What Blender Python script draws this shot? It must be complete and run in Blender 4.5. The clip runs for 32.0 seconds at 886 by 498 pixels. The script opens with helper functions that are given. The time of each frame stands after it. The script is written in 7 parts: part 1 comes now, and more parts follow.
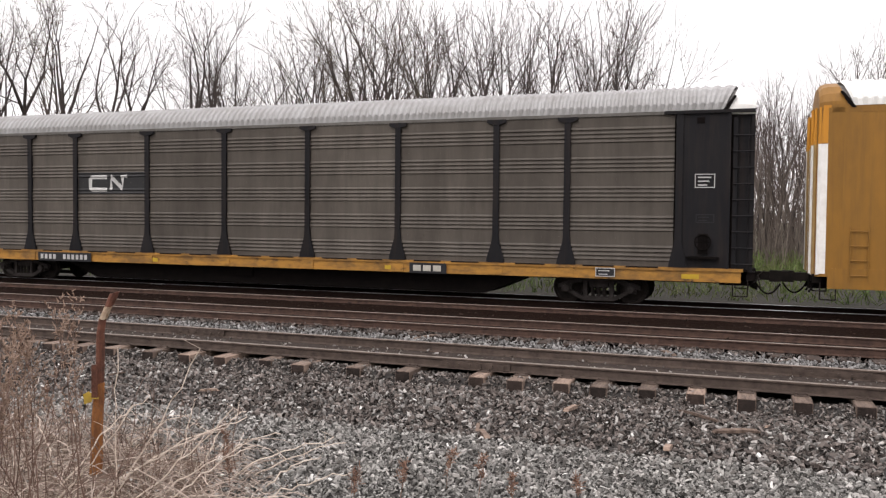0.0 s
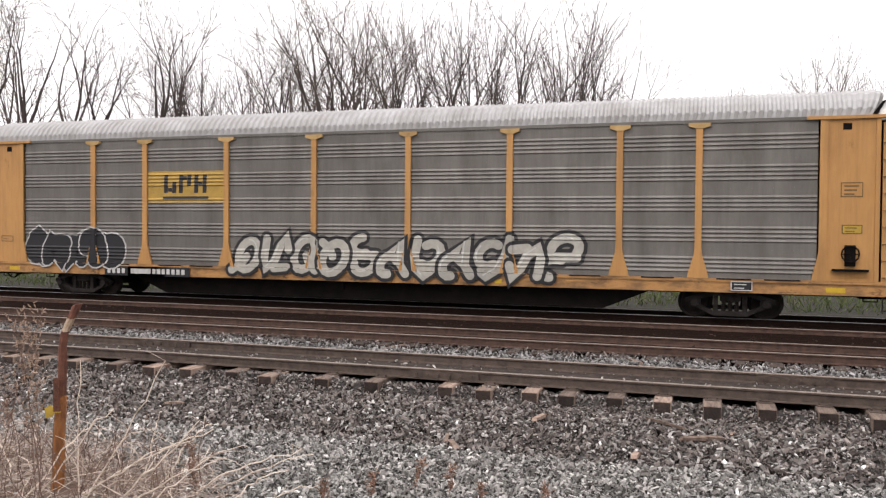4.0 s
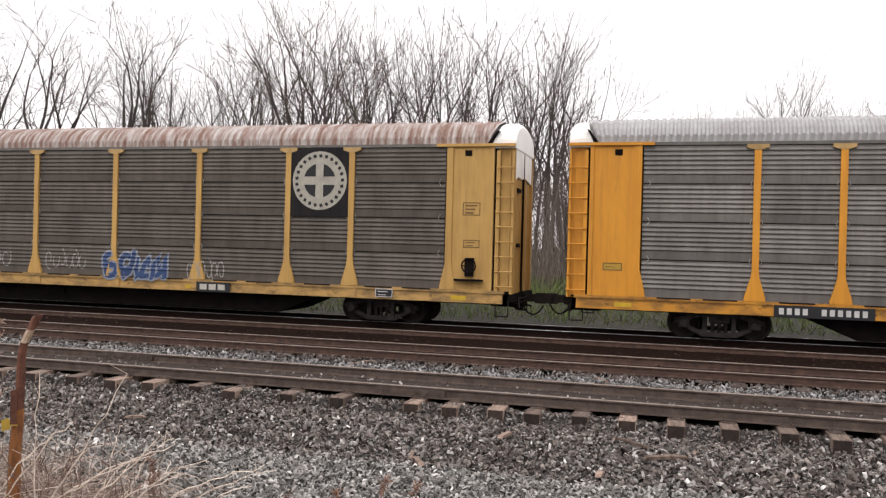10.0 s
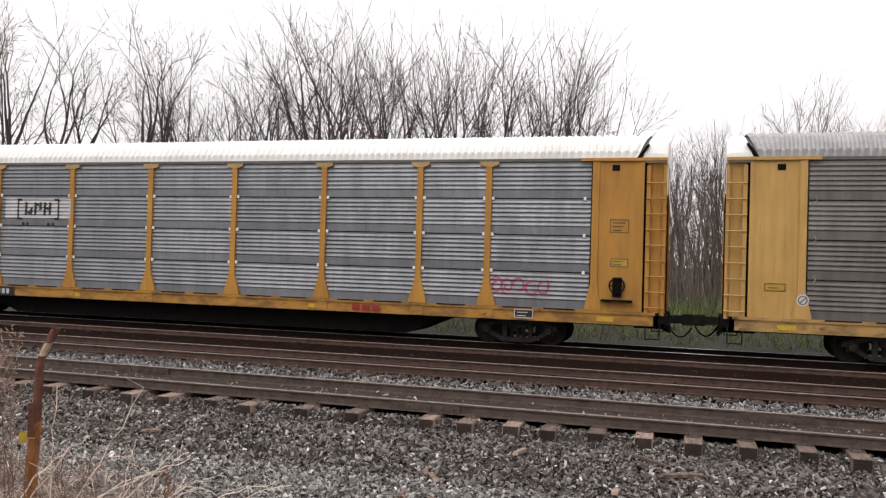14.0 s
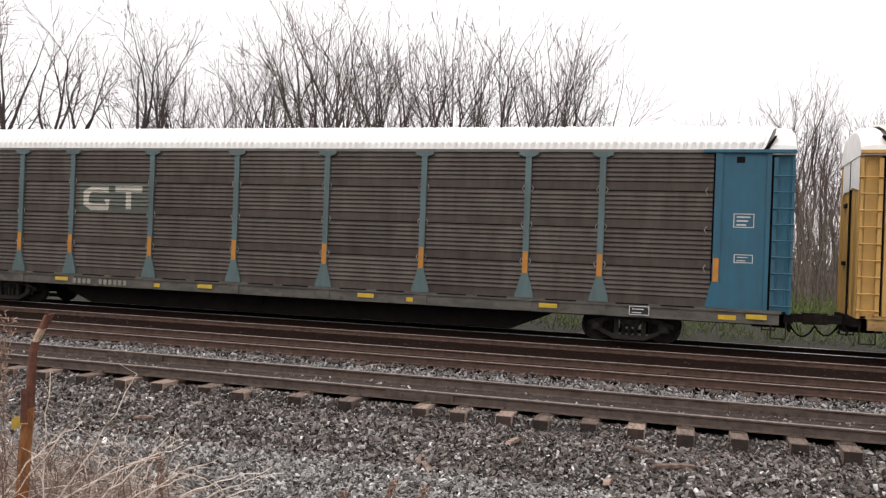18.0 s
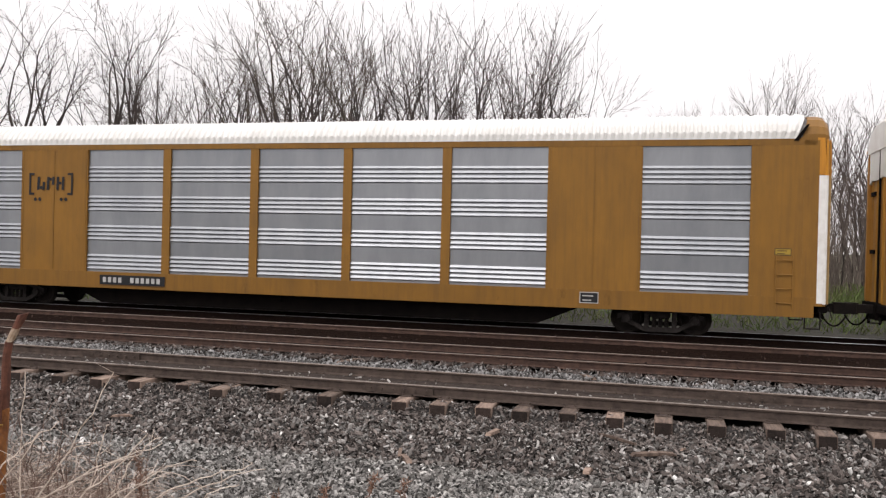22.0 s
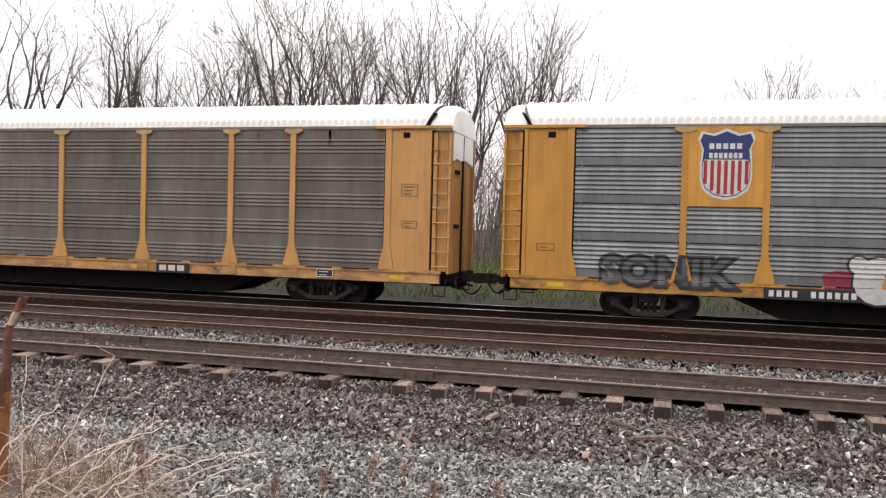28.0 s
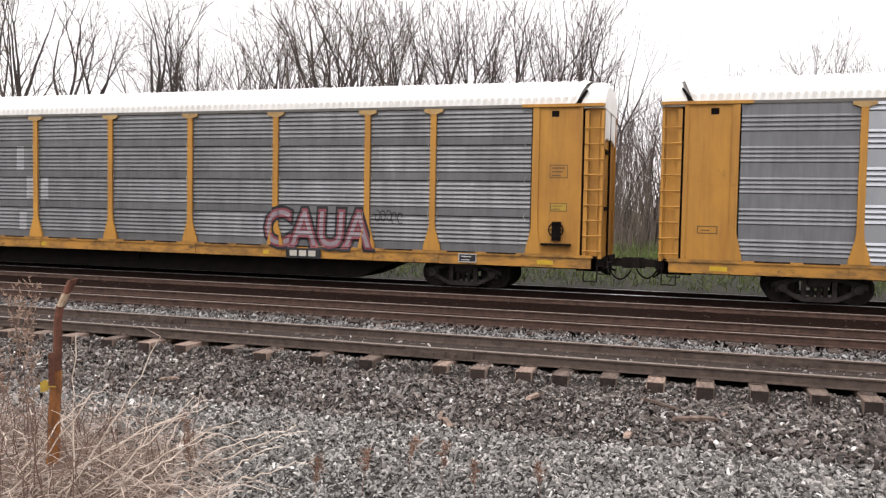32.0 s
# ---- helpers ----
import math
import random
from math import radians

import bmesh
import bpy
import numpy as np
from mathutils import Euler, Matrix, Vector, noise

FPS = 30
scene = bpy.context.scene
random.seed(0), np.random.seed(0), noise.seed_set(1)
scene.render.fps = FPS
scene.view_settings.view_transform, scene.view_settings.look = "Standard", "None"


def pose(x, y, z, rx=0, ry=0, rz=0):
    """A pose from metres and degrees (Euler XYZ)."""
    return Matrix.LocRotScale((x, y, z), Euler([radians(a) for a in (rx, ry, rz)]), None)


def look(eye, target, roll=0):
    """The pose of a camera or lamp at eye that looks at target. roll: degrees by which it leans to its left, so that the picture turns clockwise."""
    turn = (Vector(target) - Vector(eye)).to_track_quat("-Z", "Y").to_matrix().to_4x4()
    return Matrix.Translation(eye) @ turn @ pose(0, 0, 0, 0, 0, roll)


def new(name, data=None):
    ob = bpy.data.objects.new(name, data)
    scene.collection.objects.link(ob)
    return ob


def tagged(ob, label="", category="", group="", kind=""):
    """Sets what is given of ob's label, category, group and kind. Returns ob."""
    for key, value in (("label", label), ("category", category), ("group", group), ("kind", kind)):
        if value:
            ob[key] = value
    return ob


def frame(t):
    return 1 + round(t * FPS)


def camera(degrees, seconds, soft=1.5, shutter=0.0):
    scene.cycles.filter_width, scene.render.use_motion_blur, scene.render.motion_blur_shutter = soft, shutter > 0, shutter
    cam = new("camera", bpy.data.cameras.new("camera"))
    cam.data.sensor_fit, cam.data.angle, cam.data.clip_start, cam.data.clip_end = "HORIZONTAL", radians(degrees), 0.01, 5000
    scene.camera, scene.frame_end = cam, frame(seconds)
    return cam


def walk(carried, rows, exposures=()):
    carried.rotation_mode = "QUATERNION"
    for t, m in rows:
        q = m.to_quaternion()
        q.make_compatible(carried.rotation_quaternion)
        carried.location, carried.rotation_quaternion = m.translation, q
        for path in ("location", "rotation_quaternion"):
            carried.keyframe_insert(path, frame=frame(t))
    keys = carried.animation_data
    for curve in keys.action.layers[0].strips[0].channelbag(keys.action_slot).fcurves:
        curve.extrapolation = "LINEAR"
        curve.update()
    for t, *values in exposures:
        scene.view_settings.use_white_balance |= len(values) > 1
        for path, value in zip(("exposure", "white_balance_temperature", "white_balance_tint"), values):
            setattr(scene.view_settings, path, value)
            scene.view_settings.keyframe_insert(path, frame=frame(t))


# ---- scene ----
cam = camera(55.4, 32.0, soft=1.3, shutter=0.0)
EYE = (0.0, 0.0, 2.28)
TURNS = [  # seconds, yaw, pitch, roll of the hand-held camera
    (0, 20.21, -2.03, 0.56), (0.5, 18.96, -1.79, 0.33), (1, 18.92, -1.55, -0.13), (1.5, 18.24, -1.51, -0.04), (2, 18.36, -1.56, 0.16),
    (2.5, 18.30, -1.55, 0.27), (4.5, 17.74, -1.21, 0.65), (5, 16.13, -1.12, 0.78), (5.5, 16.15, -1.08, 1.00), (6, 15.96, -1.04, 1.27),
    (6.5, 15.60, -0.92, 1.54), (7, 15.54, -0.89, 1.48), (7.5, 14.34, -0.96, 1.33), (8, 14.36, -1.04, 1.29), (8.5, 15.36, -0.93, 1.26),
    (9, 15.71, -0.80, 1.32), (9.5, 16.19, -0.50, 1.72), (10, 15.94, -0.20, 1.45), (10.5, 15.49, 0.13, 1.59), (11, 16.24, 0.37, 1.55),
    (11.5, 15.33, 0.48, 1.70), (12, 15.70, 0.53, 1.86), (12.5, 16.53, 0.57, 1.37), (13, 16.15, 0.68, 2.01), (13.5, 16.95, 0.82, 1.81),
    (14, 17.02, 0.80, 1.64), (14.5, 17.12, 0.90, 1.71), (16.5, 16.74, 0.58, 1.92), (17, 16.63, 0.43, 2.02), (17.5, 16.62, 0.26, 2.14),
    (18, 16.65, 0.10, 2.20), (18.5, 16.71, -0.03, 2.20), (19, 16.81, -0.08, 2.16), (19.5, 16.59, -0.02, 2.00), (20, 16.28, -0.02, 1.70),
    (20.5, 15.46, -0.02, 1.52), (21, 15.87, 0.01, 1.55), (21.5, 16.59, -0.15, 1.42), (22, 15.12, -0.33, 1.38), (22.5, 15.40, -0.43, 1.07),
    (23, 14.99, -0.58, 0.92), (23.5, 15.04, -0.80, 0.80), (24, 15.47, -0.94, 0.86), (24.5, 14.79, -1.05, 0.95), (25, 15.24, -1.10, 1.02),
    (25.5, 15.45, -1.19, 0.95), (27.5, 15.35, -1.39, 1.20), (28, 15.11, -1.40, 1.50), (28.5, 14.63, -1.42, 1.61), (29, 15.17, -1.44, 1.74),
    (29.5, 14.92, -1.42, 2.62), (30, 16.48, -1.68, 1.98), (30.5, 19.04, -2.14, 0.39), (31, 21.51, -2.65, 0.03), (31.5, 23.21, -3.11, -0.10),
    (32, 17.76, -2.77, 1.06),
]
RUN = [  # seconds, place of the first coupling along the track
    (0, 0.72), (0.5, 12.33), (1, 24.17), (1.5, 35.81), (2, 47.49), (2.5, 59.27), (3, 71.17), (3.5, 83.14), (4, 95.02),
    (4.5, 106.60), (5, 117.83), (5.5, 129.58), (6, 141.71), (6.5, 153.83), (7, 165.67), (7.5, 177.25), (8, 188.88), (8.5, 200.50),
    (9, 212.29), (9.5, 224.26), (10, 236.23), (10.5, 248.05), (11, 260.04), (11.5, 271.57), (12, 282.99), (12.5, 294.41), (13, 306.09),
    (13.5, 317.94), (14, 329.84), (14.5, 341.53), (15, 353.07), (15.5, 364.54), (16, 376.20), (16.5, 388.10), (17, 399.98), (17.5, 411.64),
    (18, 423.08), (18.5, 434.33), (19, 445.74), (19.5, 457.55), (20, 469.27), (20.5, 480.55), (21, 492.32), (21.5, 504.79), (21.8, 511.16),
    (22, 514.47), (22.2, 520.31), (22.5, 527.65), (23, 538.71), (23.5, 550.46), (24, 562.24), (24.5, 573.68), (25, 585.38), (25.5, 597.35),
    (26, 609.12), (26.5, 620.61), (27, 632.01), (27.5, 643.36), (28, 654.77), (28.5, 666.39), (29, 678.48), (29.5, 690.12), (30, 701.56),
    (30.5, 712.79), (31, 724.20), (31.5, 736.30), (32, 747.89),
]
EXPOSURE = [(0, 0.0, 6650, 14), (0.5, 0.15, 6650, 14), (1, 0.38, 6650, 14), (2, 0.15, 6650, 14), (2.5, 0.15, 6650, 14), (4.5, 0.25, 6650, 14), (5, 0.33, 6650, 14), (6, 0.2, 6650, 14), (7, 0.12, 6650, 14), (8, -0.25, 6650, 14), (9, -0.27, 6650, 14), (10, 0, 6650, 14), (12, -0.03, 6650, 14), (13, -0.04, 6650, 14), (14, -0.2, 6650, 14), (16.5, -0.1, 6650, 14), (17, -0.1, 6650, 14), (19, 0, 6650, 14), (20, 0.06, 6650, 14), (21.5, 0.08, 6650, 14), (22, -0.2, 6650, 14), (23, -0.25, 6650, 14), (24, -0.02, 6650, 14), (25, 0.03, 6650, 14), (27.5, 0.15, 6650, 14), (29, 0.2, 6650, 14), (30, 0.32, 6650, 14), (31, 0.28, 6650, 14), (32, 0.2, 6650, 14)]


def hand_pose(yaw, pitch, roll):
    return pose(*EYE, 90 + pitch, 0, yaw) @ pose(0, 0, 0, 0, 0, roll)


walk(cam, [(t, hand_pose(a, b, c)) for t, a, b, c in TURNS], EXPOSURE)

# ---- light: a bright overcast spring sky ----
world = bpy.data.worlds.new("overcast_sky")
scene.world = world
world.use_nodes = True
wn = world.node_tree
wn.nodes.clear()
w_out = wn.nodes.new("ShaderNodeOutputWorld")
w_bg = wn.nodes.new("ShaderNodeBackground")
w_sky = wn.nodes.new("ShaderNodeTexSky")
w_sky.sky_type = "NISHITA"
w_sky.sun_disc = False
w_sky.sun_elevation = radians(48)
w_sky.sun_rotation = radians(200)
w_sky.air_density = 1.0
w_sky.dust_density = 6.0
w_hsv = wn.nodes.new("ShaderNodeHueSaturation")
w_hsv.inputs["Saturation"].default_value = 0.15
w_hsv.inputs["Value"].default_value = 0.12
w_cloud = wn.nodes.new("ShaderNodeMix")
w_cloud.data_type = "RGBA"
w_cloud.inputs["Factor"].default_value = 0.85
w_cloud.inputs["B"].default_value = (1.16, 1.15, 1.16, 1)
w_bg.inputs["Strength"].default_value = 1.0
wn.links.new(w_sky.outputs[0], w_hsv.inputs["Color"])
wn.links.new(w_hsv.outputs[0], w_cloud.inputs["A"])
# an overcast sky is brighter overhead than at the horizon
w_co = wn.nodes.new("ShaderNodeTexCoord")
w_xyz = wn.nodes.new("ShaderNodeSeparateXYZ")
w_up = wn.nodes.new("ShaderNodeMapRange")
w_up.inputs["From Min"].default_value = 0.12
w_up.inputs["From Max"].default_value = 1.0
w_up.inputs["To Min"].default_value = 1.12
w_up.inputs["To Max"].default_value = 2.05
wn.links.new(w_co.outputs["Generated"], w_xyz.inputs[0])
wn.links.new(w_xyz.outputs["Z"], w_up.inputs["Value"])
wn.links.new(w_up.outputs[0], w_bg.inputs["Strength"])
wn.links.new(w_cloud.outputs["Result"], w_bg.inputs["Color"])
wn.links.new(w_bg.outputs[0], w_out.inputs["Surface"])
sun = new("sun", bpy.data.lights.new("sun", "SUN"))
sun.data.energy = 0.6
sun.data.angle = radians(25)
sun.data.color = (1.0, 0.97, 0.93)
sun.matrix_world = look((-14, -38, 42), (0, 0, 0))


# ---- materials ----
def surface(name, base, second=None, scale=3.0, rough=0.7, metal=0.0, bump=0.15, bump_scale=40.0, vary=0.12, stretch=(1, 1, 1), spots=0.0, spot_colour=(0.08, 0.05, 0.03), spot_scale=2.0, per_island=False, lo=0.35, hi=0.7, spec=0.35, island_mix=False, streaks=0.0, streak_colour=(0.05, 0.032, 0.022)):
    """A weathered surface: two tones, fine grain, a tone of its own for each piece, and stains."""
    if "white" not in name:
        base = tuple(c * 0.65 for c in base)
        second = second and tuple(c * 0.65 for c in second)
    m = bpy.data.materials.new(name)
    m.use_nodes = True
    nt = m.node_tree
    nd, lk = nt.nodes, nt.links
    p = nd["Principled BSDF"]
    p.inputs["Roughness"].default_value = rough
    p.inputs["Metallic"].default_value = metal
    p.inputs["Specular IOR Level"].default_value = spec
    co = nd.new("ShaderNodeTexCoord")
    info = nd.new("ShaderNodeObjectInfo")
    shift = nd.new("ShaderNodeVectorMath")
    shift.operation = "MULTIPLY_ADD"
    shift.inputs[1].default_value = (57.0, 31.0, 83.0)
    lk.new(info.outputs["Random"], shift.inputs[0])
    lk.new(co.outputs["Object"], shift.inputs[2])
    mp = nd.new("ShaderNodeMapping")
    mp.inputs["Scale"].default_value = stretch
    lk.new(shift.outputs[0], mp.inputs["Vector"])
    n1 = nd.new("ShaderNodeTexNoise")
    n1.inputs["Scale"].default_value = scale
    n1.inputs["Detail"].default_value = 6
    n1.inputs["Roughness"].default_value = 0.65
    lk.new(mp.outputs[0], n1.inputs["Vector"])
    r1 = nd.new("ShaderNodeMapRange")
    r1.inputs["From Min"].default_value = lo
    r1.inputs["From Max"].default_value = hi
    lk.new(n1.outputs["Fac"], r1.inputs["Value"])
    if island_mix:
        isle = nd.new("ShaderNodeNewGeometry")
        white = nd.new("ShaderNodeTexWhiteNoise")
        white.noise_dimensions = "1D"
        scaled = nd.new("ShaderNodeMath")
        scaled.operation = "MULTIPLY"
        scaled.inputs[1].default_value = 913.7
        lk.new(isle.outputs["Random Per Island"], scaled.inputs[0])
        lk.new(scaled.outputs[0], white.inputs["W"])
        r1.inputs["From Min"].default_value = 0.0
        r1.inputs["From Max"].default_value = 1.0
        lk.new(white.outputs["Value"], r1.inputs["Value"])
    mix = nd.new("ShaderNodeMix")
    mix.data_type = "RGBA"
    second = second or tuple(c * 0.7 for c in base)
    mix.inputs["A"].default_value = (*base, 1)
    mix.inputs["B"].default_value = (*second, 1)
    lk.new(r1.outputs[0], mix.inputs["Factor"])
    colour = mix.outputs["Result"]
    if spots:
        n2 = nd.new("ShaderNodeTexNoise")
        n2.inputs["Scale"].default_value = spot_scale
        n2.inputs["Detail"].default_value = 8
        n2.inputs["Roughness"].default_value = 0.75
        lk.new(mp.outputs[0], n2.inputs["Vector"])
        r2 = nd.new("ShaderNodeMapRange")
        r2.inputs["From Min"].default_value = 0.72 - spots * 0.3
        r2.inputs["From Max"].default_value = 0.80 - spots * 0.25
        lk.new(n2.outputs["Fac"], r2.inputs["Value"])
        mx2 = nd.new("ShaderNodeMix")
        mx2.data_type = "RGBA"
        mx2.inputs["B"].default_value = (*spot_colour, 1)
        lk.new(r2.outputs[0], mx2.inputs["Factor"])
        lk.new(colour, mx2.inputs["A"])
        colour = mx2.outputs["Result"]
    if streaks:
        mp4 = nd.new("ShaderNodeMapping")
        mp4.inputs["Scale"].default_value = (6.0, 3.0, 0.35)
        lk.new(shift.outputs[0], mp4.inputs["Vector"])
        n4 = nd.new("ShaderNodeTexNoise")
        n4.inputs["Scale"].default_value = 1.3
        n4.inputs["Detail"].default_value = 7
        n4.inputs["Roughness"].default_value = 0.7
        lk.new(mp4.outputs[0], n4.inputs["Vector"])
        r4 = nd.new("ShaderNodeMapRange")
        r4.inputs["From Min"].default_value = 0.46
        r4.inputs["From Max"].default_value = 0.78
        r4.inputs["To Max"].default_value = streaks
        lk.new(n4.outputs["Fac"], r4.inputs["Value"])
        mx4 = nd.new("ShaderNodeMix")
        mx4.data_type = "RGBA"
        mx4.inputs["B"].default_value = (*streak_colour, 1)
        lk.new(r4.outputs[0], mx4.inputs["Factor"])
        lk.new(colour, mx4.inputs["A"])
        colour = mx4.outputs["Result"]
    tone = nd.new("ShaderNodeMapRange")
    tone.inputs["To Min"].default_value = 1 - vary
    tone.inputs["To Max"].default_value = 1 + vary
    if per_island:
        geo = nd.new("ShaderNodeNewGeometry")
        lk.new(geo.outputs["Random Per Island"], tone.inputs["Value"])
    else:
        lk.new(info.outputs["Random"], tone.inputs["Value"])
    hs = nd.new("ShaderNodeHueSaturation")
    lk.new(tone.outputs[0], hs.inputs["Value"])
    lk.new(colour, hs.inputs["Color"])
    lk.new(hs.outputs[0], p.inputs["Base Color"])
    if bump:
        n3 = nd.new("ShaderNodeTexNoise")
        n3.inputs["Scale"].default_value = bump_scale
        n3.inputs["Detail"].default_value = 4
        lk.new(co.outputs["Object"], n3.inputs["Vector"])
        bp = nd.new("ShaderNodeBump")
        bp.inputs["Strength"].default_value = bump
        bp.inputs["Distance"].default_value = 0.02
        lk.new(n3.outputs["Fac"], bp.inputs["Height"])
        lk.new(bp.outputs[0], p.inputs["Normal"])
        rr = nd.new("ShaderNodeMapRange")
        rr.inputs["To Min"].default_value = max(0.05, rough - 0.15)
        rr.inputs["To Max"].default_value = min(1, rough + 0.15)
        lk.new(n1.outputs["Fac"], rr.inputs["Value"])
        lk.new(rr.outputs[0], p.inputs["Roughness"])
    return m


M = {}
# paints: colour, then the faded or dirty tone
for key, a, b in (
    ("yellow", (0.66, 0.325, 0.055), (0.50, 0.235, 0.045)),
    ("pale_yellow", (0.72, 0.435, 0.13), (0.58, 0.335, 0.10)),
    ("orange", (0.88, 0.385, 0.035), (0.72, 0.30, 0.03)),
    ("peach", (0.66, 0.345, 0.115), (0.52, 0.265, 0.09)),
    ("ochre", (0.38, 0.18, 0.025), (0.30, 0.145, 0.025)),
    ("black", (0.012, 0.012, 0.015), (0.022, 0.021, 0.023)),
    ("teal", (0.035, 0.16, 0.24), (0.03, 0.12, 0.18)),
    ("mustard", (0.54, 0.275, 0.045), (0.42, 0.21, 0.04)),
    ("weathered", (0.13, 0.12, 0.10), (0.09, 0.075, 0.06)),
    ("rusty_paint", (0.22, 0.10, 0.035), (0.10, 0.045, 0.03)),
    ("teal_grey", (0.12, 0.19, 0.20), (0.09, 0.13, 0.13)),
):
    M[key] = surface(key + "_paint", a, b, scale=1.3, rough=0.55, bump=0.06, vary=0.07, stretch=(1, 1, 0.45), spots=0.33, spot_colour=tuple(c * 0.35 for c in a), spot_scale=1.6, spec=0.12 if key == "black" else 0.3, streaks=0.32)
for key, a, b in (
    ("steel", (0.225, 0.23, 0.238), (0.155, 0.157, 0.162)),
    ("bright_steel", (0.47, 0.49, 0.52), (0.37, 0.39, 0.42)),
    ("dark_steel", (0.215, 0.200, 0.184), (0.135, 0.123, 0.110)),
    ("brown_steel", (0.150, 0.130, 0.110), (0.092, 0.078, 0.066)),
    ("blue_steel", (0.305, 0.318, 0.338), (0.22, 0.228, 0.242)),
    ("mid_steel", (0.185, 0.166, 0.146), (0.118, 0.103, 0.088)),
    ("deep_steel", (0.112, 0.092, 0.078), (0.066, 0.052, 0.044)),
    ("pale_steel", (0.245, 0.252, 0.268), (0.175, 0.18, 0.19)),
):
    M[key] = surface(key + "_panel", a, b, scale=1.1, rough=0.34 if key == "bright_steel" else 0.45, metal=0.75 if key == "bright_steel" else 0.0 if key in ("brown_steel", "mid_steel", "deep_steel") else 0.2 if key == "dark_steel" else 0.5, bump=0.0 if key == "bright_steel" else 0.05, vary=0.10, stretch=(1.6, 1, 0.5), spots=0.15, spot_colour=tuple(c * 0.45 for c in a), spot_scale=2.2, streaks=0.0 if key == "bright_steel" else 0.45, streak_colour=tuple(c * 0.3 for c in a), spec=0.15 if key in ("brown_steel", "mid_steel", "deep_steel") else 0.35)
M["roof_white"] = surface("roof_white", (0.78, 0.78, 0.76), (0.66, 0.65, 0.62), scale=1.2, rough=0.6, bump=0.04, vary=0.03)
M["roof_grey"] = surface("roof_grey", (0.52, 0.52, 0.52), (0.40, 0.39, 0.38), scale=1.4, rough=0.55, metal=0.2, bump=0.04, vary=0.04, spots=0.1, spot_colour=(0.25, 0.2, 0.16))
M["roof_cream"] = surface("roof_cream", (0.98, 0.93, 0.80), (0.84, 0.79, 0.66), scale=1.2, rough=0.6, bump=0.04, vary=0.03)
M["roof_rust"] = surface("roof_rust", (0.24, 0.085, 0.055), (0.60, 0.55, 0.52), scale=1.6, rough=0.8, bump=0.1, vary=0.05, stretch=(9, 0.55, 0.55), lo=0.50, hi=0.66)
M["roof_fleck"] = surface("roof_fleck", (0.30, 0.185, 0.145), (0.62, 0.57, 0.54), scale=1.4, rough=0.8, bump=0.1, vary=0.05, stretch=(5, 0.6, 0.6), lo=0.42, hi=0.62)
M["roof_pale"] = surface("roof_pale", (0.66, 0.65, 0.65), (0.52, 0.51, 0.50), scale=1.2, rough=0.6, bump=0.04, vary=0.03)
# Grime near black: shade under the cars and in gaps is in its colour
M["dark"] = surface("grime_and_shade", (0.009, 0.0075, 0.0075), (0.018, 0.014, 0.0125), scale=3, rough=0.92, spec=0.04, bump=0.2, vary=0.15)
M["truck"] = surface("truck_grime", (0.018, 0.015, 0.014), (0.040, 0.032, 0.028), scale=4, rough=0.9, spec=0.1, bump=0.2, vary=0.15)
M["truck_frame"] = surface("truck_side_frame", (0.050, 0.043, 0.040), (0.020, 0.016, 0.015), scale=5, rough=0.85, spec=0.15, bump=0.2, vary=0.2)
M["rust"] = surface("rail_rust", (0.128, 0.092, 0.074), (0.055, 0.038, 0.030), scale=6, rough=0.75, bump=0.25, vary=0.08)
M["rail_top"] = surface("rail_top_worn", (0.36, 0.30, 0.26), (0.20, 0.155, 0.13), scale=9, rough=0.5, metal=0.4, bump=0.1, vary=0.05)
# Polished heads; the sky's sheen on them is put into this pale base colour
M["rail_bright"] = surface("rail_top_polished_sheen", (0.85, 0.85, 0.88), (0.70, 0.69, 0.70), scale=9, rough=0.35, metal=0.35, bump=0.03, vary=0.02)
M["white"] = surface("white_paint", (0.80, 0.79, 0.76), (0.66, 0.64, 0.60), scale=4, rough=0.6, bump=0.03, vary=0.03)
M["rust_red"] = surface("red_rail_rust", (0.125, 0.068, 0.048), (0.052, 0.029, 0.022), scale=6, rough=0.75, bump=0.25, vary=0.08)
# Bed far darker than its stones: shade in the gaps is painted in
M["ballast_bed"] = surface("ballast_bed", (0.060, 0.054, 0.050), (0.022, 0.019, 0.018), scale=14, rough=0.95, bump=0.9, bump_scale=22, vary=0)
# Rust-stained bed, darkened further: the train's shade is painted into it
M["rusty_shaded_bed"] = surface("rusty_shaded_ballast_bed", (0.022, 0.0125, 0.0095), (0.010, 0.006, 0.005), spec=0.05, scale=10, rough=0.95, bump=0.9, bump_scale=22, vary=0)
M["ground_soil"] = surface("ground_soil", (0.155, 0.13, 0.085), (0.085, 0.095, 0.04), scale=0.8, rough=0.95, bump=0.6, bump_scale=9, vary=0)


# ---- mesh helpers ----
def box(bm, x0, x1, y0, y1, z0, z1):
    v = [bm.verts.new((x, y, z)) for x in (x0, x1) for y in (y0, y1) for z in (z0, z1)]
    for f in ((0, 1, 3, 2), (4, 6, 7, 5), (0, 4, 5, 1), (2, 3, 7, 6), (0, 2, 6, 4), (1, 5, 7, 3)):
        bm.faces.new([v[i] for i in f])


def prism(bm, outline, y0, y1):
    """An outline in x and z, given depth along y."""
    a = [bm.verts.new((x, y0, z)) for x, z in outline]
    b = [bm.verts.new((x, y1, z)) for x, z in outline]
    n = len(a)
    bm.faces.new(a)
    bm.faces.new(b[::-1])
    for i in range(n):
        bm.faces.new((a[i], b[i], b[(i + 1) % n], a[(i + 1) % n]))


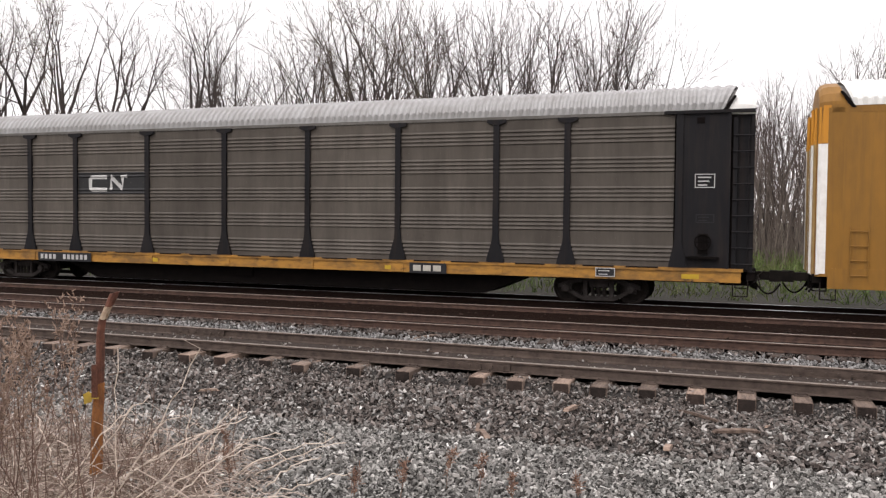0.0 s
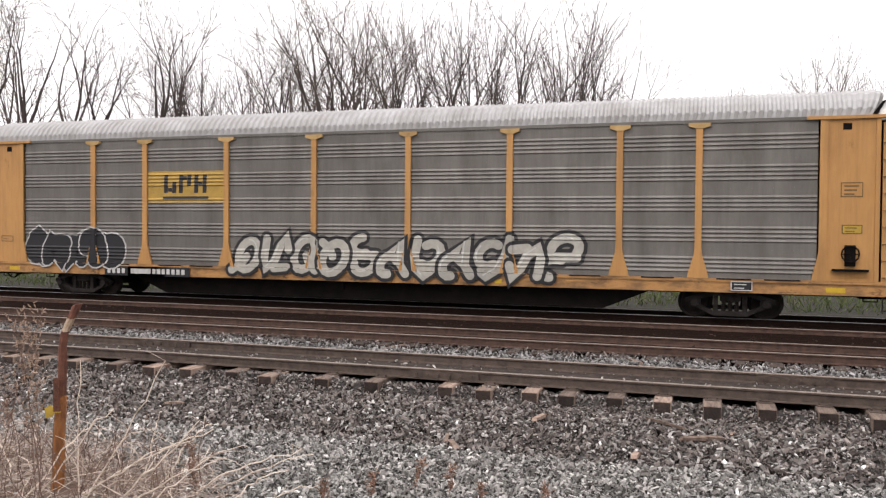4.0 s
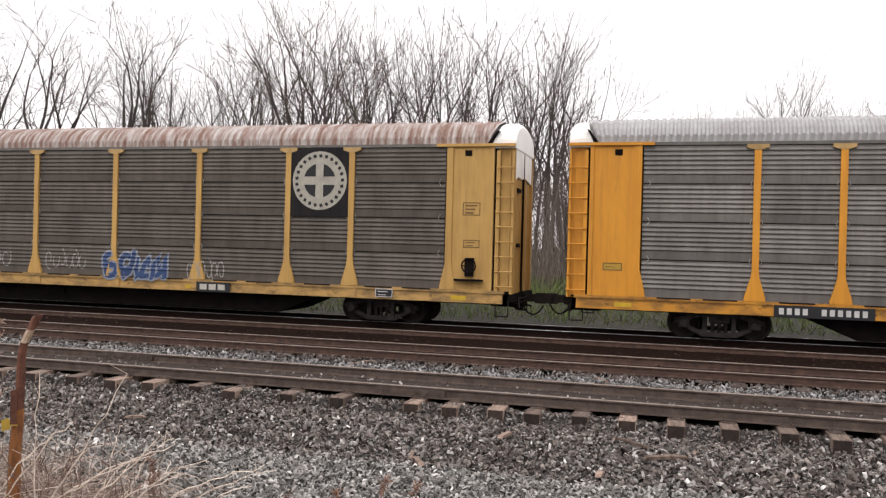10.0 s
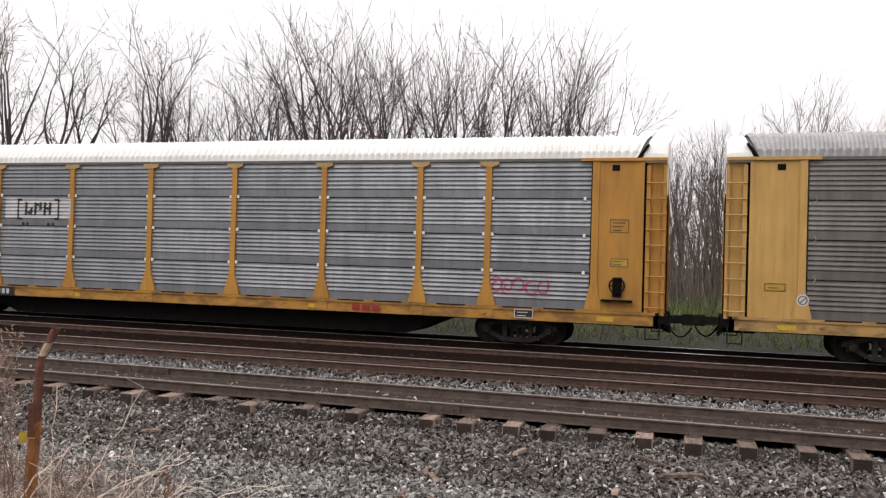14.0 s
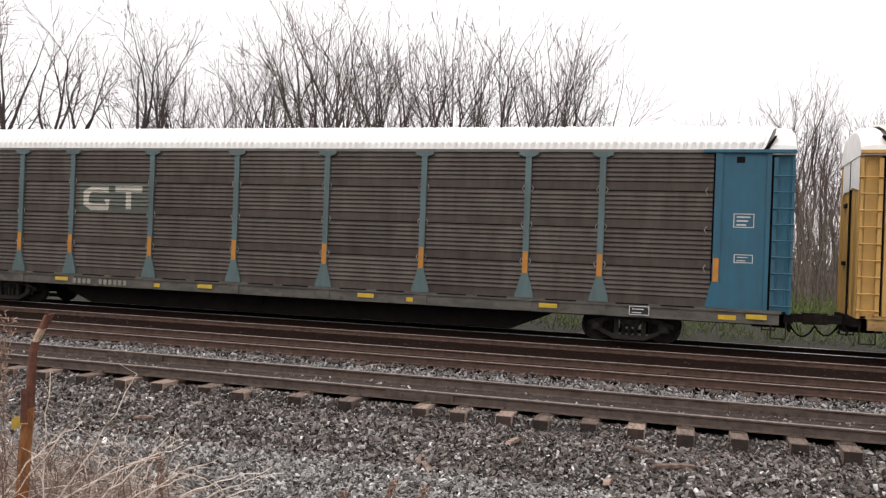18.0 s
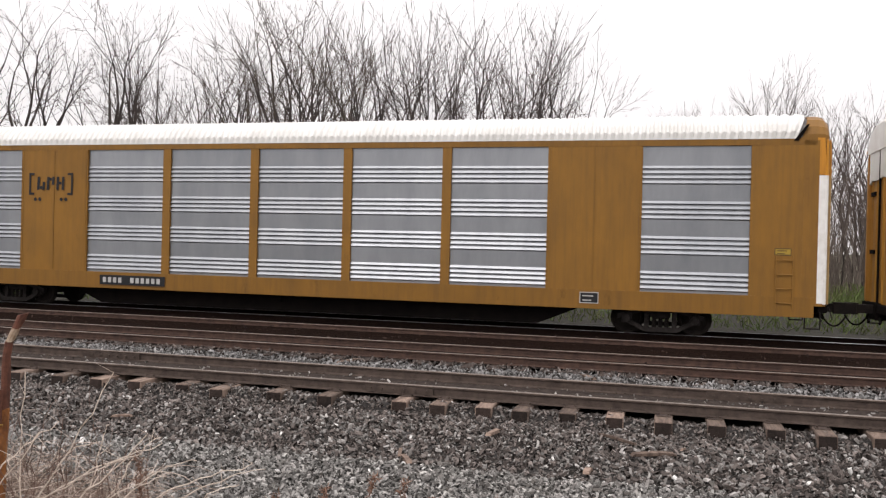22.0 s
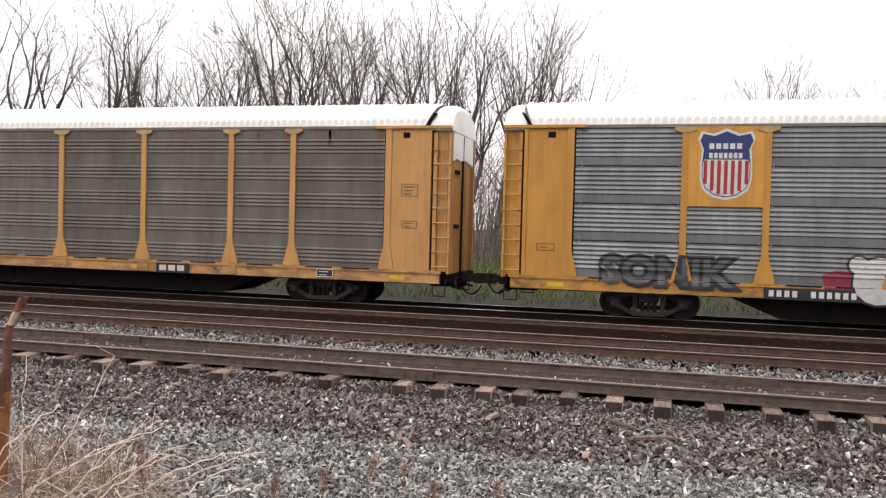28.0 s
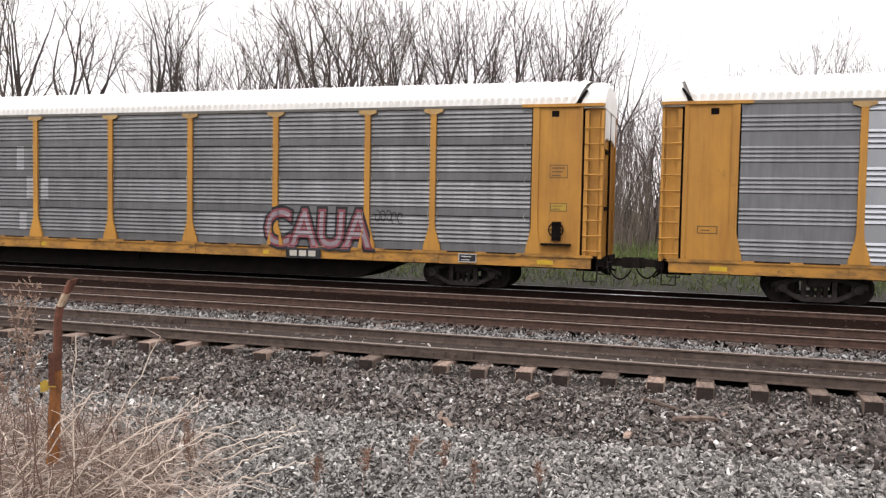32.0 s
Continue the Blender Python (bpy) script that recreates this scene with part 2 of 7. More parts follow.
def tube(bm, p0, p1, r0, r1, n=6):
    p0, p1 = Vector(p0), Vector(p1)
    q = (p1 - p0).to_track_quat("Z", "Y").to_matrix()
    ra = [bm.verts.new(p0 + q @ Vector((r0 * math.cos(i * math.tau / n), r0 * math.sin(i * math.tau / n), 0))) for i in range(n)]
    rb = [bm.verts.new(p1 + q @ Vector((r1 * math.cos(i * math.tau / n), r1 * math.sin(i * math.tau / n), 0))) for i in range(n)]
    for i in range(n):
        bm.faces.new((ra[i], ra[(i + 1) % n], rb[(i + 1) % n], rb[i]))
    bm.faces.new(ra[::-1])
    bm.faces.new(rb)


def chain(bm, pts, radii, n=6):
    """One unbroken tapering tube through a row of points."""
    pts = [Vector(p) for p in pts]
    rings = []
    for i, (p, r) in enumerate(zip(pts, radii)):
        d = pts[min(i + 1, len(pts) - 1)] - pts[max(i - 1, 0)]
        q = d.to_track_quat("Z", "Y").to_matrix()
        rings.append([bm.verts.new(p + q @ Vector((r * math.cos(k * math.tau / n), r * math.sin(k * math.tau / n), 0))) for k in range(n)])
    for a, b in zip(rings, rings[1:]):
        for k in range(n):
            bm.faces.new((a[k], a[(k + 1) % n], b[(k + 1) % n], b[k]))
    bm.faces.new(rings[0][::-1])
    bm.faces.new(rings[-1])


def mesh_of(name, bm, material):
    bmesh.ops.recalc_face_normals(bm, faces=bm.faces)
    me = bpy.data.meshes.new(name)
    bm.to_mesh(me)
    bm.free()
    me.materials.append(material)
    return me


def put(name, me, parent=None, at=None, label=""):
    ob = new(name, me)
    ob.parent = parent
    if at is not None:
        ob.matrix_basis = at
    return tagged(ob, label)


def part(name, bm, material, parent, label="", at=None):
    return put(name, mesh_of(name, bm, material), parent, at, label)


def thing(name, at, label, category, group="", kind=""):
    ob = new(name)
    ob.empty_display_size = 0.2
    ob.matrix_basis = at
    return tagged(ob, label, category, group, kind)


SHARED = {}


def shared(key, build, material):
    """One mesh for all alike pieces of one material."""
    k = (key, material.name)
    if k not in SHARED:
        bm = bmesh.new()
        build(bm)
        SHARED[k] = mesh_of(key.split("|")[0], bm, material)
    return SHARED[k]


# ---- the large structure: ground, three tracks ----
NEAR_Y, MID_Y, TRAIN_Y = 13.04 + 0.7525, 17.1 + 0.7525, 23.485 + 0.7525
GAUGE = 1.505
BED = -0.20


def ground_height(x, y):
    """The ballast shoulder, the gravel apron, the beds of the tracks and the rise behind them."""
    if y < 12.75:
        z = -0.245 - 0.145 * max(0.0, min(1.0, (12.66 - y) / 0.20)) - 0.25 * max(0.0, min(1.0, (12.45 - y) / 1.7)) - 0.05 * max(0.0, min(1.0, (10.6 - y) / 4))
    elif y < 15.6:
        z = -0.29
    elif y < 26.0:
        z = -0.27
    else:
        z = -0.27 - 0.22 * min(1.0, (y - 26.0) / 1.5) + 0.75 * max(0.0, min(1.0, (y - 28.5) / 6.0))
    return z + 0.03 * noise.noise(Vector((x * 0.5, y * 0.5, 0))) + 0.015 * noise.noise(Vector((x * 2.1, y * 2.1, 4)))


def graded(lo, hi, fine_lo, fine_hi, step, coarse):
    vals = list(np.arange(fine_lo, fine_hi + 1e-6, step))
    v, s = fine_lo, step
    while v > lo:
        s = min(s * 1.5, coarse)
        v -= s
        vals.insert(0, max(v, lo))
    v, s = fine_hi, step
    while v < hi:
        s = min(s * 1.5, coarse)
        v += s
        vals.append(min(v, hi))
    return vals


def sheet(name, xs, ys, height, material):
    verts = [(x, y, height(x, y)) for y in ys for x in xs]
    n = len(xs)
    faces = [(j * n + i, j * n + i + 1, (j + 1) * n + i + 1, (j + 1) * n + i) for j in range(len(ys) - 1) for i in range(n - 1)]
    me = bpy.data.meshes.new(name)
    me.from_pydata(verts, [], faces)
    me.materials.append(material)
    for f in me.polygons:
        f.use_smooth = True
    return me


GX = graded(-2500, 2500, -34, 14, 0.4, 400)
ground = new("ground", sheet("ground", GX, graded(-2500, 2500, 2, 40, 0.35, 400), lambda x, y: ground_height(x, y) - (0.06 if 5 < y < 27 else 0), M["ground_soil"]))
tagged(ground, "grassy earth that runs under the railway to the horizon", "ground", kind="structure")
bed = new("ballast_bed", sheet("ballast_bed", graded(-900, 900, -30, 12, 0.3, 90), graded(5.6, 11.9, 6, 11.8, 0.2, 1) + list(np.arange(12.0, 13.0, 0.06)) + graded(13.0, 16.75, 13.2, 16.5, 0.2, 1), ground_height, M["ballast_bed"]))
tagged(bed, "dark grey crushed-stone ballast bed under the siding, stone-gap shade in its colour", "ballast", kind="structure")
bed = new("ballast_bed", sheet("ballast_bed", graded(-900, 900, -30, 12, 0.4, 90), graded(16.75, 25.3, 17, 25.1, 0.3, 1), ground_height, M["rusty_shaded_bed"]))
tagged(bed, "rust-stained ballast bed under two tracks, darkened by train shade in its colour", "ballast", kind="structure")
M["far_gravel"] = surface("far_gravel", (0.060, 0.056, 0.042), (0.022, 0.020, 0.016), scale=9, rough=0.95, bump=0.9, bump_scale=20, vary=0)
bed = new("ballast_bed", sheet("ballast_bed", graded(-900, 900, -40, 20, 0.5, 90), graded(25.3, 37.0, 25.4, 36.6, 0.5, 1), lambda x, y: ground_height(x, y) + 0.03, M["far_gravel"]))
tagged(bed, "dark gravelly earth behind the far track", "ballast", kind="structure")
M["track_dirt"] = surface("track_dirt", (0.085, 0.066, 0.056), (0.022, 0.016, 0.014), spec=0.1, scale=7, rough=0.95, bump=0.9, bump_scale=25, vary=0, spots=0.25, spot_colour=(0.26, 0.24, 0.21), spot_scale=5)
# Rusty dirt; the shade under the train and between rails is in its colour
M["dark_dirt"] = surface("track_dirt_with_shade", (0.024, 0.013, 0.0095), (0.009, 0.0055, 0.0045), spec=0.03, scale=7, rough=0.95, bump=0.9, bump_scale=25, vary=0)
for y0, y1, mat, words in ((13.14, 14.44, "track_dirt", "grey-brown dirt packed between the rails"), (17.2, 18.5, "dark_dirt", "dark rusty dirt packed between the rails, with shade in its colour"), (18.75, 23.35, "dark_dirt", "dark rusty dirt between two tracks, with shade in its colour"), (23.6, 24.9, "dark_dirt", "dirt between the rails under the train, blackened by shade in its colour")):
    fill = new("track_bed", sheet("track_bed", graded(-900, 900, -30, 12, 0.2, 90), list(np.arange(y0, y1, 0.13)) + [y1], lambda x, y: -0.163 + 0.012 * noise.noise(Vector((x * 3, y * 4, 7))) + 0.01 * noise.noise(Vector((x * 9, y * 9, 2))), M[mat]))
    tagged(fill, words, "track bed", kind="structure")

RAIL = [(-0.070, -0.172), (0.070, -0.172), (0.070, -0.160), (0.012, -0.142), (0.009, -0.045), (0.034, -0.034), (0.036, -0.008), (0.028, 0.0), (-0.028, 0.0), (-0.036, -0.008), (-0.034, -0.034), (-0.009, -0.045), (-0.012, -0.142), (-0.070, -0.160)]


def rail_mesh(top, side):
    xs = graded(-900, 900, -30, 12, 3, 100)
    n = len(RAIL)
    verts = [(x, y, z) for x in xs for y, z in RAIL]
    faces = [(i * n + k, i * n + (k + 1) % n, (i + 1) * n + (k + 1) % n, (i + 1) * n + k) for i in range(len(xs) - 1) for k in range(n)]
    me = bpy.data.meshes.new("rail")
    me.from_pydata(verts, [], faces)
    me.materials.append(side)
    me.materials.append(top)
    for f in me.polygons:
        if f.index % n in (6, 7, 8):
            f.material_index = 1
    return me


rail_worn, rail_red, rail_shiny = rail_mesh(M["rail_top"], M["rust"]), rail_mesh(M["rail_top"], M["rust_red"]), rail_mesh(M["rail_bright"], M["rusty_shaded_bed"])
TRACKS = []
for nm, yc, me in (("siding_track", NEAR_Y, rail_worn), ("middle_track", MID_Y, rail_red), ("main_track", TRAIN_Y, rail_shiny)):
    tr = thing(nm, pose(0, yc, 0), {"siding_track": "rusty railway track with old wooden sleepers and joint bars", "middle_track": "rust-brown railway track between two others", "main_track": "railway track with polished rail heads under the train"}[nm], "railway track", "railway tracks", "structure")
    for s in (-1, 1):
        put("rail", me, tr, pose(0, s * GAUGE / 2, 0), "rail with a polished head" if nm == "main_track" else "rust-brown steel rail")
    TRACKS.append(tr)
put("rail", rail_red, TRACKS[2], pose(0, 21.75 - TRAIN_Y, -0.03), "rust-brown spare rail lying beside the track")


# ---- the train ----
M["pale_cap"] = surface("chalky_yellow_paint", (0.60, 0.40, 0.17), (0.42, 0.26, 0.10), scale=4, rough=0.7, bump=0.1, vary=0.12, spots=0.2, spot_colour=(0.25, 0.15, 0.08), spot_scale=5)
HALF = 14.34
PITCH = 30.0
POST_X = [-9.485, -7.475, -4.485, -1.495, 1.495, 4.485, 7.475, 9.485]
BAY_X = [-12.35] + POST_X + [12.35]
Z0, Z1 = 1.08, 5.06


def rib_profile(rows):
    """Height above the panel's foot and depth of each fold: even waves, or sets of sharp ribs between flat bands."""
    if rows == 4:
        h = (Z1 - Z0) / 4 - 0.022
        pr = [(0.0, 0.028)]
        for i in range(6):
            z = 0.22 + i * 0.122
            pr += [(z, 0.028), (z + 0.018, 0.002), (z + 0.034, 0.0), (z + 0.092, 0.028)]
        return pr + [(h, 0.028)]
    pr, h = [(0.0, 0.028)], Z1 - Z0
    for k in range(5):
        z = 0.14 + k * 0.785
        for i in range(4):
            pr += [(z, 0.028), (z + 0.016, 0.002), (z + 0.030, 0.0), (z + 0.082, 0.028)]
            z += 0.112
    return pr + [(h, 0.028)]


def corrugated(w, rows):
    def build(bm):
        pr = rib_profile(rows)
        h = pr[-1][0]
        a = [bm.verts.new((0, -0.03 + d, z)) for z, d in pr]
        b = [bm.verts.new((w, -0.03 + d, z)) for z, d in pr]
        for i in range(len(a) - 1):
            bm.faces.new((a[i], b[i], b[i + 1], a[i + 1]))
        back = [bm.verts.new(c) for c in ((0, 0.03, 0), (w, 0.03, 0), (w, 0.03, h), (0, 0.03, h))]
        bm.faces.new(back)
        bm.faces.new((back[3], back[0], *a))
        bm.faces.new((back[1], back[2], *b[::-1]))
        bm.faces.new((a[0], back[0], back[1], b[0]))
        bm.faces.new((a[-1], b[-1], back[2], back[3]))
        if rows == 1 and w > 1:
            for k in range(5):
                z = 0.14 + k * 0.785 + 0.6
                for u in np.arange(0.25, w - 0.1, 0.5):
                    if z < h:
                        box(bm, u - 0.014, u + 0.014, -0.012, 0.0, z - 0.014, z + 0.014)
    return build


def post_build(bm):
    prism(bm, [(-0.26, 0), (0.26, 0), (0.25, 0.10), (0.10, 0.62), (0.085, 0.8), (0.085, 3.90), (-0.085, 3.90), (-0.085, 0.8), (-0.10, 0.62), (-0.25, 0.10)], -0.075, 0.03)


def post_cap_build(bm):
    prism(bm, [(-0.09, 3.84), (0.09, 3.84), (0.27, 3.90), (0.27, 3.985), (-0.27, 3.985), (-0.27, 3.90)], -0.085, 0.03)


def roof_build(bm):
    prof = [(-1.50, 5.14), (-1.49, 5.30), (-1.38, 5.50), (-1.14, 5.70), (-0.70, 5.84), (0, 5.90), (0.70, 5.84), (1.38, 5.50), (1.50, 5.14)]
    n = len(prof)
    x, k = -13.5, 0
    rows = []
    while x < 13.5:
        d = 0.0 if k % 4 in (0, 3) else 0.034
        rows.append([bm.verts.new((x + math.copysign(0.30, x) * max(0, abs(x) - 12.9) / 0.6 * (z - 5.14) / 0.76, y * (1 + d * (z > 5.2) / 1.5), z + d * (z > 5.2))) for y, z in prof])
        x += 0.055 if k % 2 else 0.045
        k += 1
    for a, b in zip(rows, rows[1:]):
        for i in range(n - 1):
            bm.faces.new((a[i], b[i], b[i + 1], a[i + 1]))
    low = [[bm.verts.new((r[0].co.x * 0.999, y * 0.97, z - 0.05)) for y, z in prof] for r in (rows[0], rows[-1])]
    for i in range(n - 1):
        bm.faces.new((low[0][i], low[1][i], low[1][i + 1], low[0][i + 1]))
        bm.faces.new((rows[0][i], rows[0][i + 1], low[0][i + 1], low[0][i]))
        bm.faces.new((rows[-1][i], low[1][i], low[1][i + 1], rows[-1][i + 1]))


def wheel_build(bm):
    n = 20
    prof = [(0.10, -0.02), (0.34, -0.02), (0.36, -0.06), (0.42, -0.06), (0.425, 0.03), (0.45, 0.05), (0.45, 0.07), (0.10, 0.06)]
    rings = [[bm.verts.new((r * math.cos(i * math.tau / n), y, r * math.sin(i * math.tau / n))) for i in range(n)] for r, y in prof]
    for a, b in zip(rings, rings[1:]):
        for i in range(n):
            bm.faces.new((a[i], a[(i + 1) % n], b[(i + 1) % n], b[i]))
    bm.faces.new(rings[0])
    bm.faces.new(rings[-1][::-1])


def side_frame_build(bm):
    """A cast side frame: top and bottom members that meet at the axle boxes, with two columns and springs between."""
    for a, b in (((-1.12, 0.46), (-0.45, 0.66)), ((-0.45, 0.66), (0.45, 0.66)), ((0.45, 0.66), (1.12, 0.46)), ((-0.95, 0.40), (-0.42, 0.14)), ((-0.42, 0.14), (0.42, 0.14)), ((0.42, 0.14), (0.95, 0.40))):
        prism(bm, [(a[0], a[1] - 0.06), (b[0], b[1] - 0.06), (b[0], b[1] + 0.06), (a[0], a[1] + 0.06)], -0.08, 0.08)
    for s in (-1, 1):
        box(bm, s * 0.36 - 0.06, s * 0.36 + 0.06, -0.075, 0.075, 0.16, 0.64)
        box(bm, s * 0.88 - 0.14, s * 0.88 + 0.14, -0.10, 0.1, 0.30, 0.54)
        tube(bm, (s * 0.88, -0.19, 0.42), (s * 0.88, -0.1, 0.42), 0.10, 0.11, 10)
    box(bm, -0.26, 0.26, -0.05, 0.05, 0.46, 0.60)


def spring_build(bm):
    for k in range(5):
        z = 0.21 + 0.05 * k
        tube(bm, (0, 0, z), (0, 0, z + 0.03), 0.062, 0.062, 8)
    tube(bm, (0, 0, 0.19), (0, 0, 0.46), 0.045, 0.045, 8)


def bolster_build(bm):
    box(bm, -0.22, 0.22, -0.95, 0.95, 0.42, 0.62)
    tube(bm, (0, 0, 0.6), (0, 0, 0.8), 0.2, 0.2, 12)


def axle_build(bm):
    tube(bm, (0, -0.9, 0.42), (0, 0.9, 0.42), 0.08, 0.08, 10)


def coupler_build(bm):
    box(bm, -0.1, 0.42, -0.11, 0.11, 0.74, 0.96)
    box(bm, 0.36, 0.66, -0.16, 0.05, 0.70, 1.0)
    box(bm, 0.50, 0.70, 0.03, 0.16, 0.72, 0.98)
    tube(bm, (-0.05, -1.1, 0.72), (0.12, -0.2, 0.78), 0.02, 0.02, 6)


def hose_build(bm):
    pts = [Vector((0.05 + 0.62 * u, -0.42 + 0.1 * u, 0.72 - 0.95 * u * (1.05 - u) * 1.25)) for u in np.linspace(0, 1, 9)]
    chain(bm, pts, [0.024] * len(pts))


def rung_build(bm):
    tube(bm, (-0.05, -0.05, 0), (0.47, -0.05, 0), 0.021, 0.021, 6)


def stiles_build(bm):
    for x in (0, 0.42):
        box(bm, x - (0.05 if x == 0 else 0.03), x + (0.05 if x == 0 else 0.03), -0.04, 0.05, 0, 3.95)


def end_door_build(bm):
    """One leaf of the folding end door, ribbed and slightly bowed."""
    ys = [0.02, 0.3, 0.36, 0.42, 0.9, 0.96, 1.02, 1.36]
    xs = [0.05, 0.05, 0.09, 0.05, 0.04, 0.08, 0.04, -0.02]
    for z0, z1 in ((1.0, 4.98),):
        a = [bm.verts.new((x, y, z0)) for x, y in zip(xs, ys)]
        b = [bm.verts.new((x, y, z1)) for x, y in zip(xs, ys)]
        c = [bm.verts.new((-0.06, y, z0)) for y in (0.02, 1.36)]
        d = [bm.verts.new((-0.06, y, z1)) for y in (0.02, 1.36)]
        for i in range(len(a) - 1):
            bm.faces.new((a[i], a[i + 1], b[i + 1], b[i]))
        bm.faces.new((c[0], d[0], d[1], c[1]))
        bm.faces.new((a[0], b[0], d[0], c[0]))
        bm.faces.new((a[-1], c[1], d[1], b[-1]))
        bm.faces.new((*a, c[1], c[0]))
        bm.faces.new((*b[::-1], d[0], d[1]))


def roof_end_build(bm):
    """The curved cap that closes the roof over the end doors, set off from the roof by a dark gap."""
    prof = [(-1.47, 5.02), (-1.46, 5.26), (-1.35, 5.46), (-1.12, 5.66), (-0.74, 5.79), (-0.35, 5.85), (0, 5.86), (0.35, 5.85), (0.74, 5.79), (1.12, 5.66), (1.35, 5.46), (1.46, 5.26), (1.47, 5.02)]
    rows = []
    for x, drop, nar, sl in ((13.59, 0.0, 1.0, 0.27), (13.95, 0.0, 1.0, 0.14), (14.17, 0.05, 0.985, 0.04), (14.27, 0.14, 0.96, 0.0), (14.27, 0.2, 0.90, 0.0)):
        rows.append([bm.verts.new((x + sl * (z - 5.02) / 0.84, y * nar, z - drop * (z - 5.02) / 0.84)) for y, z in prof])
    for a, b in zip(rows, rows[1:]):
        for i in range(len(prof) - 1):
            bm.faces.new((a[i], b[i], b[i + 1], a[i + 1]))
    bm.faces.new(rows[-1])
    bm.faces.new(rows[0][::-1])
    bm.faces.new([r[0] for r in rows] + [r[-1] for r in rows[::-1]])


def roof_gap_build(bm):
    prof = [(-1.43, 5.06), (-1.41, 5.28), (-1.30, 5.46), (-1.06, 5.64), (-0.5, 5.80), (0.5, 5.80), (1.06, 5.64), (1.30, 5.46), (1.41, 5.28), (1.43, 5.06)]
    rows = [[bm.verts.new((x + 0.28 * (z - 5.06) / 0.75, y, z)) for y, z in prof] for x in (13.35, 13.78)]
    for i in range(len(prof) - 1):
        bm.faces.new((rows[0][i], rows[1][i], rows[1][i + 1], rows[0][i + 1]))
    bm.faces.new(rows[0])
    bm.faces.new(rows[1][::-1])


def notch_build(bm):
    prism(bm, [(13.44, 5.09), (13.55, 5.09), (13.70, 5.32), (13.80, 5.50), (13.74, 5.49), (13.60, 5.30)], -1.513, -1.30)


def door_top_build(bm):
    """Upper plate of the end doors, with a ragged lower edge where the paint changes."""
    a = [(-1.19, 4.18), (-0.85, 4.28), (-0.4, 4.24), (0.3, 4.30), (0.9, 4.22), (1.19, 4.18), (1.19, 5.04), (-1.19, 5.04)]
    f = [bm.verts.new((14.25, y, z)) for y, z in a]
    b = [bm.verts.new((14.10, y, z)) for y, z in a]
    bm.faces.new(f)
    bm.faces.new(b[::-1])
    for i in range(len(a)):
        bm.faces.new((f[i], b[i], b[(i + 1) % len(a)], f[(i + 1) % len(a)]))


def stirrup_build(bm):
    for a, b in (((0, 0, 0.8), (0, 0, 0.38)), ((0, 0, 0.38), (0.36, 0, 0.38)), ((0.36, 0, 0.38), (0.36, 0, 0.8))):
        tube(bm, a, b, 0.018, 0.018, 5)


def lever_build(bm):
    for a, b in (((0, -1.2, 0.9), (0, -0.3, 0.86)), ((0, -1.2, 0.9), (0.06, -1.35, 0.62)), ((0, -0.3, 0.86), (0.15, -0.1, 0.98))):
        tube(bm, a, b, 0.016, 0.016, 5)


def gear_build(bm):
    """Draft gear housing and the tangle of rods and pipes at a car's end."""
    box(bm, -0.9, 0.02, -0.36, 0.36, 0.58, 1.02)
    box(bm, -0.22, 0.0, -1.35, 1.35, 0.78, 1.0)
    for y0, y1, z in ((-1.1, -0.5, 0.70), (-0.9, -0.2, 0.62), (0.3, 1.0, 0.66)):
        tube(bm, (-0.1, y0, z), (0.05, y1, z - 0.12), 0.03, 0.03, 6)
    tube(bm, (-0.6, -0.9, 0.7), (-0.05, -0.45, 0.66), 0.05, 0.05, 7)


def slot_gap_build(bm):
    box(bm, -0.42, 0.42, -0.012, 0.0, -0.016, 0.016)


def reflector_build(bm):
    box(bm, -0.22, 0.22, -0.006, 0.0, -0.06, 0.06)


def tank_build(bm):
    tube(bm, (-0.45, 0, 0), (0.45, 0, 0), 0.19, 0.19, 12)


def sill_build(bm):
    """Side sill: a beam of uneven depth with small brackets below the posts."""
    box(bm, -HALF + 0.35, HALF - 0.35, -0.06, 0.06, 0.72, 1.0)
    box(bm, -HALF + 0.30, HALF - 0.30, -0.10, 0.10, 1.0, 1.08)
    for x in POST_X:
        box(bm, x - 0.2, x + 0.2, -0.085, -0.06, 0.74, 0.995)


def under_build(bm):
    box(bm, -HALF + 0.1, HALF - 0.1, -0.38, 0.38, 0.62, 1.02)
    prism(bm, [(-8.9, 0.95), (8.9, 0.95), (7.0, 0.16), (-7.0, 0.16)], -1.02, 1.02)
    prism(bm, [(-7.6, 0.4), (7.6, 0.4), (6.6, 0.13), (-6.6, 0.13)], -0.36, 0.36)
    box(bm, -HALF + 0.2, HALF - 0.2, -1.42, 1.42, 1.01, 1.06)
    for i in range(13):
        x = -9 + 1.5 * i
        box(bm, x - 0.06, x + 0.06, -1.4, 1.4, 0.76, 1.01)
    tube(bm, (-3.2, -0.7, 0.66), (-2.2, -0.7, 0.66), 0.2, 0.2, 12)
    box(bm, -1.5, -0.7, -1.1, -0.6, 0.42, 0.8)


def end_panel_build(bm):
    """The flat plate between the last bay and the ladder, with a stiffening edge, a small hatch and a slot."""
    prism(bm, [(0, 0.0), (1.16, 0.0), (1.16, 3.98), (0, 3.98)], -0.035, 0.03)
    prism(bm, [(-0.24, 0.0), (0.22, 0.0), (0.20, 0.14), (0.09, 0.7), (0.09, 3.98), (-0.09, 3.98), (-0.09, 0.7), (-0.22, 0.14)], -0.078, -0.02)
    box(bm, 1.16, 1.26, -0.07, 0.05, 0.0, 3.98)


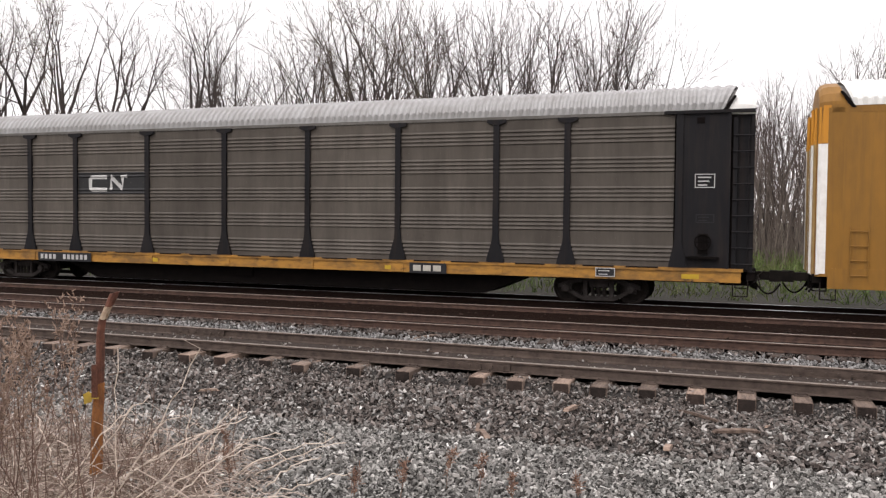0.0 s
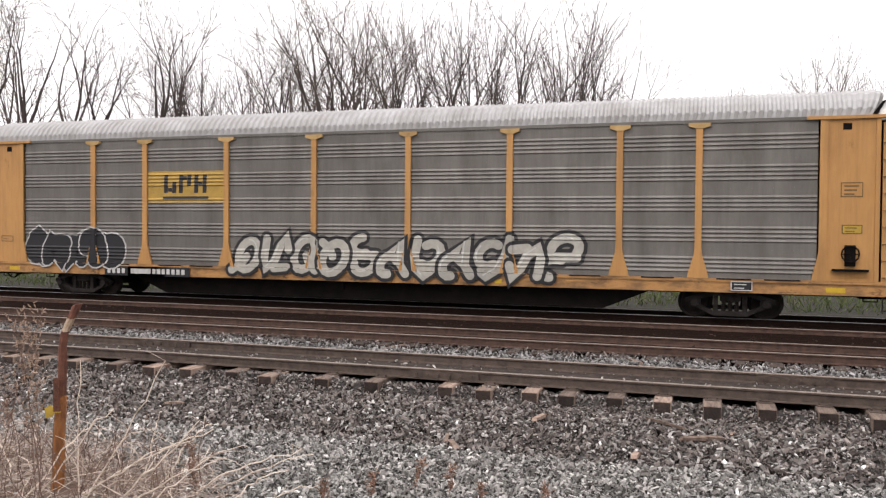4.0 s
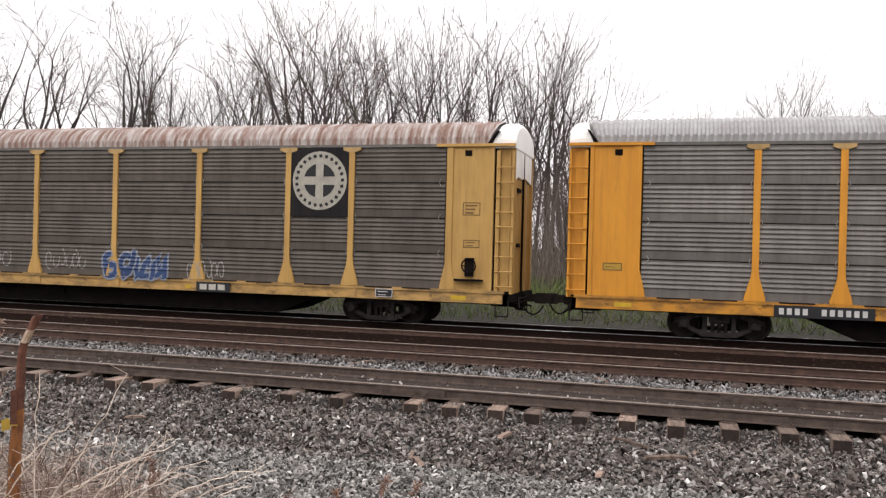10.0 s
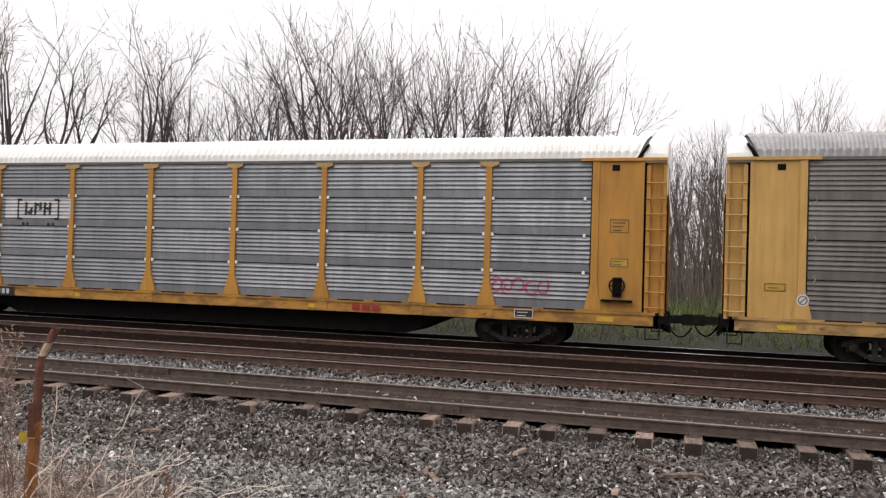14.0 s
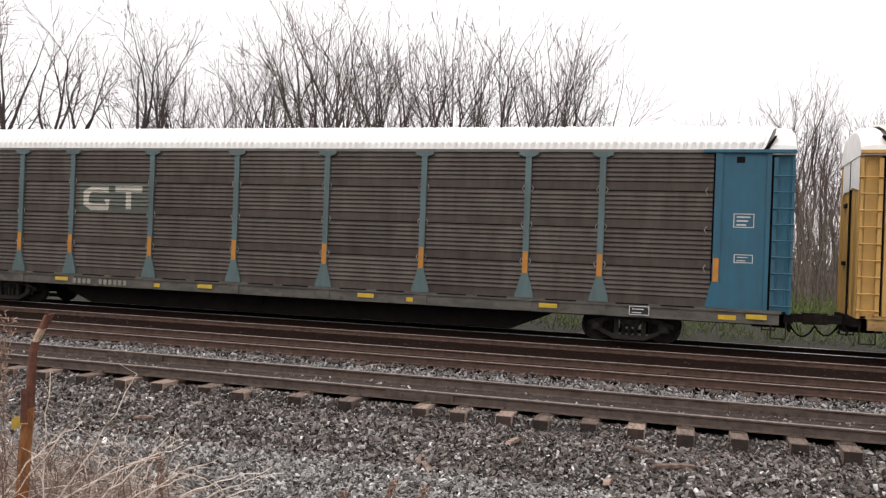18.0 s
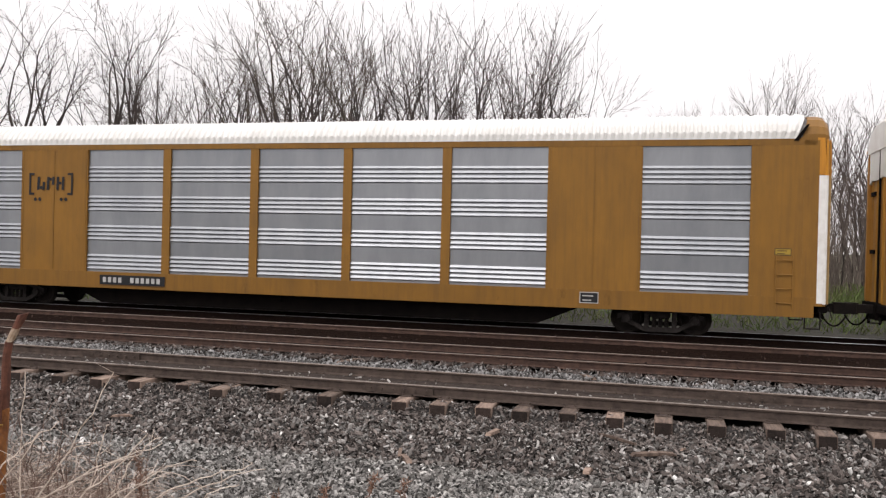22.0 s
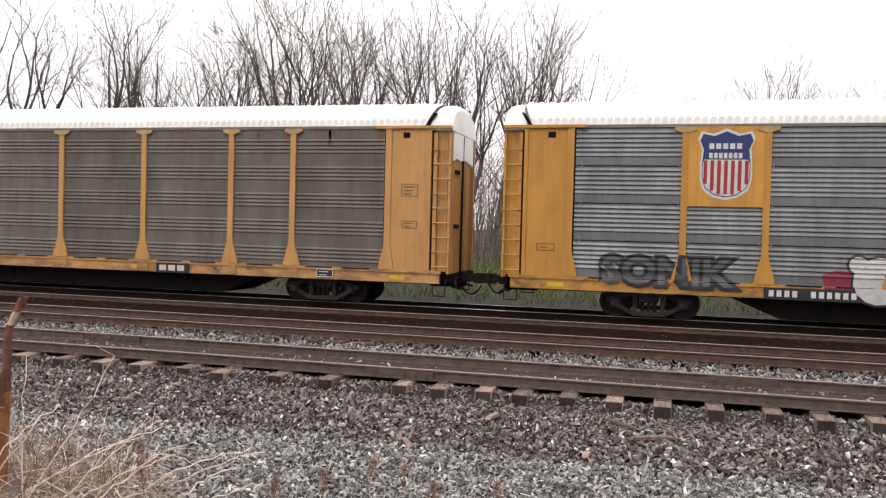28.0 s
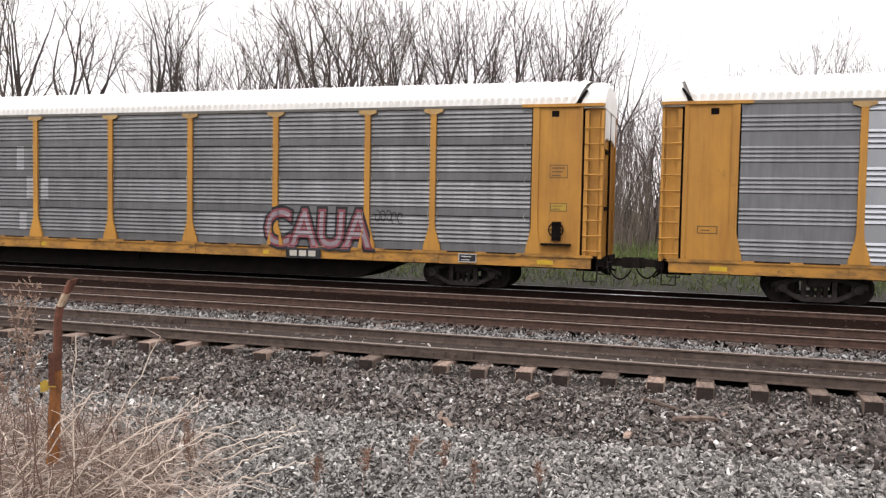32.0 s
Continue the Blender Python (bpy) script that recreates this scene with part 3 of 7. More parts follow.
def bracket_build(bm):
    """Two small bent straps, one either side of the post."""
    for s in (-1, 1):
        pts = [Vector((s * (0.09 + 0.06 * math.sin(u * math.pi)), 0, 0.09 - 0.18 * u)) for u in np.linspace(0, 1, 5)]
        for a, b in zip(pts, pts[1:]):
            tube(bm, a, b, 0.009, 0.009, 4)


def hood_build(bm):
    box(bm, -0.4, 1.84, -0.11, 0.03, 3.98, 4.06)


def slot_build(bm):
    box(bm, 0.42, 0.62, -0.042, -0.03, 3.72, 3.88)


def truck(parent, x):
    tk = put("truck", shared("bolster|t", bolster_build, M["truck"]), parent, pose(x, 0, 0), "two-axle truck under the car")
    for s in (-1, 1):
        put("side_frame", shared("side_frame|t", side_frame_build, M["truck_frame"]), tk, pose(0, s * 0.98, 0, 0, 0, 0 if s < 0 else 180), "cast steel side frame")
        for w in (-0.16, 0.0, 0.16) if s < 0 else ():
            put("spring", shared("spring|t", spring_build, M["truck"]), tk, pose(w, s * 0.98, 0))
        for w in (-0.88, 0.88):
            put("wheel", shared("wheel|t", wheel_build, M["truck"]), tk, pose(w, s * 0.74, 0.42, 0, 0, 0 if s < 0 else 180))
    for w in (-0.88, 0.88):
        put("axle", shared("axle|t", axle_build, M["truck"]), tk, pose(w, 0, 0))
    return tk


def side_of(car, spec, flip):
    """One long side: posts, panels, end plates and ladders. flip turns it to the far side."""
    turn = pose(0, 0, 0, 0, 0, 180) if flip else pose(0, 0, 0)
    paint, steel = M[spec["paint"]], M[spec["steel"]]
    sill = sill_paint(spec.get("sill", spec["paint"]))
    put("side_sill", shared("side_sill|", sill_build, sill), car, turn @ pose(0, -1.42, 0))
    post_m = M[spec.get("post", spec["paint"])]
    for x in POST_X:
        put("post", shared("post|", post_build, post_m), car, turn @ pose(x, -1.46, Z0))
        if not flip:
            put("post_cap", shared("post_cap|", post_cap_build, post_m if spec["paint"] in ("black", "teal_grey") else M["pale_cap"]), car, pose(x, -1.46, Z0), "pale cap of the post")
    rows = 1 if flip else spec.get("rows", 4)
    if rows == 4 and not flip and spec.get("brackets", True):
        for x in POST_X + [-12.27, 12.27]:
            for r in (1, 2, 3):
                put("bracket", shared("bracket|", bracket_build, M["strap"]), car, pose(x, -1.50, Z0 + r * (Z1 - Z0) / 4))
    if rows == 4 and not flip and not spec.get("brackets", True):
        for x in POST_X + [-12.27, 12.27]:
            for r in (1, 2, 3):
                put("seam_tab", shared("seam_tab|", lambda bm: [box(bm, e * 0.125 - 0.035, e * 0.125 + 0.035, -0.03, 0.0, -0.045, 0.045) for e in (-1, 1)], M["white"]), car, pose(x, -1.475, Z0 + r * (Z1 - Z0) / 4 - 0.011), "pale tabs where the panels meet")
    if rows == 4 and not flip:
        for r in (1, 2, 3):
            put("panel_gap", shared("panel_gap|", lambda bm: box(bm, -12.3, 12.3, -0.008, 0.008, -0.013, 0.013), M["dark"]), car, pose(0, -1.468, Z0 + r * (Z1 - Z0) / 4 - 0.011), "dark gap between two rows of panels")
    for i in range(9):
        a, b = BAY_X[i] + 0.05, BAY_X[i + 1] - 0.05
        w, h = b - a, (Z1 - Z0) / rows
        for r in range(rows):
            me = shared(f"side_panel|{w:.2f} {rows}", corrugated(w, rows), steel)
            put("side_panel", me, car, turn @ pose(a, -1.46, Z0 + r * h))
    if not flip:
        for i in range(9):
            m = (BAY_X[i] + BAY_X[i + 1]) / 2
            for e in ((-0.55, 0.6) if BAY_X[i + 1] - BAY_X[i] > 2.3 else (0.0,)):
                put("drain_slot", shared("drain_slot|", slot_gap_build, M["dark"]), car, pose(m + e, -1.519, Z0 - 0.012))
    put("top_rail", shared("top_rail|", lambda bm: box(bm, -13.95, 13.95, -0.045, 0.05, 5.06, 5.15), M[spec.get("rail", "dark_steel")]), car, turn @ pose(0, -1.45, 0))
    for s in (-1, 1):
        t2 = turn if s > 0 else turn @ Matrix.Diagonal((1, 1, 1, 1))
        key = "right" if s > 0 else "left"
        def mirrored(fn):
            def build(bm):
                fn(bm)
                if s < 0:
                    bmesh.ops.scale(bm, vec=(-1, 1, 1), verts=bm.verts)
            return build
        endm = M[spec.get("ends", spec["paint"])]
        base = turn @ pose(s * 12.43, -1.455, Z0)
        put("end_plate", shared("end_plate|" + key, mirrored(end_panel_build), endm), car, base)
        put("end_hood", shared("end_hood|" + key, mirrored(hood_build), endm), car, base)
        put("slot", shared("slot|" + key, mirrored(slot_build), M["dark"]), car, base)
        lad = put("ladder", shared("ladder|" + key, mirrored(stiles_build), endm), car, turn @ pose(s * 13.80, -1.44, 1.0), "")
        put("ladder_backing", shared("ladder_backing|" + key, mirrored(lambda bm: box(bm, -0.10, 0.46, 0.10, 0.13, 0.0, 4.05)), endm), car, turn @ pose(s * 13.80, -1.44, 1.0))
        for k in range(0 if flip else 9):
            put("rung", shared("rung|" + key, mirrored(rung_build), endm), lad, pose(0, -0.015, 0.2 + 0.41 * k))


M["reflector"] = surface("yellow_reflector", (0.75, 0.50, 0.03), (0.6, 0.38, 0.03), scale=6, rough=0.4, bump=0, vary=0.05)
M["seam"] = surface("roof_seam_grey", (0.30, 0.29, 0.28), (0.16, 0.15, 0.145), scale=6, rough=0.7, vary=0.1)
M["strap"] = surface("galvanised_strap", (0.52, 0.51, 0.49), (0.34, 0.33, 0.31), scale=6, rough=0.6, metal=0.3, vary=0.15)
M["tan_tank"] = surface("tan_tank", (0.30, 0.20, 0.09), (0.16, 0.11, 0.06), scale=4, rough=0.7, vary=0.2)


SILL = {}


def sill_paint(key):
    """The paint of a side sill, streaked with brake dust and rust."""
    if key not in SILL:
        a = {"yellow": (0.60, 0.29, 0.05), "pale_yellow": (0.62, 0.37, 0.12), "orange": (0.72, 0.32, 0.035), "peach": (0.60, 0.305, 0.105), "mustard": (0.46, 0.235, 0.045), "weathered": (0.13, 0.12, 0.10), "rusty_paint": (0.22, 0.10, 0.035), "black": (0.02, 0.02, 0.022), "teal_grey": (0.12, 0.19, 0.20)}[key]
        SILL[key] = surface(key + "_sill_paint", a, tuple(c * 0.45 + 0.02 for c in a), scale=2.2, rough=0.65, bump=0.15, vary=0.08, stretch=(0.7, 1, 1.6), spots=0.5, spot_colour=(0.05, 0.028, 0.018), spot_scale=2.6, lo=0.42, hi=0.62)
    return SILL[key]


def base_car(spec):
    car = thing("autorack_car", pose(0, TRAIN_Y, 0), spec["label"], "rail car", "cars of the freight train")
    put("roof", shared("roof|", roof_build, M[spec["roof"]]), car)
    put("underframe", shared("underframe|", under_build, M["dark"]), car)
    for s in (-1, 1):
        truck(car, s * 10.3)
        turn = pose(0, 0, 0, 0, 0, 0 if s > 0 else 180)
        doorm = M[spec.get("door", spec.get("ends", spec["paint"]))]
        put("end_door", shared("end_door|a", end_door_build, doorm), car, turn @ pose(14.15, 0, 0))
        def other_leaf(bm):
            end_door_build(bm)
            bmesh.ops.scale(bm, vec=(1, -1, 1), verts=bm.verts)
        put("end_door", shared("end_door|b", other_leaf, doorm), car, turn @ pose(14.15, 0, 0))
        for z in (2.35, 3.9):
            put("door_latch", shared("door_latch|", lambda bm: box(bm, 0.0, 0.05, -0.95, -0.42, -0.055, 0.055), M["dark"]), car, turn @ pose(14.21, 0, z))
        cap_m = M[spec.get("gable", "roof_white")]
        if spec.get("style") != "smooth":
            put("door_rod", shared("door_rod|", lambda bm: (tube(bm, (0, 0, 1.15), (0, 0, 4.9), 0.028, 0.028, 6), box(bm, -0.02, 0.03, -0.012, 0.012, 1.0, 5.0)), M["dark"]), car, turn @ pose(14.235, -0.02, 0), "dark locking rod at the door seam")
            for w in (-1, 1):
                put("corner_seam", shared("corner_seam|", lambda bm: box(bm, -0.05, 0.035, -0.02, 0.02, 1.02, 5.0), M["dark"]), car, turn @ pose(13.735, w * 1.40, 0), "dark seam beside the ladder")
        put("roof_end", shared("roof_end|", roof_end_build, cap_m), car, turn)
        put("roof_seam", shared("roof_seam|", roof_gap_build, M["seam"]), car, turn)
        for w in (-1, 1):
            put("eave_notch", shared("eave_notch|", notch_build, M["dark"]), car, turn @ Matrix.Diagonal((1, w, 1, 1)))
        if spec.get("style") != "smooth":
            put("door_top", shared("door_top|", door_top_build, cap_m), car, turn)
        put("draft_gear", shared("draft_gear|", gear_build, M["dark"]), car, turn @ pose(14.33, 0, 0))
        put("cut_lever", shared("cut_lever|", lever_build, M["truck"]), car, turn @ pose(14.40, 0, 0))
        for w in (-1, 1):
            put("stirrup", shared("stirrup|", stirrup_build, M["truck"]), car, pose(s * 13.98 - 0.18, w * 1.45, 0))
            put("reflector", shared("reflector|", reflector_build, M["reflector"]), car, pose(s * 12.75, -1.486, 0.85) if w < 0 else pose(s * 4.3, -1.486, 0.85))
        put("coupler", shared("coupler|", coupler_build, M["truck"]), car, turn @ pose(14.33, 0, 0))
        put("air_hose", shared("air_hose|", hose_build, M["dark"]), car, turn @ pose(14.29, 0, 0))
    return car


def post_car(spec):
    car = base_car(spec)
    side_of(car, spec, False)
    side_of(car, spec, True)
    return car


SMOOTH_BAYS = [(-12.45, -9.76)] + [(-7.4 + 2.96 * i + 0.13, -7.4 + 2.96 * (i + 1) - 0.13) for i in range(5)] + [(9.76, 12.45)]


def ribbed_door(w, h):
    """Bright roll-formed sheet: sets of four sharp ribs with flat bands between them."""
    def build(bm):
        pr = [(0.0, 0.0)]
        z = 0.06
        while z < h - 0.5:
            for i in range(4):
                pr += [(z, 0.0), (z + 0.012, -0.022), (z + 0.020, -0.030), (z + 0.034, -0.036), (z + 0.100, 0.0)]
                z += 0.13
            z += 0.40
        for i in range(4):
            if z + 0.10 < h:
                pr += [(z, 0.0), (z + 0.012, -0.022), (z + 0.020, -0.030), (z + 0.034, -0.036), (z + 0.100, 0.0)]
                z += 0.13
        pr.append((h, 0.0))
        a = [bm.verts.new((0, d, z)) for z, d in pr]
        b = [bm.verts.new((w, d, z)) for z, d in pr]
        for i in range(len(a) - 1):
            bm.faces.new((a[i], b[i], b[i + 1], a[i + 1]))
        back = [bm.verts.new(c) for c in ((0, 0.03, 0), (w, 0.03, 0), (w, 0.03, h), (0, 0.03, h))]
        bm.faces.new(back)
        bm.faces.new((back[3], back[0], *a))
        bm.faces.new((back[1], back[2], *b[::-1]))
        bm.faces.new((a[0], back[0], back[1], b[0]))
        bm.faces.new((a[-1], b[-1], back[2], back[3]))
    return build


def smooth_side(car, spec, flip):
    turn = pose(0, 0, 0, 0, 0, 180) if flip else pose(0, 0, 0)
    paint = M[spec["paint"]]
    put("side_sill", shared("side_sill|smooth", lambda bm: box(bm, -14.0, 14.0, -0.07, 0.06, 0.66, 1.16), paint), car, turn @ pose(0, -1.43, 0))
    put("top_band", shared("top_band|", lambda bm: box(bm, -14.0, 14.0, -0.06, 0.06, 4.98, 5.17), paint), car, turn @ pose(0, -1.43, 0))
    ends = [-13.7] + [v for b in SMOOTH_BAYS for v in b] + [13.7]
    for i in range(0, len(ends), 2):
        w = ends[i + 1] - ends[i]
        def plate(bm, w=w):
            box(bm, 0, w, -0.055, 0.05, 1.16, 4.98)
        put("side_plate", shared(f"side_plate|{w:.2f}", plate, paint), car, turn @ pose(ends[i], -1.43, 0))
        for x in ((0.06, w / 2, w - 0.06) if w > 2 else ()):
            put("stiffener", shared("stiffener|", lambda bm: box(bm, -0.02, 0.02, -0.068, -0.053, 1.2, 4.95), paint), car, turn @ pose(ends[i] + x, -1.43, 0))
    for a, b in SMOOTH_BAYS:
        put("side_door_sheet", shared(f"side_door_sheet|{b - a:.2f}", ribbed_door(b - a, 3.82), M[spec["steel"]]), car, turn @ pose(a, -1.42, 1.16))
    for s in (-1, 1):
        def strip(bm, s=s):
            prism(bm, [(s * 0.0, 0), (s * 0.26, 0), (s * 0.26, 3.2), (s * 0.0, 3.2)][::s], -0.02, 0.02)
        put("end_strip", shared(f"end_strip|{s}", strip, M["white"]), car, turn @ pose(s * 13.97, -1.46, 1.02), "white strip along the car end")
        def cap(bm, s=s):
            prism(bm, [(0, 0), (s * 0.26, 0), (s * 0.20, 0.92), (0, 0.92)][::s], -0.02, 0.02)
        put("end_cap", shared(f"end_cap|{s}", cap, M["orange"]), car, turn @ pose(s * 13.97, -1.46, 4.24))
        def wrap(bm, s=s):
            pts = [(13.7, -1.49), (13.97, -1.49), (14.23, -1.46), (14.31, -1.30), (14.34, -0.9), (14.34, 0.0), (14.15, 0.0), (14.15, -1.2), (13.7, -1.35)]
            a = [bm.verts.new((s * x, y, 0.95)) for x, y in pts]
            b = [bm.verts.new((s * x, y, 5.1)) for x, y in pts]
            bm.faces.new(a)
            bm.faces.new(b)
            for i in range(len(a)):
                j = (i + 1) % len(a)
                bm.faces.new((a[i], a[j], b[j], b[i]))
        put("end_panel", shared(f"end_panel|{s}", lambda bm: box(bm, s * 14.352 - 0.008, s * 14.352 + 0.008, -1.2, 1.2, 0.98, 4.24), M["white"]), car, turn, "white lower end panel")
        put("end_wrap", shared(f"end_wrap|{s}", wrap, paint), car, turn, "rounded car end")
        for rx, ry, tone in ((14.235, -1.455, "white"), (14.325, -1.27, "pale_cap"), (14.372, -0.98, "white"), (14.372, -0.62, "pale_cap")):
            put("end_rib", shared("end_rib|", lambda bm: tube(bm, (0, 0, 1.0), (0, 0, 4.22), 0.045, 0.045, 6), M[tone]), car, turn @ pose(s * rx, ry, 0))
            put("end_rib_top", shared("end_rib_top|", lambda bm: tube(bm, (0, 0, 4.22), (0, 0, 5.12), 0.045, 0.03, 6), M["orange"]), car, turn @ pose(s * rx, ry, 0), "orange upper end of the rib")
        lad = put("step_ladder", shared(f"step_ladder|{s}", lambda bm: [box(bm, x - 0.015, x + 0.015, -0.03, 0.01, 0, 1.35) for x in (-0.2, 0.2)], paint), car, turn @ pose(s * 13.3, -1.50, 0.85))
        for k in range(4):
            put("rung", shared("rung|smooth", lambda bm: tube(bm, (-0.2, 0, 0), (0.2, 0, 0), 0.014, 0.014, 6), paint), lad, pose(0, -0.03, 0.15 + 0.36 * k))


def smooth_car(spec):
    car = base_car(spec)
    smooth_side(car, spec, False)
    smooth_side(car, spec, True)
    return car


# ---- paint on the cars ----
INK = {}


def ink(colour, rough=0.6):
    key = tuple(round(c, 3) for c in colour)
    if key not in INK:
        INK[key] = surface("sprayed_paint" if rough > 0.55 else "sign_paint", colour, tuple(c * 0.72 + 0.01 for c in colour), scale=5, rough=rough, bump=0.04, vary=0.0, spots=0.15, spot_colour=tuple(c * 0.6 + 0.03 for c in colour), spot_scale=5)
    return INK[key]


NAVY, RED, WHITE, SOOT, BONE = (0.02, 0.035, 0.16), (0.42, 0.025, 0.03), (0.75, 0.74, 0.72), (0.014, 0.014, 0.018), (0.55, 0.52, 0.44)


def rib_depth(z, rows):
    """How far the ribbed side stands out at height z."""
    pr = rib_profile(rows)
    v = (z - Z0) % ((Z1 - Z0) / rows)
    return -0.03 + float(np.interp(v, [p[0] for p in pr], [p[1] for p in pr]))


def conform(bm, rows, lift, posts=True):
    """Bend flat paint, drawn in x and z, over the ribs, the posts and the sill."""
    zs = [v.co.z for v in bm.verts]
    xs = [v.co.x for v in bm.verts]
    z_lo, z_hi, x_lo, x_hi = min(zs), max(zs), min(xs), max(xs)
    h = (Z1 - Z0) / rows
    cuts = [("z", Z0 - 0.012), ("z", Z0 + 0.004)]
    for r in range(rows):
        for u, d in rib_profile(rows)[1:-1]:
            cuts.append(("z", Z0 + r * h + u))
    if posts:
        for p in POST_X:
            cuts += [("x", p + e) for e in ((-0.27, -0.21, -0.13, -0.09, 0.09, 0.13, 0.21, 0.27) if z_lo < 1.75 else (-0.13, -0.09, 0.09, 0.13))]
    for ax, c in cuts:
        if ax == "z" and z_lo < c < z_hi:
            bmesh.ops.bisect_plane(bm, geom=bm.verts[:] + bm.edges[:] + bm.faces[:], plane_co=(0, 0, c), plane_no=(0, 0, 1))
        elif ax == "x" and x_lo < c < x_hi:
            bmesh.ops.bisect_plane(bm, geom=bm.verts[:] + bm.edges[:] + bm.faces[:], plane_co=(c, 0, 0), plane_no=(1, 0, 0))
    for v in bm.verts:
        y = -1.46 + rib_depth(v.co.z, rows)
        if v.co.z < Z0:
            y = -1.524
        elif posts and min(abs(v.co.x - p) for p in POST_X) < 0.092 + max(0.0, 0.16 * (1.75 - v.co.z)):
            y = -1.537
        v.co.y = y - lift


def polygon(bm, pts):
    if len(pts) > 2:
        bm.faces.new([bm.verts.new((x, 0, z)) for x, z in pts])


def rect(bm, x0, x1, z0, z1):
    polygon(bm, [(x0, z0), (x1, z0), (x1, z1), (x0, z1)])


def letters(bm, text, x, z, size, fat=0.0, wide=1.0, lean=0.0):
    """Words in the built-in font, centred at x, standing on z."""
    cu = bpy.data.curves.new("lettering", "FONT")
    cu.body, cu.size, cu.offset, cu.align_x, cu.shear, cu.resolution_u = text, size, fat, "CENTER", lean, 3
    tmp = bpy.data.objects.new("lettering", cu)
    me = bpy.data.meshes.new_from_object(tmp)
    n0 = len(bm.verts)
    bm.from_mesh(me)
    bm.verts.ensure_lookup_table()
    for v in bm.verts[n0:]:
        v.co = (x + v.co.x * wide, 0, z + v.co.y)
    bpy.data.objects.remove(tmp)
    bpy.data.curves.remove(cu)
    bpy.data.meshes.remove(me)


def daub(car, name, draw, colour, rows, lift, label="", flat=None, rough=0.6):
    """Paint on a car's side: follows the ribs, or lies flat at a depth of its own."""
    bm = bmesh.new()
    draw(bm)
    if flat is None:
        conform(bm, rows, lift)
    else:
        for v in bm.verts:
            v.co.y = flat - lift
    seen, k = set(), 0
    for v0 in bm.verts:
        if v0 in seen:
            continue
        todo = [v0]
        seen.add(v0)
        while todo:
            v = todo.pop()
            v.co.y -= 0.0007 * (k % 6)
            for e in v.link_edges:
                o = e.other_vert(v)
                if o not in seen:
                    seen.add(o)
                    todo.append(o)
        k += 1
    me = bpy.data.meshes.new(name)
    bm.normal_update()
    for f in bm.faces:
        if f.normal.y > 0:
            f.normal_flip()
    bm.to_mesh(me)
    bm.free()
    me.materials.append(ink(colour, rough))
    return put(name, me, car, None, label)


def blob(rnd, cx, cz, rx, rz, n=14, rough=0.18, lean=0.0):
    pts = []
    for i in range(n):
        a = math.tau * i / n
        k = 1 + rnd.uniform(-rough, rough)
        c, s = math.cos(a), math.sin(a)
        sx, sz = math.copysign(abs(c) ** 0.7, c), math.copysign(abs(s) ** 0.7, s)
        pts.append((cx + rx * k * sx + lean * rz * sz, cz + rz * k * sz))
    return pts


def stroke(bm, pts, w):
    """One ribbon of even width along a line."""
    left, right = [], []
    n = len(pts)
    for i, (x, z) in enumerate(pts):
        (xa, za), (xb, zb) = pts[max(0, i - 1)], pts[min(n - 1, i + 1)]
        d = math.hypot(xb - xa, zb - za) or 1
        dx, dz = (xb - xa) / d, (zb - za) / d
        k = 1.0
        if 0 < i < n - 1:
            e = math.hypot(x - xa, z - za) or 1
            k = min(1.5, 1 / max(0.5, abs(dx * (x - xa) / e + dz * (z - za) / e)))
        left.append(bm.verts.new((x - dz * w / 2 * k, 0, z + dx * w / 2 * k)))
        right.append(bm.verts.new((x + dz * w / 2 * k, 0, z - dx * w / 2 * k)))
    for i in range(n - 1):
        bm.faces.new((left[i], right[i], right[i + 1], left[i + 1]))


def swirl(rnd, cx, cz, rx, rz, turns=1.2, n=14):
    a0 = rnd.uniform(0, math.tau)
    return [(cx + rx * (0.4 + 0.6 * i / n) * math.cos(a0 + math.tau * turns * i / n), cz + rz * (0.4 + 0.6 * i / n) * math.sin(a0 + math.tau * turns * i / n)) for i in range(n + 1)]


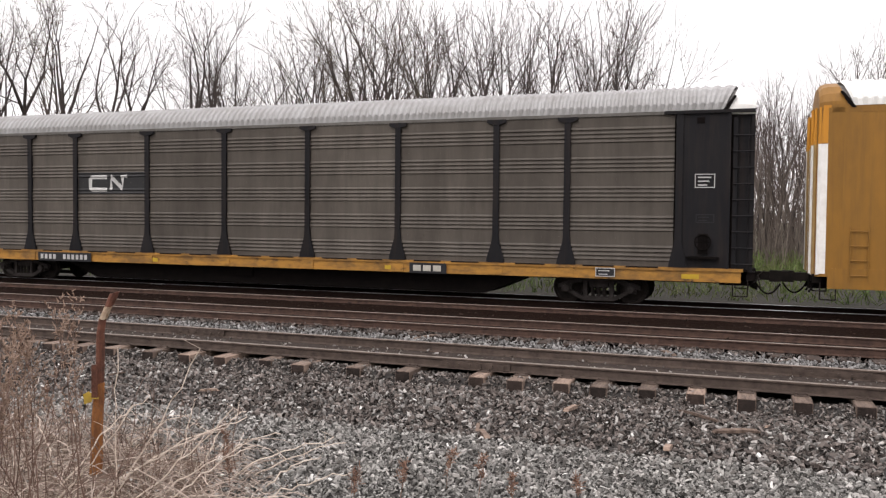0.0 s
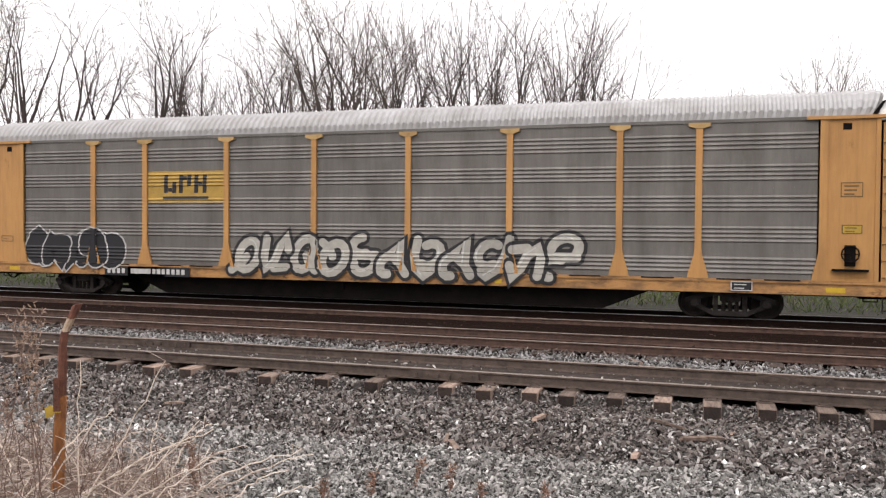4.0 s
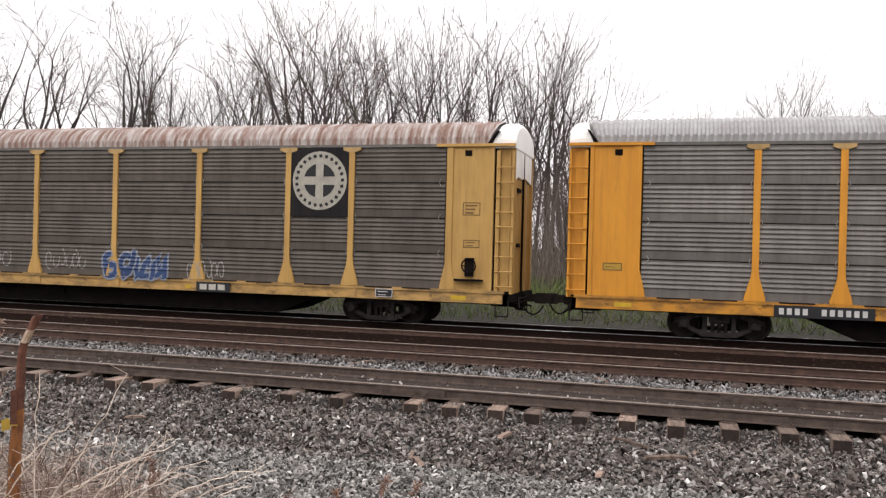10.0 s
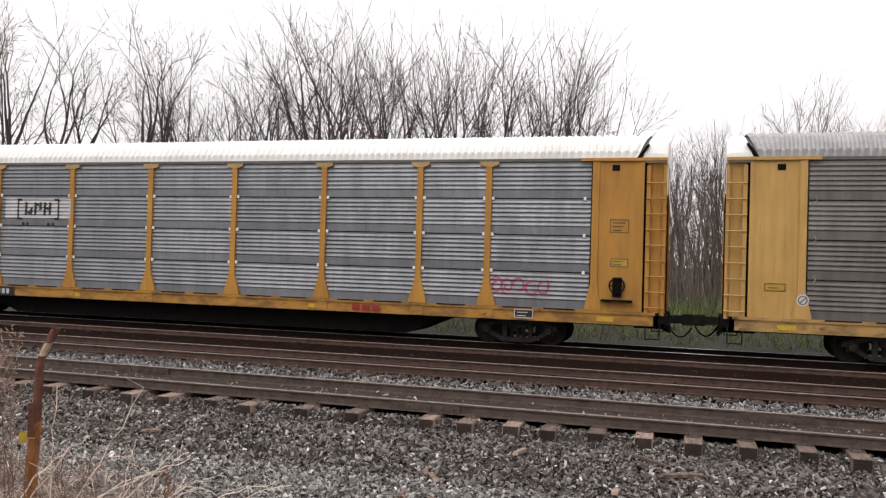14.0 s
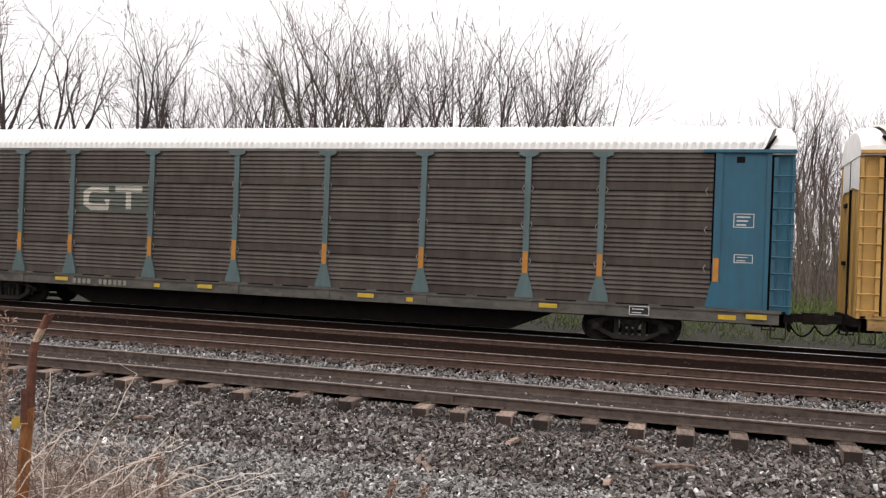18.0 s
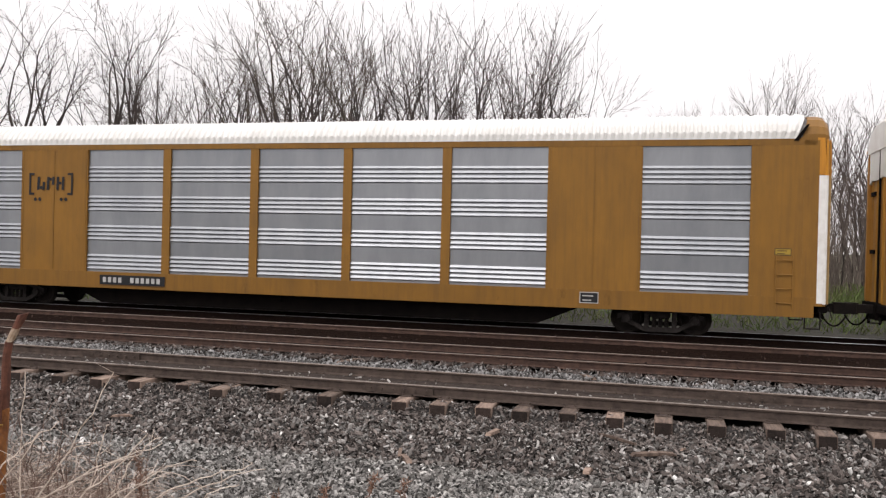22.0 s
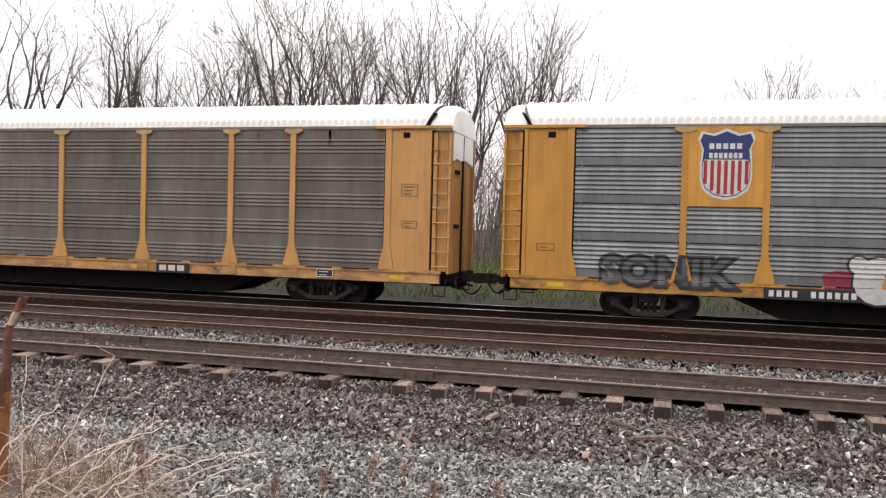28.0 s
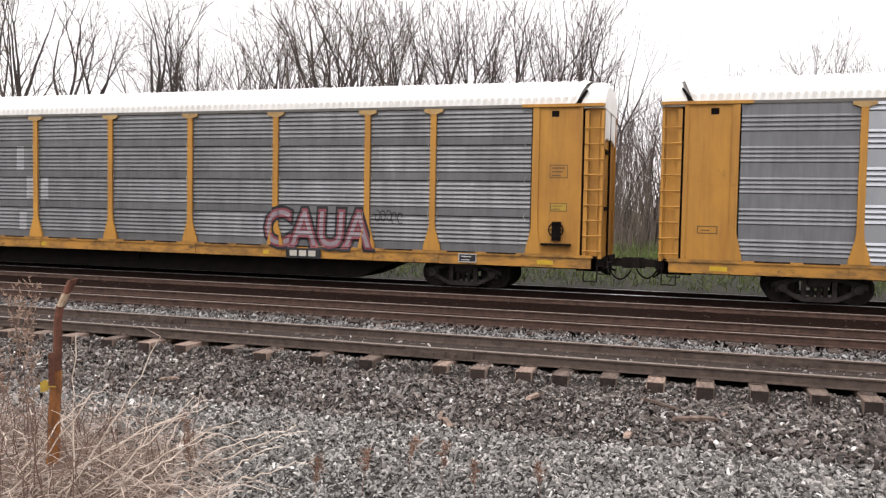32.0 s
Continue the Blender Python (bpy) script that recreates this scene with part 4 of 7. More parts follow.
def bubble_piece(car, seed, x0, x1, z0, z1, count, fill, line, rows, shine=None, accents=(), label=""):
    """A throw-up or piece whose letters cannot be read: outlined bulging forms with inner lines."""
    rnd = random.Random(seed)
    w = (x1 - x0) / count
    forms = []
    for i in range(count):
        cx = x0 + (i + 0.5) * w + rnd.uniform(-0.08, 0.08) * w
        rz = (z1 - z0) * 0.5 * rnd.uniform(0.82, 1.0)
        cz = z0 + rz
        forms.append((cx, cz, w * rnd.uniform(0.56, 0.68), rz, rnd.uniform(-0.15, 0.2)))
    seeds = [rnd.random() for _ in forms]
    rgh, n = 0.12, 16

    def draw_forms(grow):
        def draw(bm):
            for (cx, cz, rx, rz, ln), sd in zip(forms, seeds):
                polygon(bm, blob(random.Random(sd), cx, cz, rx + grow, rz + grow, n, rgh, ln))
        return draw

    root = daub(car, "graffiti", draw_forms(0.035), line, rows, 0.004, label or "graffiti piece in spray paint")
    layers = []
    for i, ((cx, cz, rx, rz, ln), sd) in enumerate(zip(forms, seeds)):
        layers.append((cx, cz, rx, rz, ln, sd))
    for i, (cx, cz, rx, rz, ln, sd) in enumerate(layers):
        inset = 0.07 if i % 2 else 0.03
        tone = fill if i % 3 else tuple(c * 0.86 for c in fill)
        daub(root, "graffiti_letter", lambda bm: polygon(bm, blob(random.Random(sd), cx, cz, rx - inset, rz - inset, n, rgh, ln)), tone, rows, 0.014 if i % 2 else 0.009)

    def inner(bm):
        for cx, cz, rx, rz, ln, sd in layers:
            r2 = random.Random(sd + 1)
            stroke(bm, swirl(r2, cx, cz, rx * 0.85, rz * 0.75, r2.uniform(0.2, 0.42)), 0.045)
            stroke(bm, [(cx - rx * 0.8, cz - rz * r2.uniform(-0.6, 0.8)), (cx + rx * r2.uniform(-0.2, 0.3), cz + rz * r2.uniform(-0.3, 0.3)), (cx + rx * 0.8, cz - rz * r2.uniform(-0.7, 0.7))], 0.045)
    daub(root, "graffiti_line", inner, line, rows, 0.019)
    if shine:
        def gleam(bm):
            for cx, cz, rx, rz, ln, sd in layers:
                r2 = random.Random(sd + 2)
                for _ in range(3):
                    a = r2.uniform(0, math.tau)
                    stroke(bm, [(cx + rx * 0.7 * math.cos(a + u * 0.9), cz + rz * 0.7 * math.sin(a + u * 0.9)) for u in (0, 0.3, 0.6, 1)], 0.04)
        daub(root, "graffiti_shine", gleam, shine, rows, 0.024)
    for col in accents:
        for _ in range(3):
            cx, cz = rnd.uniform(x0, x1), z0 + (z1 - z0) * rnd.uniform(0.25, 0.65)
            daub(root, "graffiti_accent", lambda bm: polygon(bm, blob(rnd, cx, cz, 0.22, 0.16, 10, 0.25)), col, rows, 0.022)
    return root


def word_piece(car, text, x, z, size, layers, rows, wide=1.0, lean=0.0, label=""):
    """A word in spray paint, drawn as nested outlines: (colour, fatness) from the back to the front."""
    root = None
    for i, (col, fat) in enumerate(layers):
        ob = daub(root or car, "graffiti" if root is None else "graffiti_fill", lambda bm: letters(bm, text, x, z, size, fat, wide, lean), col, rows, 0.004 + 0.005 * i, label if root is None else "")
        root = root or ob
    return root


def scrawl(car, seed, x0, x1, z0, z1, colour, rows, width=0.035, loops=6, flat=None):
    """A quick tag that cannot be read."""
    rnd = random.Random(seed)
    def draw(bm):
        w = (x1 - x0) / loops
        for i in range(loops):
            stroke(bm, swirl(rnd, x0 + (i + 0.5) * w, (z0 + z1) / 2, w * 0.62, (z1 - z0) / 2, rnd.uniform(0.6, 1.3), 10), width)
    return daub(car, "graffiti_tag", draw, colour, rows, 0.005, "loose spray-paint tag", flat)


def mark_bars(car, x, n, colour=WHITE, plate=SOOT, z=0.86, h=0.16, w=0.115, gap=0.07, rows=4, space=4):
    """Reporting marks: a dark plate on the sill with a row of bars."""
    total = n * (w + gap) + (0.25 if space else 0)
    root = None
    if plate:
        root = daub(car, "marking_plate", lambda bm: rect(bm, x - 0.12, x + total + 0.1, z - 0.15, z + 0.15), plate, rows, 0.004, "dark plate with pale marks", flat=-1.525)
    def bars(first, last, shift):
        def draw(bm):
            for i in range(first, last):
                xx = x + i * (w + gap) + shift
                rect(bm, xx, xx + w, z - h / 2, z + h / 2)
        return draw
    for first, last, shift in ((0, space, 0.0), (space, n, 0.25)) if space else ((0, n, 0.0),):
        daub(root or car, "marking", bars(first, last, shift), colour, rows, 0.009, "", flat=-1.525)


def info_box(car, x, z, w, h, colour=(0.16, 0.10, 0.03), fill=None, flat=-1.493, lines=3):
    """A stencilled box with lines too small to read."""
    root = None
    if fill:
        root = daub(car, "notice", lambda bm: rect(bm, x, x + w, z, z + h), fill, 4, 0.002, "small painted notice", flat=flat)
    def edge(bm):
        t = 0.022
        for a in ((x, x + w, z, z + t), (x, x + w, z + h - t, z + h), (x, x + t, z, z + h), (x + w - t, x + w, z, z + h)):
            rect(bm, *a)
        for i in range(lines):
            zz = z + h * (i + 0.7) / (lines + 0.6)
            rect(bm, x + w * 0.15, x + w * (0.62 + 0.2 * ((i * 7) % 3) / 2), zz - h * 0.05, zz + h * 0.05)
    daub(root or car, "notice_print", edge, colour, 4, 0.006, "", flat=flat)


def brake_wheel(car, x, z=1.75):
    def build(bm):
        for i in range(12):
            a, b = math.tau * i / 12, math.tau * (i + 1) / 12
            tube(bm, (0.2 * math.cos(a), -0.12, 0.2 * math.sin(a)), (0.2 * math.cos(b), -0.12, 0.2 * math.sin(b)), 0.02, 0.02, 5)
        for i in range(4):
            a = math.tau * i / 4
            tube(bm, (0, -0.08, 0), (0.2 * math.cos(a), -0.12, 0.2 * math.sin(a)), 0.015, 0.015, 5)
        box(bm, -0.12, 0.12, -0.09, 0.0, -0.3, 0.22)
        box(bm, -0.4, 0.4, -0.2, 0.0, -0.42, -0.37)
    put("hand_brake", shared("hand_brake|", build, M["dark"]), car, pose(x, -1.49, z), "dark hand brake wheel and step")


def shield(car, x, z, rows, flat=-1.545):
    """A blue, red and white shield on a yellow plate between two posts."""
    plate = put("logo_plate", shared("logo_plate|", lambda bm: box(bm, -0.93, 0.93, -0.012, 0.012, 0, 2.05), M["yellow"]), car, pose(x, -1.51, 3.02), "yellow plate with a striped shield")
    def outline(k, dx=0.0):
        right = [(0.0, -0.86), (0.28, -0.80), (0.52, -0.62), (0.60, -0.35), (0.60, 0.02), (0.56, 0.38), (0.66, 0.62), (0.58, 0.80), (0.30, 0.74), (0.0, 0.86)]
        pts = right + [(-a, b) for a, b in right[-2:0:-1]]
        return [(x + a * k, z + b * k) for a, b in pts]
    f = -1.524
    daub(plate, "shield_edge", lambda bm: polygon(bm, outline(1.06)), WHITE, rows, 0.002, "white rim of the shield", flat=f + 0.0).location = (-x, 1.51, -3.02)
    daub(plate, "shield_field", lambda bm: polygon(bm, outline(0.98)), NAVY, rows, 0.006, "", flat=f).location = (-x, 1.51, -3.02)
    def low(bm):
        polygon(bm, [(px, min(pz, z + 0.12)) for px, pz in outline(0.95)])
    daub(plate, "shield_base", low, WHITE, rows, 0.010, "", flat=f).location = (-x, 1.51, -3.02)
    def stripes(bm):
        for i in range(7):
            c = x - 0.50 + i * 0.167
            d = abs(c - x)
            bot = z - (0.76 if d < 0.2 else 0.68 if d < 0.4 else 0.5)
            rect(bm, c - 0.045, c + 0.045, bot, z + 0.10)
    daub(plate, "shield_stripe", stripes, RED, rows, 0.014, "", flat=f).location = (-x, 1.51, -3.02)
    def bars(bm):
        for k, zz in ((5, z + 0.46), (7, z + 0.22)):
            w = 0.84 / k
            for i in range(k):
                rect(bm, x - 0.42 + i * w, x - 0.42 + (i + 0.72) * w, zz - 0.065, zz + 0.075)
    daub(plate, "shield_bar", bars, WHITE, rows, 0.014, "", flat=f).location = (-x, 1.51, -3.02)


def block_letters(bm, x0, x1, z0, z1, n):
    """A name drawn as plain paired strokes of uneven height."""
    w = (x1 - x0) / n
    h = z1 - z0
    for i in range(n):
        a, b = x0 + (i + 0.06) * w, x0 + (i + 0.86) * w
        t = 0.32 * (b - a)
        polygon(bm, [(a, z0), (a + t, z0), (a + t + 0.04 * h, z1), (a + 0.04 * h, z1)])
        k0, k1 = ((0.0, 0.62), (0.38, 1.0), (0.0, 1.0))[i % 3]
        polygon(bm, [(b - t, z0 + k0 * h), (b, z0 + k0 * h), (b + 0.04 * h, z0 + k1 * h), (b - t + 0.04 * h, z0 + k1 * h)])
        zz = z0 + (0.08, 0.72, 0.42)[i % 3] * h
        rect(bm, a + t + 0.03 * h, b - t + 0.0 * h, zz, zz + 0.2 * h)


def name_band(car, bay, rows, field, text, z0=3.06, z1=4.05, n=3, under=True):
    """A painted band across one bay with a name as blocks."""
    a, b = BAY_X[bay] + 0.1, BAY_X[bay + 1] - 0.1
    root = daub(car, "logo_band", lambda bm: rect(bm, a, b, z0, z1), field, rows, 0.003, "painted name band")
    def marks(bm):
        m = (b - a) * 0.20
        block_letters(bm, a + m, b - m, z0 + 0.30, z1 - 0.12, n)
        if under:
            rect(bm, a + m, b - m, z0 + 0.10, z0 + 0.19)
    daub(root, "logo_mark", marks, text, rows, 0.008)


def bracket_logo(car, x0, x1, z0, z1, rows, flat=None):
    def draw(bm):
        t = 0.07
        for s, e in ((x0, 1), (x1, -1)):
            rect(bm, min(s, s + e * t), max(s, s + e * t), z0, z1)
            rect(bm, min(s, s + e * 0.2), max(s, s + e * 0.2), z0, z0 + t)
            rect(bm, min(s, s + e * 0.2), max(s, s + e * 0.2), z1 - t, z1)
        block_letters(bm, x0 + 0.28, x1 - 0.28, z0 + 0.16, z1 - 0.12, 3)
        for c in (x0 + 0.25, x0 + 0.42, x1 - 0.42, x1 - 0.25):
            polygon(bm, [(c + 0.06 * math.cos(a), z0 - 0.14 + 0.06 * math.sin(a)) for a in np.linspace(0, math.tau, 9)[:-1]])
    daub(car, "logo_mark", draw, SOOT, rows, 0.006, "dark bracketed logo as plain shapes", flat=flat)


def disc(bm, x, z, r, n=28):
    polygon(bm, [(x + r * math.cos(math.tau * i / n), z + r * math.sin(math.tau * i / n)) for i in range(n)])


def glyph(rnd, cx, w, z0, h, lean):
    """Two or three thick strokes that stand together like a letter and spell nothing."""
    def line(pts):
        return [(cx + w * (a + lean * (b - 0.5)), z0 + h * b) for a, b in pts]
    def arc(ca, cb, ra, rb, t0, t1, n=9):
        return [(ca + ra * math.cos(t0 + (t1 - t0) * i / n), cb + rb * math.sin(t0 + (t1 - t0) * i / n)) for i in range(n + 1)]
    j = lambda v: v + rnd.uniform(-0.06, 0.06)
    kind = rnd.randrange(6)
    if kind == 0:
        out = [[(-0.36, 0.02), (-0.34, 0.45), (-0.2, 0.8), (0.05, 0.98), (0.22, j(0.8))], arc(0.08, 0.42, 0.30, 0.30, 2.2, -2.2)]
    elif kind == 1:
        out = [arc(0.0, 0.52, 0.34, 0.44, -0.6, 5.2, 14), [(0.05, 0.48), (0.2, 0.25), (0.46, 0.06)]]
    elif kind == 2:
        out = [[(-0.46, 0.06), (-0.2, 0.35), (j(-0.1), 0.98), (0.16, 0.62)], arc(0.16, 0.3, 0.26, 0.27, 2.6, -1.8)]
    elif kind == 3:
        out = [arc(-0.06, 0.70, 0.34, 0.26, 0.0, 3.6), arc(0.1, 0.24, 0.34, 0.22, 2.0, -1.4), [(-0.4, 0.5), (0.4, 0.5)]]
    elif kind == 4:
        out = [[(-0.42, 0.9), (-0.38, 0.4), (-0.24, 0.1), (0.0, 0.3), (0.1, 0.7), (0.24, 0.95), (0.4, 0.6)], [(0.05, 0.1), (0.44, 0.14)]]
    else:
        out = [[(-0.42, 0.1), (-0.3, 0.9), (-0.04, j(0.35)), (0.1, 0.9), (0.3, 0.55), (0.26, 0.05)], [(-0.4, 0.45), (0.02, 0.12)]]
    if rnd.random() < 0.5:
        out = [[(-a, b) for a, b in p] for p in out]
    if rnd.random() < 0.4:
        out = [[(a, 1 - b) for a, b in p] for p in out]
    return [line(p) for p in out]


def lettering_piece(car, seed, x0, x1, z0, z1, count, fill, line, rows, thick=0.30, edge=0.09, lean=0.15, halo=None, shine=None, low=None, thin=None, label=""):
    """Graffiti whose letters cannot be read: overlapping fat strokes with an outline, and a haze of paint behind."""
    rnd = random.Random(seed)
    w = (x1 - x0) / count
    h = z1 - z0
    glyphs = [glyph(rnd, x0 + (i + 0.5) * w, w * rnd.uniform(1.0, 1.15), z0 + h * rnd.uniform(0.0, 0.06) + thick / 2, h * rnd.uniform(0.84, 1.0) - thick, lean) for i in range(count)]
    def fat(parts, width):
        def draw(bm):
            for p in parts:
                stroke(bm, p, width)
                for x, z in (p[0], p[-1]):
                    disc(bm, x, z, width * 0.495, 10)
        return draw
    root = daub(car, "graffiti", (lambda bm: polygon(bm, [(x0 - 0.15, z0 + 0.05), (x0 + 0.3 * w, z0 - 0.04), (x1 - 0.2 * w, z0 - 0.03), (x1 + 0.18, z0 + 0.1 * h), (x1 + 0.05, z0 + 0.75 * h), (x1 - w, z1 - 0.08), (x0 + w, z1 - 0.04), (x0 - 0.1, z0 + 0.7 * h)])) if halo else fat(glyphs[0], thick + 2 * edge), halo or line, rows, 0.003, label or "graffiti piece of overlapping outlined letter forms")
    for i, parts in enumerate(glyphs):
        up = 0.008 if i % 2 == 0 else 0.019
        daub(root, "graffiti_outline", fat(parts, thick + 2 * edge), line, rows, up)
        daub(root, "graffiti_letter", fat(parts, thick), fill if rnd.random() < 0.7 else tuple(c * 0.85 for c in fill), rows, up + 0.0055)
        if low:
            daub(root, "graffiti_shade", lambda bm: [stroke(bm, [(p[k][0], p[k][1]) for k in (0, 1)], thick * 0.7) for p in parts[:1]], low, rows, up + 0.009)
        if shine:
            daub(root, "graffiti_shine", lambda bm: [stroke(bm, [(a - 0.25 * thick, b + 0.12 * thick) for a, b in p[len(p) // 3: 2 * len(p) // 3 + 1]], 0.04) for p in parts if len(p) > 3], shine, rows, up + 0.010)
    if thin:
        daub(root, "graffiti_line", lambda bm: [stroke(bm, p, 0.045) for parts in glyphs for p in parts], thin, rows, 0.030)
    return root


def flame_piece(car, seed, x0, x1, z0, z1, count, rows, accent, label=""):
    """Graffiti of pointed letters: dark peaks filled with white swooshes that run out into long curled feet."""
    rnd = random.Random(seed)
    w, h = (x1 - x0) / count, z1 - z0
    dark, pale = (0.022, 0.024, 0.045), (0.70, 0.68, 0.68)
    root = None
    for i in range(count):
        cx, top, side, bend = x0 + (i + 0.5) * w, h * rnd.uniform(0.78, 1.0), rnd.uniform(-0.3, 0.3), rnd.uniform(1.15, 1.9)
        up = 0.004 if i % 2 == 0 else 0.017
        def ridge(k, reach=0.72):
            """The line over a peak, drawn in by k towards its middle."""
            pts = []
            for u in np.linspace(-1, 1, 17):
                e = abs(u) ** (bend if u < 0 else 3.0 - bend)
                pts.append((cx + w * (u * (reach - 0.22 * k) + side * (1 - abs(u)) * 0.5), z0 + h * 0.03 + top * (1 - e) * (1 - 0.24 * k) + 0.05 * h * math.sin(3 * u + i)))
            return pts
        outer = daub(root or car, "graffiti" if root is None else "graffiti_outline", lambda bm: polygon(bm, ridge(-0.25)), pale, rows, up, (label or "graffiti of pointed black and white letters") if root is None else "")
        root = root or outer
        daub(root, "graffiti_shadow", lambda bm: polygon(bm, ridge(-0.1)), dark, rows, up + 0.003)
        for n in range(2):
            a, b = rnd.randrange(1, 4), rnd.randrange(12, 16)
            daub(root, "graffiti_letter", lambda bm: stroke(bm, ridge(0.55 + 1.15 * n)[a:b], 0.17 - 0.05 * n), pale, rows, up + 0.006)
        for n in range(3):
            xa, xb, za, zb = cx + w * rnd.uniform(-0.75, -0.1), cx + w * rnd.uniform(0.15, 0.85), z0 + h * rnd.uniform(0.03, 0.3), z0 + h * rnd.uniform(0.03, 0.42)
            lift = rnd.uniform(-0.12, 0.25) * h
            pts = [(xa + (xb - xa) * u, za + (zb - za) * u + lift * math.sin(math.pi * u) + 0.05 * h * math.sin(math.tau * u)) for u in np.linspace(0, 1, 9)]
            daub(root, "graffiti_swoosh", lambda bm: stroke(bm, pts, rnd.uniform(0.06, 0.13)), pale, rows, up + 0.0085)
        daub(root, "graffiti_curl", lambda bm: stroke(bm, swirl(rnd, cx + rnd.uniform(-0.25, 0.3) * w, z0 + 0.3 * h, 0.2 * w, 0.16 * h, 0.8), 0.06), dark, rows, up + 0.0105)
        daub(root, "graffiti_accent", lambda bm: polygon(bm, blob(rnd, cx + rnd.uniform(-0.1, 0.1) * w, z0 + 0.28 * h, 0.12, 0.09, 9, 0.2)), accent, rows, up + 0.0125)
        daub(root, "graffiti_accent", lambda bm: polygon(bm, blob(rnd, cx + w * 0.52, z0 + 0.16 * h, 0.16, 0.10, 9, 0.2)), accent, rows, up + 0.0125)
    return root


YEL = dict(paint="yellow", steel="steel", roof="roof_grey", label="yellow autorack rail car with grey corrugated side panels")


def car_spec(**kw):
    d = dict(YEL)
    d.update(kw)
    return d


SPECS = {
    -1: car_spec(style="smooth", paint="ochre", steel="bright_steel", roof="roof_white", gable="ochre", label="ochre flush-sided autorack rail car with a white end strip"),
    0: car_spec(paint="black", sill="yellow", steel="brown_steel", rows=1, gable="roof_white", label="autorack rail car with black posts and brownish side panels"),
    1: car_spec(steel="pale_steel", roof="roof_white", brackets=False, label="yellow autorack rail car with pale panels and a red stripe"),
    2: car_spec(steel="pale_steel", roof="roof_grey", rows=1, label="yellow autorack rail car with a slogan and red graffiti"),
    3: car_spec(paint="peach", steel="dark_steel", rows=1, label="faded yellow autorack rail car with bulging black graffiti"),
    4: car_spec(steel="dark_steel", rows=1, label="yellow autorack rail car with shield plate and black-on-white graffiti"),
    5: car_spec(steel="brown_steel", gable="roof_rust", paint="orange", label="orange-yellow autorack rail car with a rusty roof end"),
    6: car_spec(style="smooth", paint="ochre", steel="bright_steel", roof="roof_white", gable="ochre", label="ochre flush-sided autorack rail car with red eight-sided signs"),
    7: car_spec(paint="orange", steel="dark_steel", label="orange autorack rail car with white name band and blue-green graffiti"),
    8: car_spec(paint="pale_yellow", steel="brown_steel", roof="roof_fleck", label="pale yellow autorack rail car with a round emblem and flaking roof"),
    9: car_spec(paint="peach", steel="mid_steel", rows=1, label="peach autorack rail car with a shield plate and long pale graffiti"),
    10: car_spec(paint="pale_yellow", steel="dark_steel", label="pale yellow autorack rail car with dark panels and name band"),
    11: car_spec(steel="blue_steel", roof="roof_white", brackets=False, label="yellow autorack rail car with pale ribbed panels and a bracketed logo"),
    12: car_spec(paint="pale_yellow", steel="brown_steel", rows=1, label="pale yellow autorack rail car with scribbled graffiti on brown panels"),
    13: car_spec(paint="pale_yellow", steel="pale_steel", roof="roof_cream", brackets=False, label="mustard autorack rail car with pale panels and a cream roof"),
    14: car_spec(paint="teal_grey", ends="teal", steel="deep_steel", roof="roof_white", sill="weathered", label="autorack rail car with blue-green ends and brown panels"),
    15: car_spec(paint="black", sill="yellow", steel="mid_steel", roof="roof_pale", label="autorack rail car with black posts, a red band and graffiti"),
    16: car_spec(steel="mid_steel", rows=1, label="yellow autorack rail car with a shield plate and low graffiti"),
    17: car_spec(style="smooth", paint="ochre", steel="bright_steel", roof="roof_white", gable="ochre", label="ochre flush-sided autorack rail car with bright door sheets"),
    18: car_spec(steel="steel", rows=1, label="yellow autorack rail car with a shield plate and a slogan"),
    19: car_spec(paint="peach", steel="mid_steel", rows=1, label="peach autorack rail car with a shield plate on dark panels"),
    20: car_spec(paint="mustard", steel="bright_steel", roof="roof_white", rows=1, label="mustard autorack rail car with bright ribbed panels and red graffiti"),
    21: car_spec(steel="steel", roof="roof_white", label="yellow autorack rail car with shield plate and large white graffiti"),
    22: car_spec(paint="peach", steel="mid_steel", roof="roof_white", rows=1, label="peach autorack rail car with rust-streaked brown side panels"),
    23: car_spec(paint="pale_yellow", post="yellow", sill="rusty_paint", steel="mid_steel", roof="roof_rust", label="old autorack rail car with rusty roof and round emblems"),
    24: car_spec(steel="pale_steel", roof="roof_white", rows=1, label="yellow autorack rail car with pale panels and blue graffiti"),
    25: car_spec(steel="steel", roof="roof_white", label="yellow autorack rail car with red and black graffiti"),
}
CARS = {}
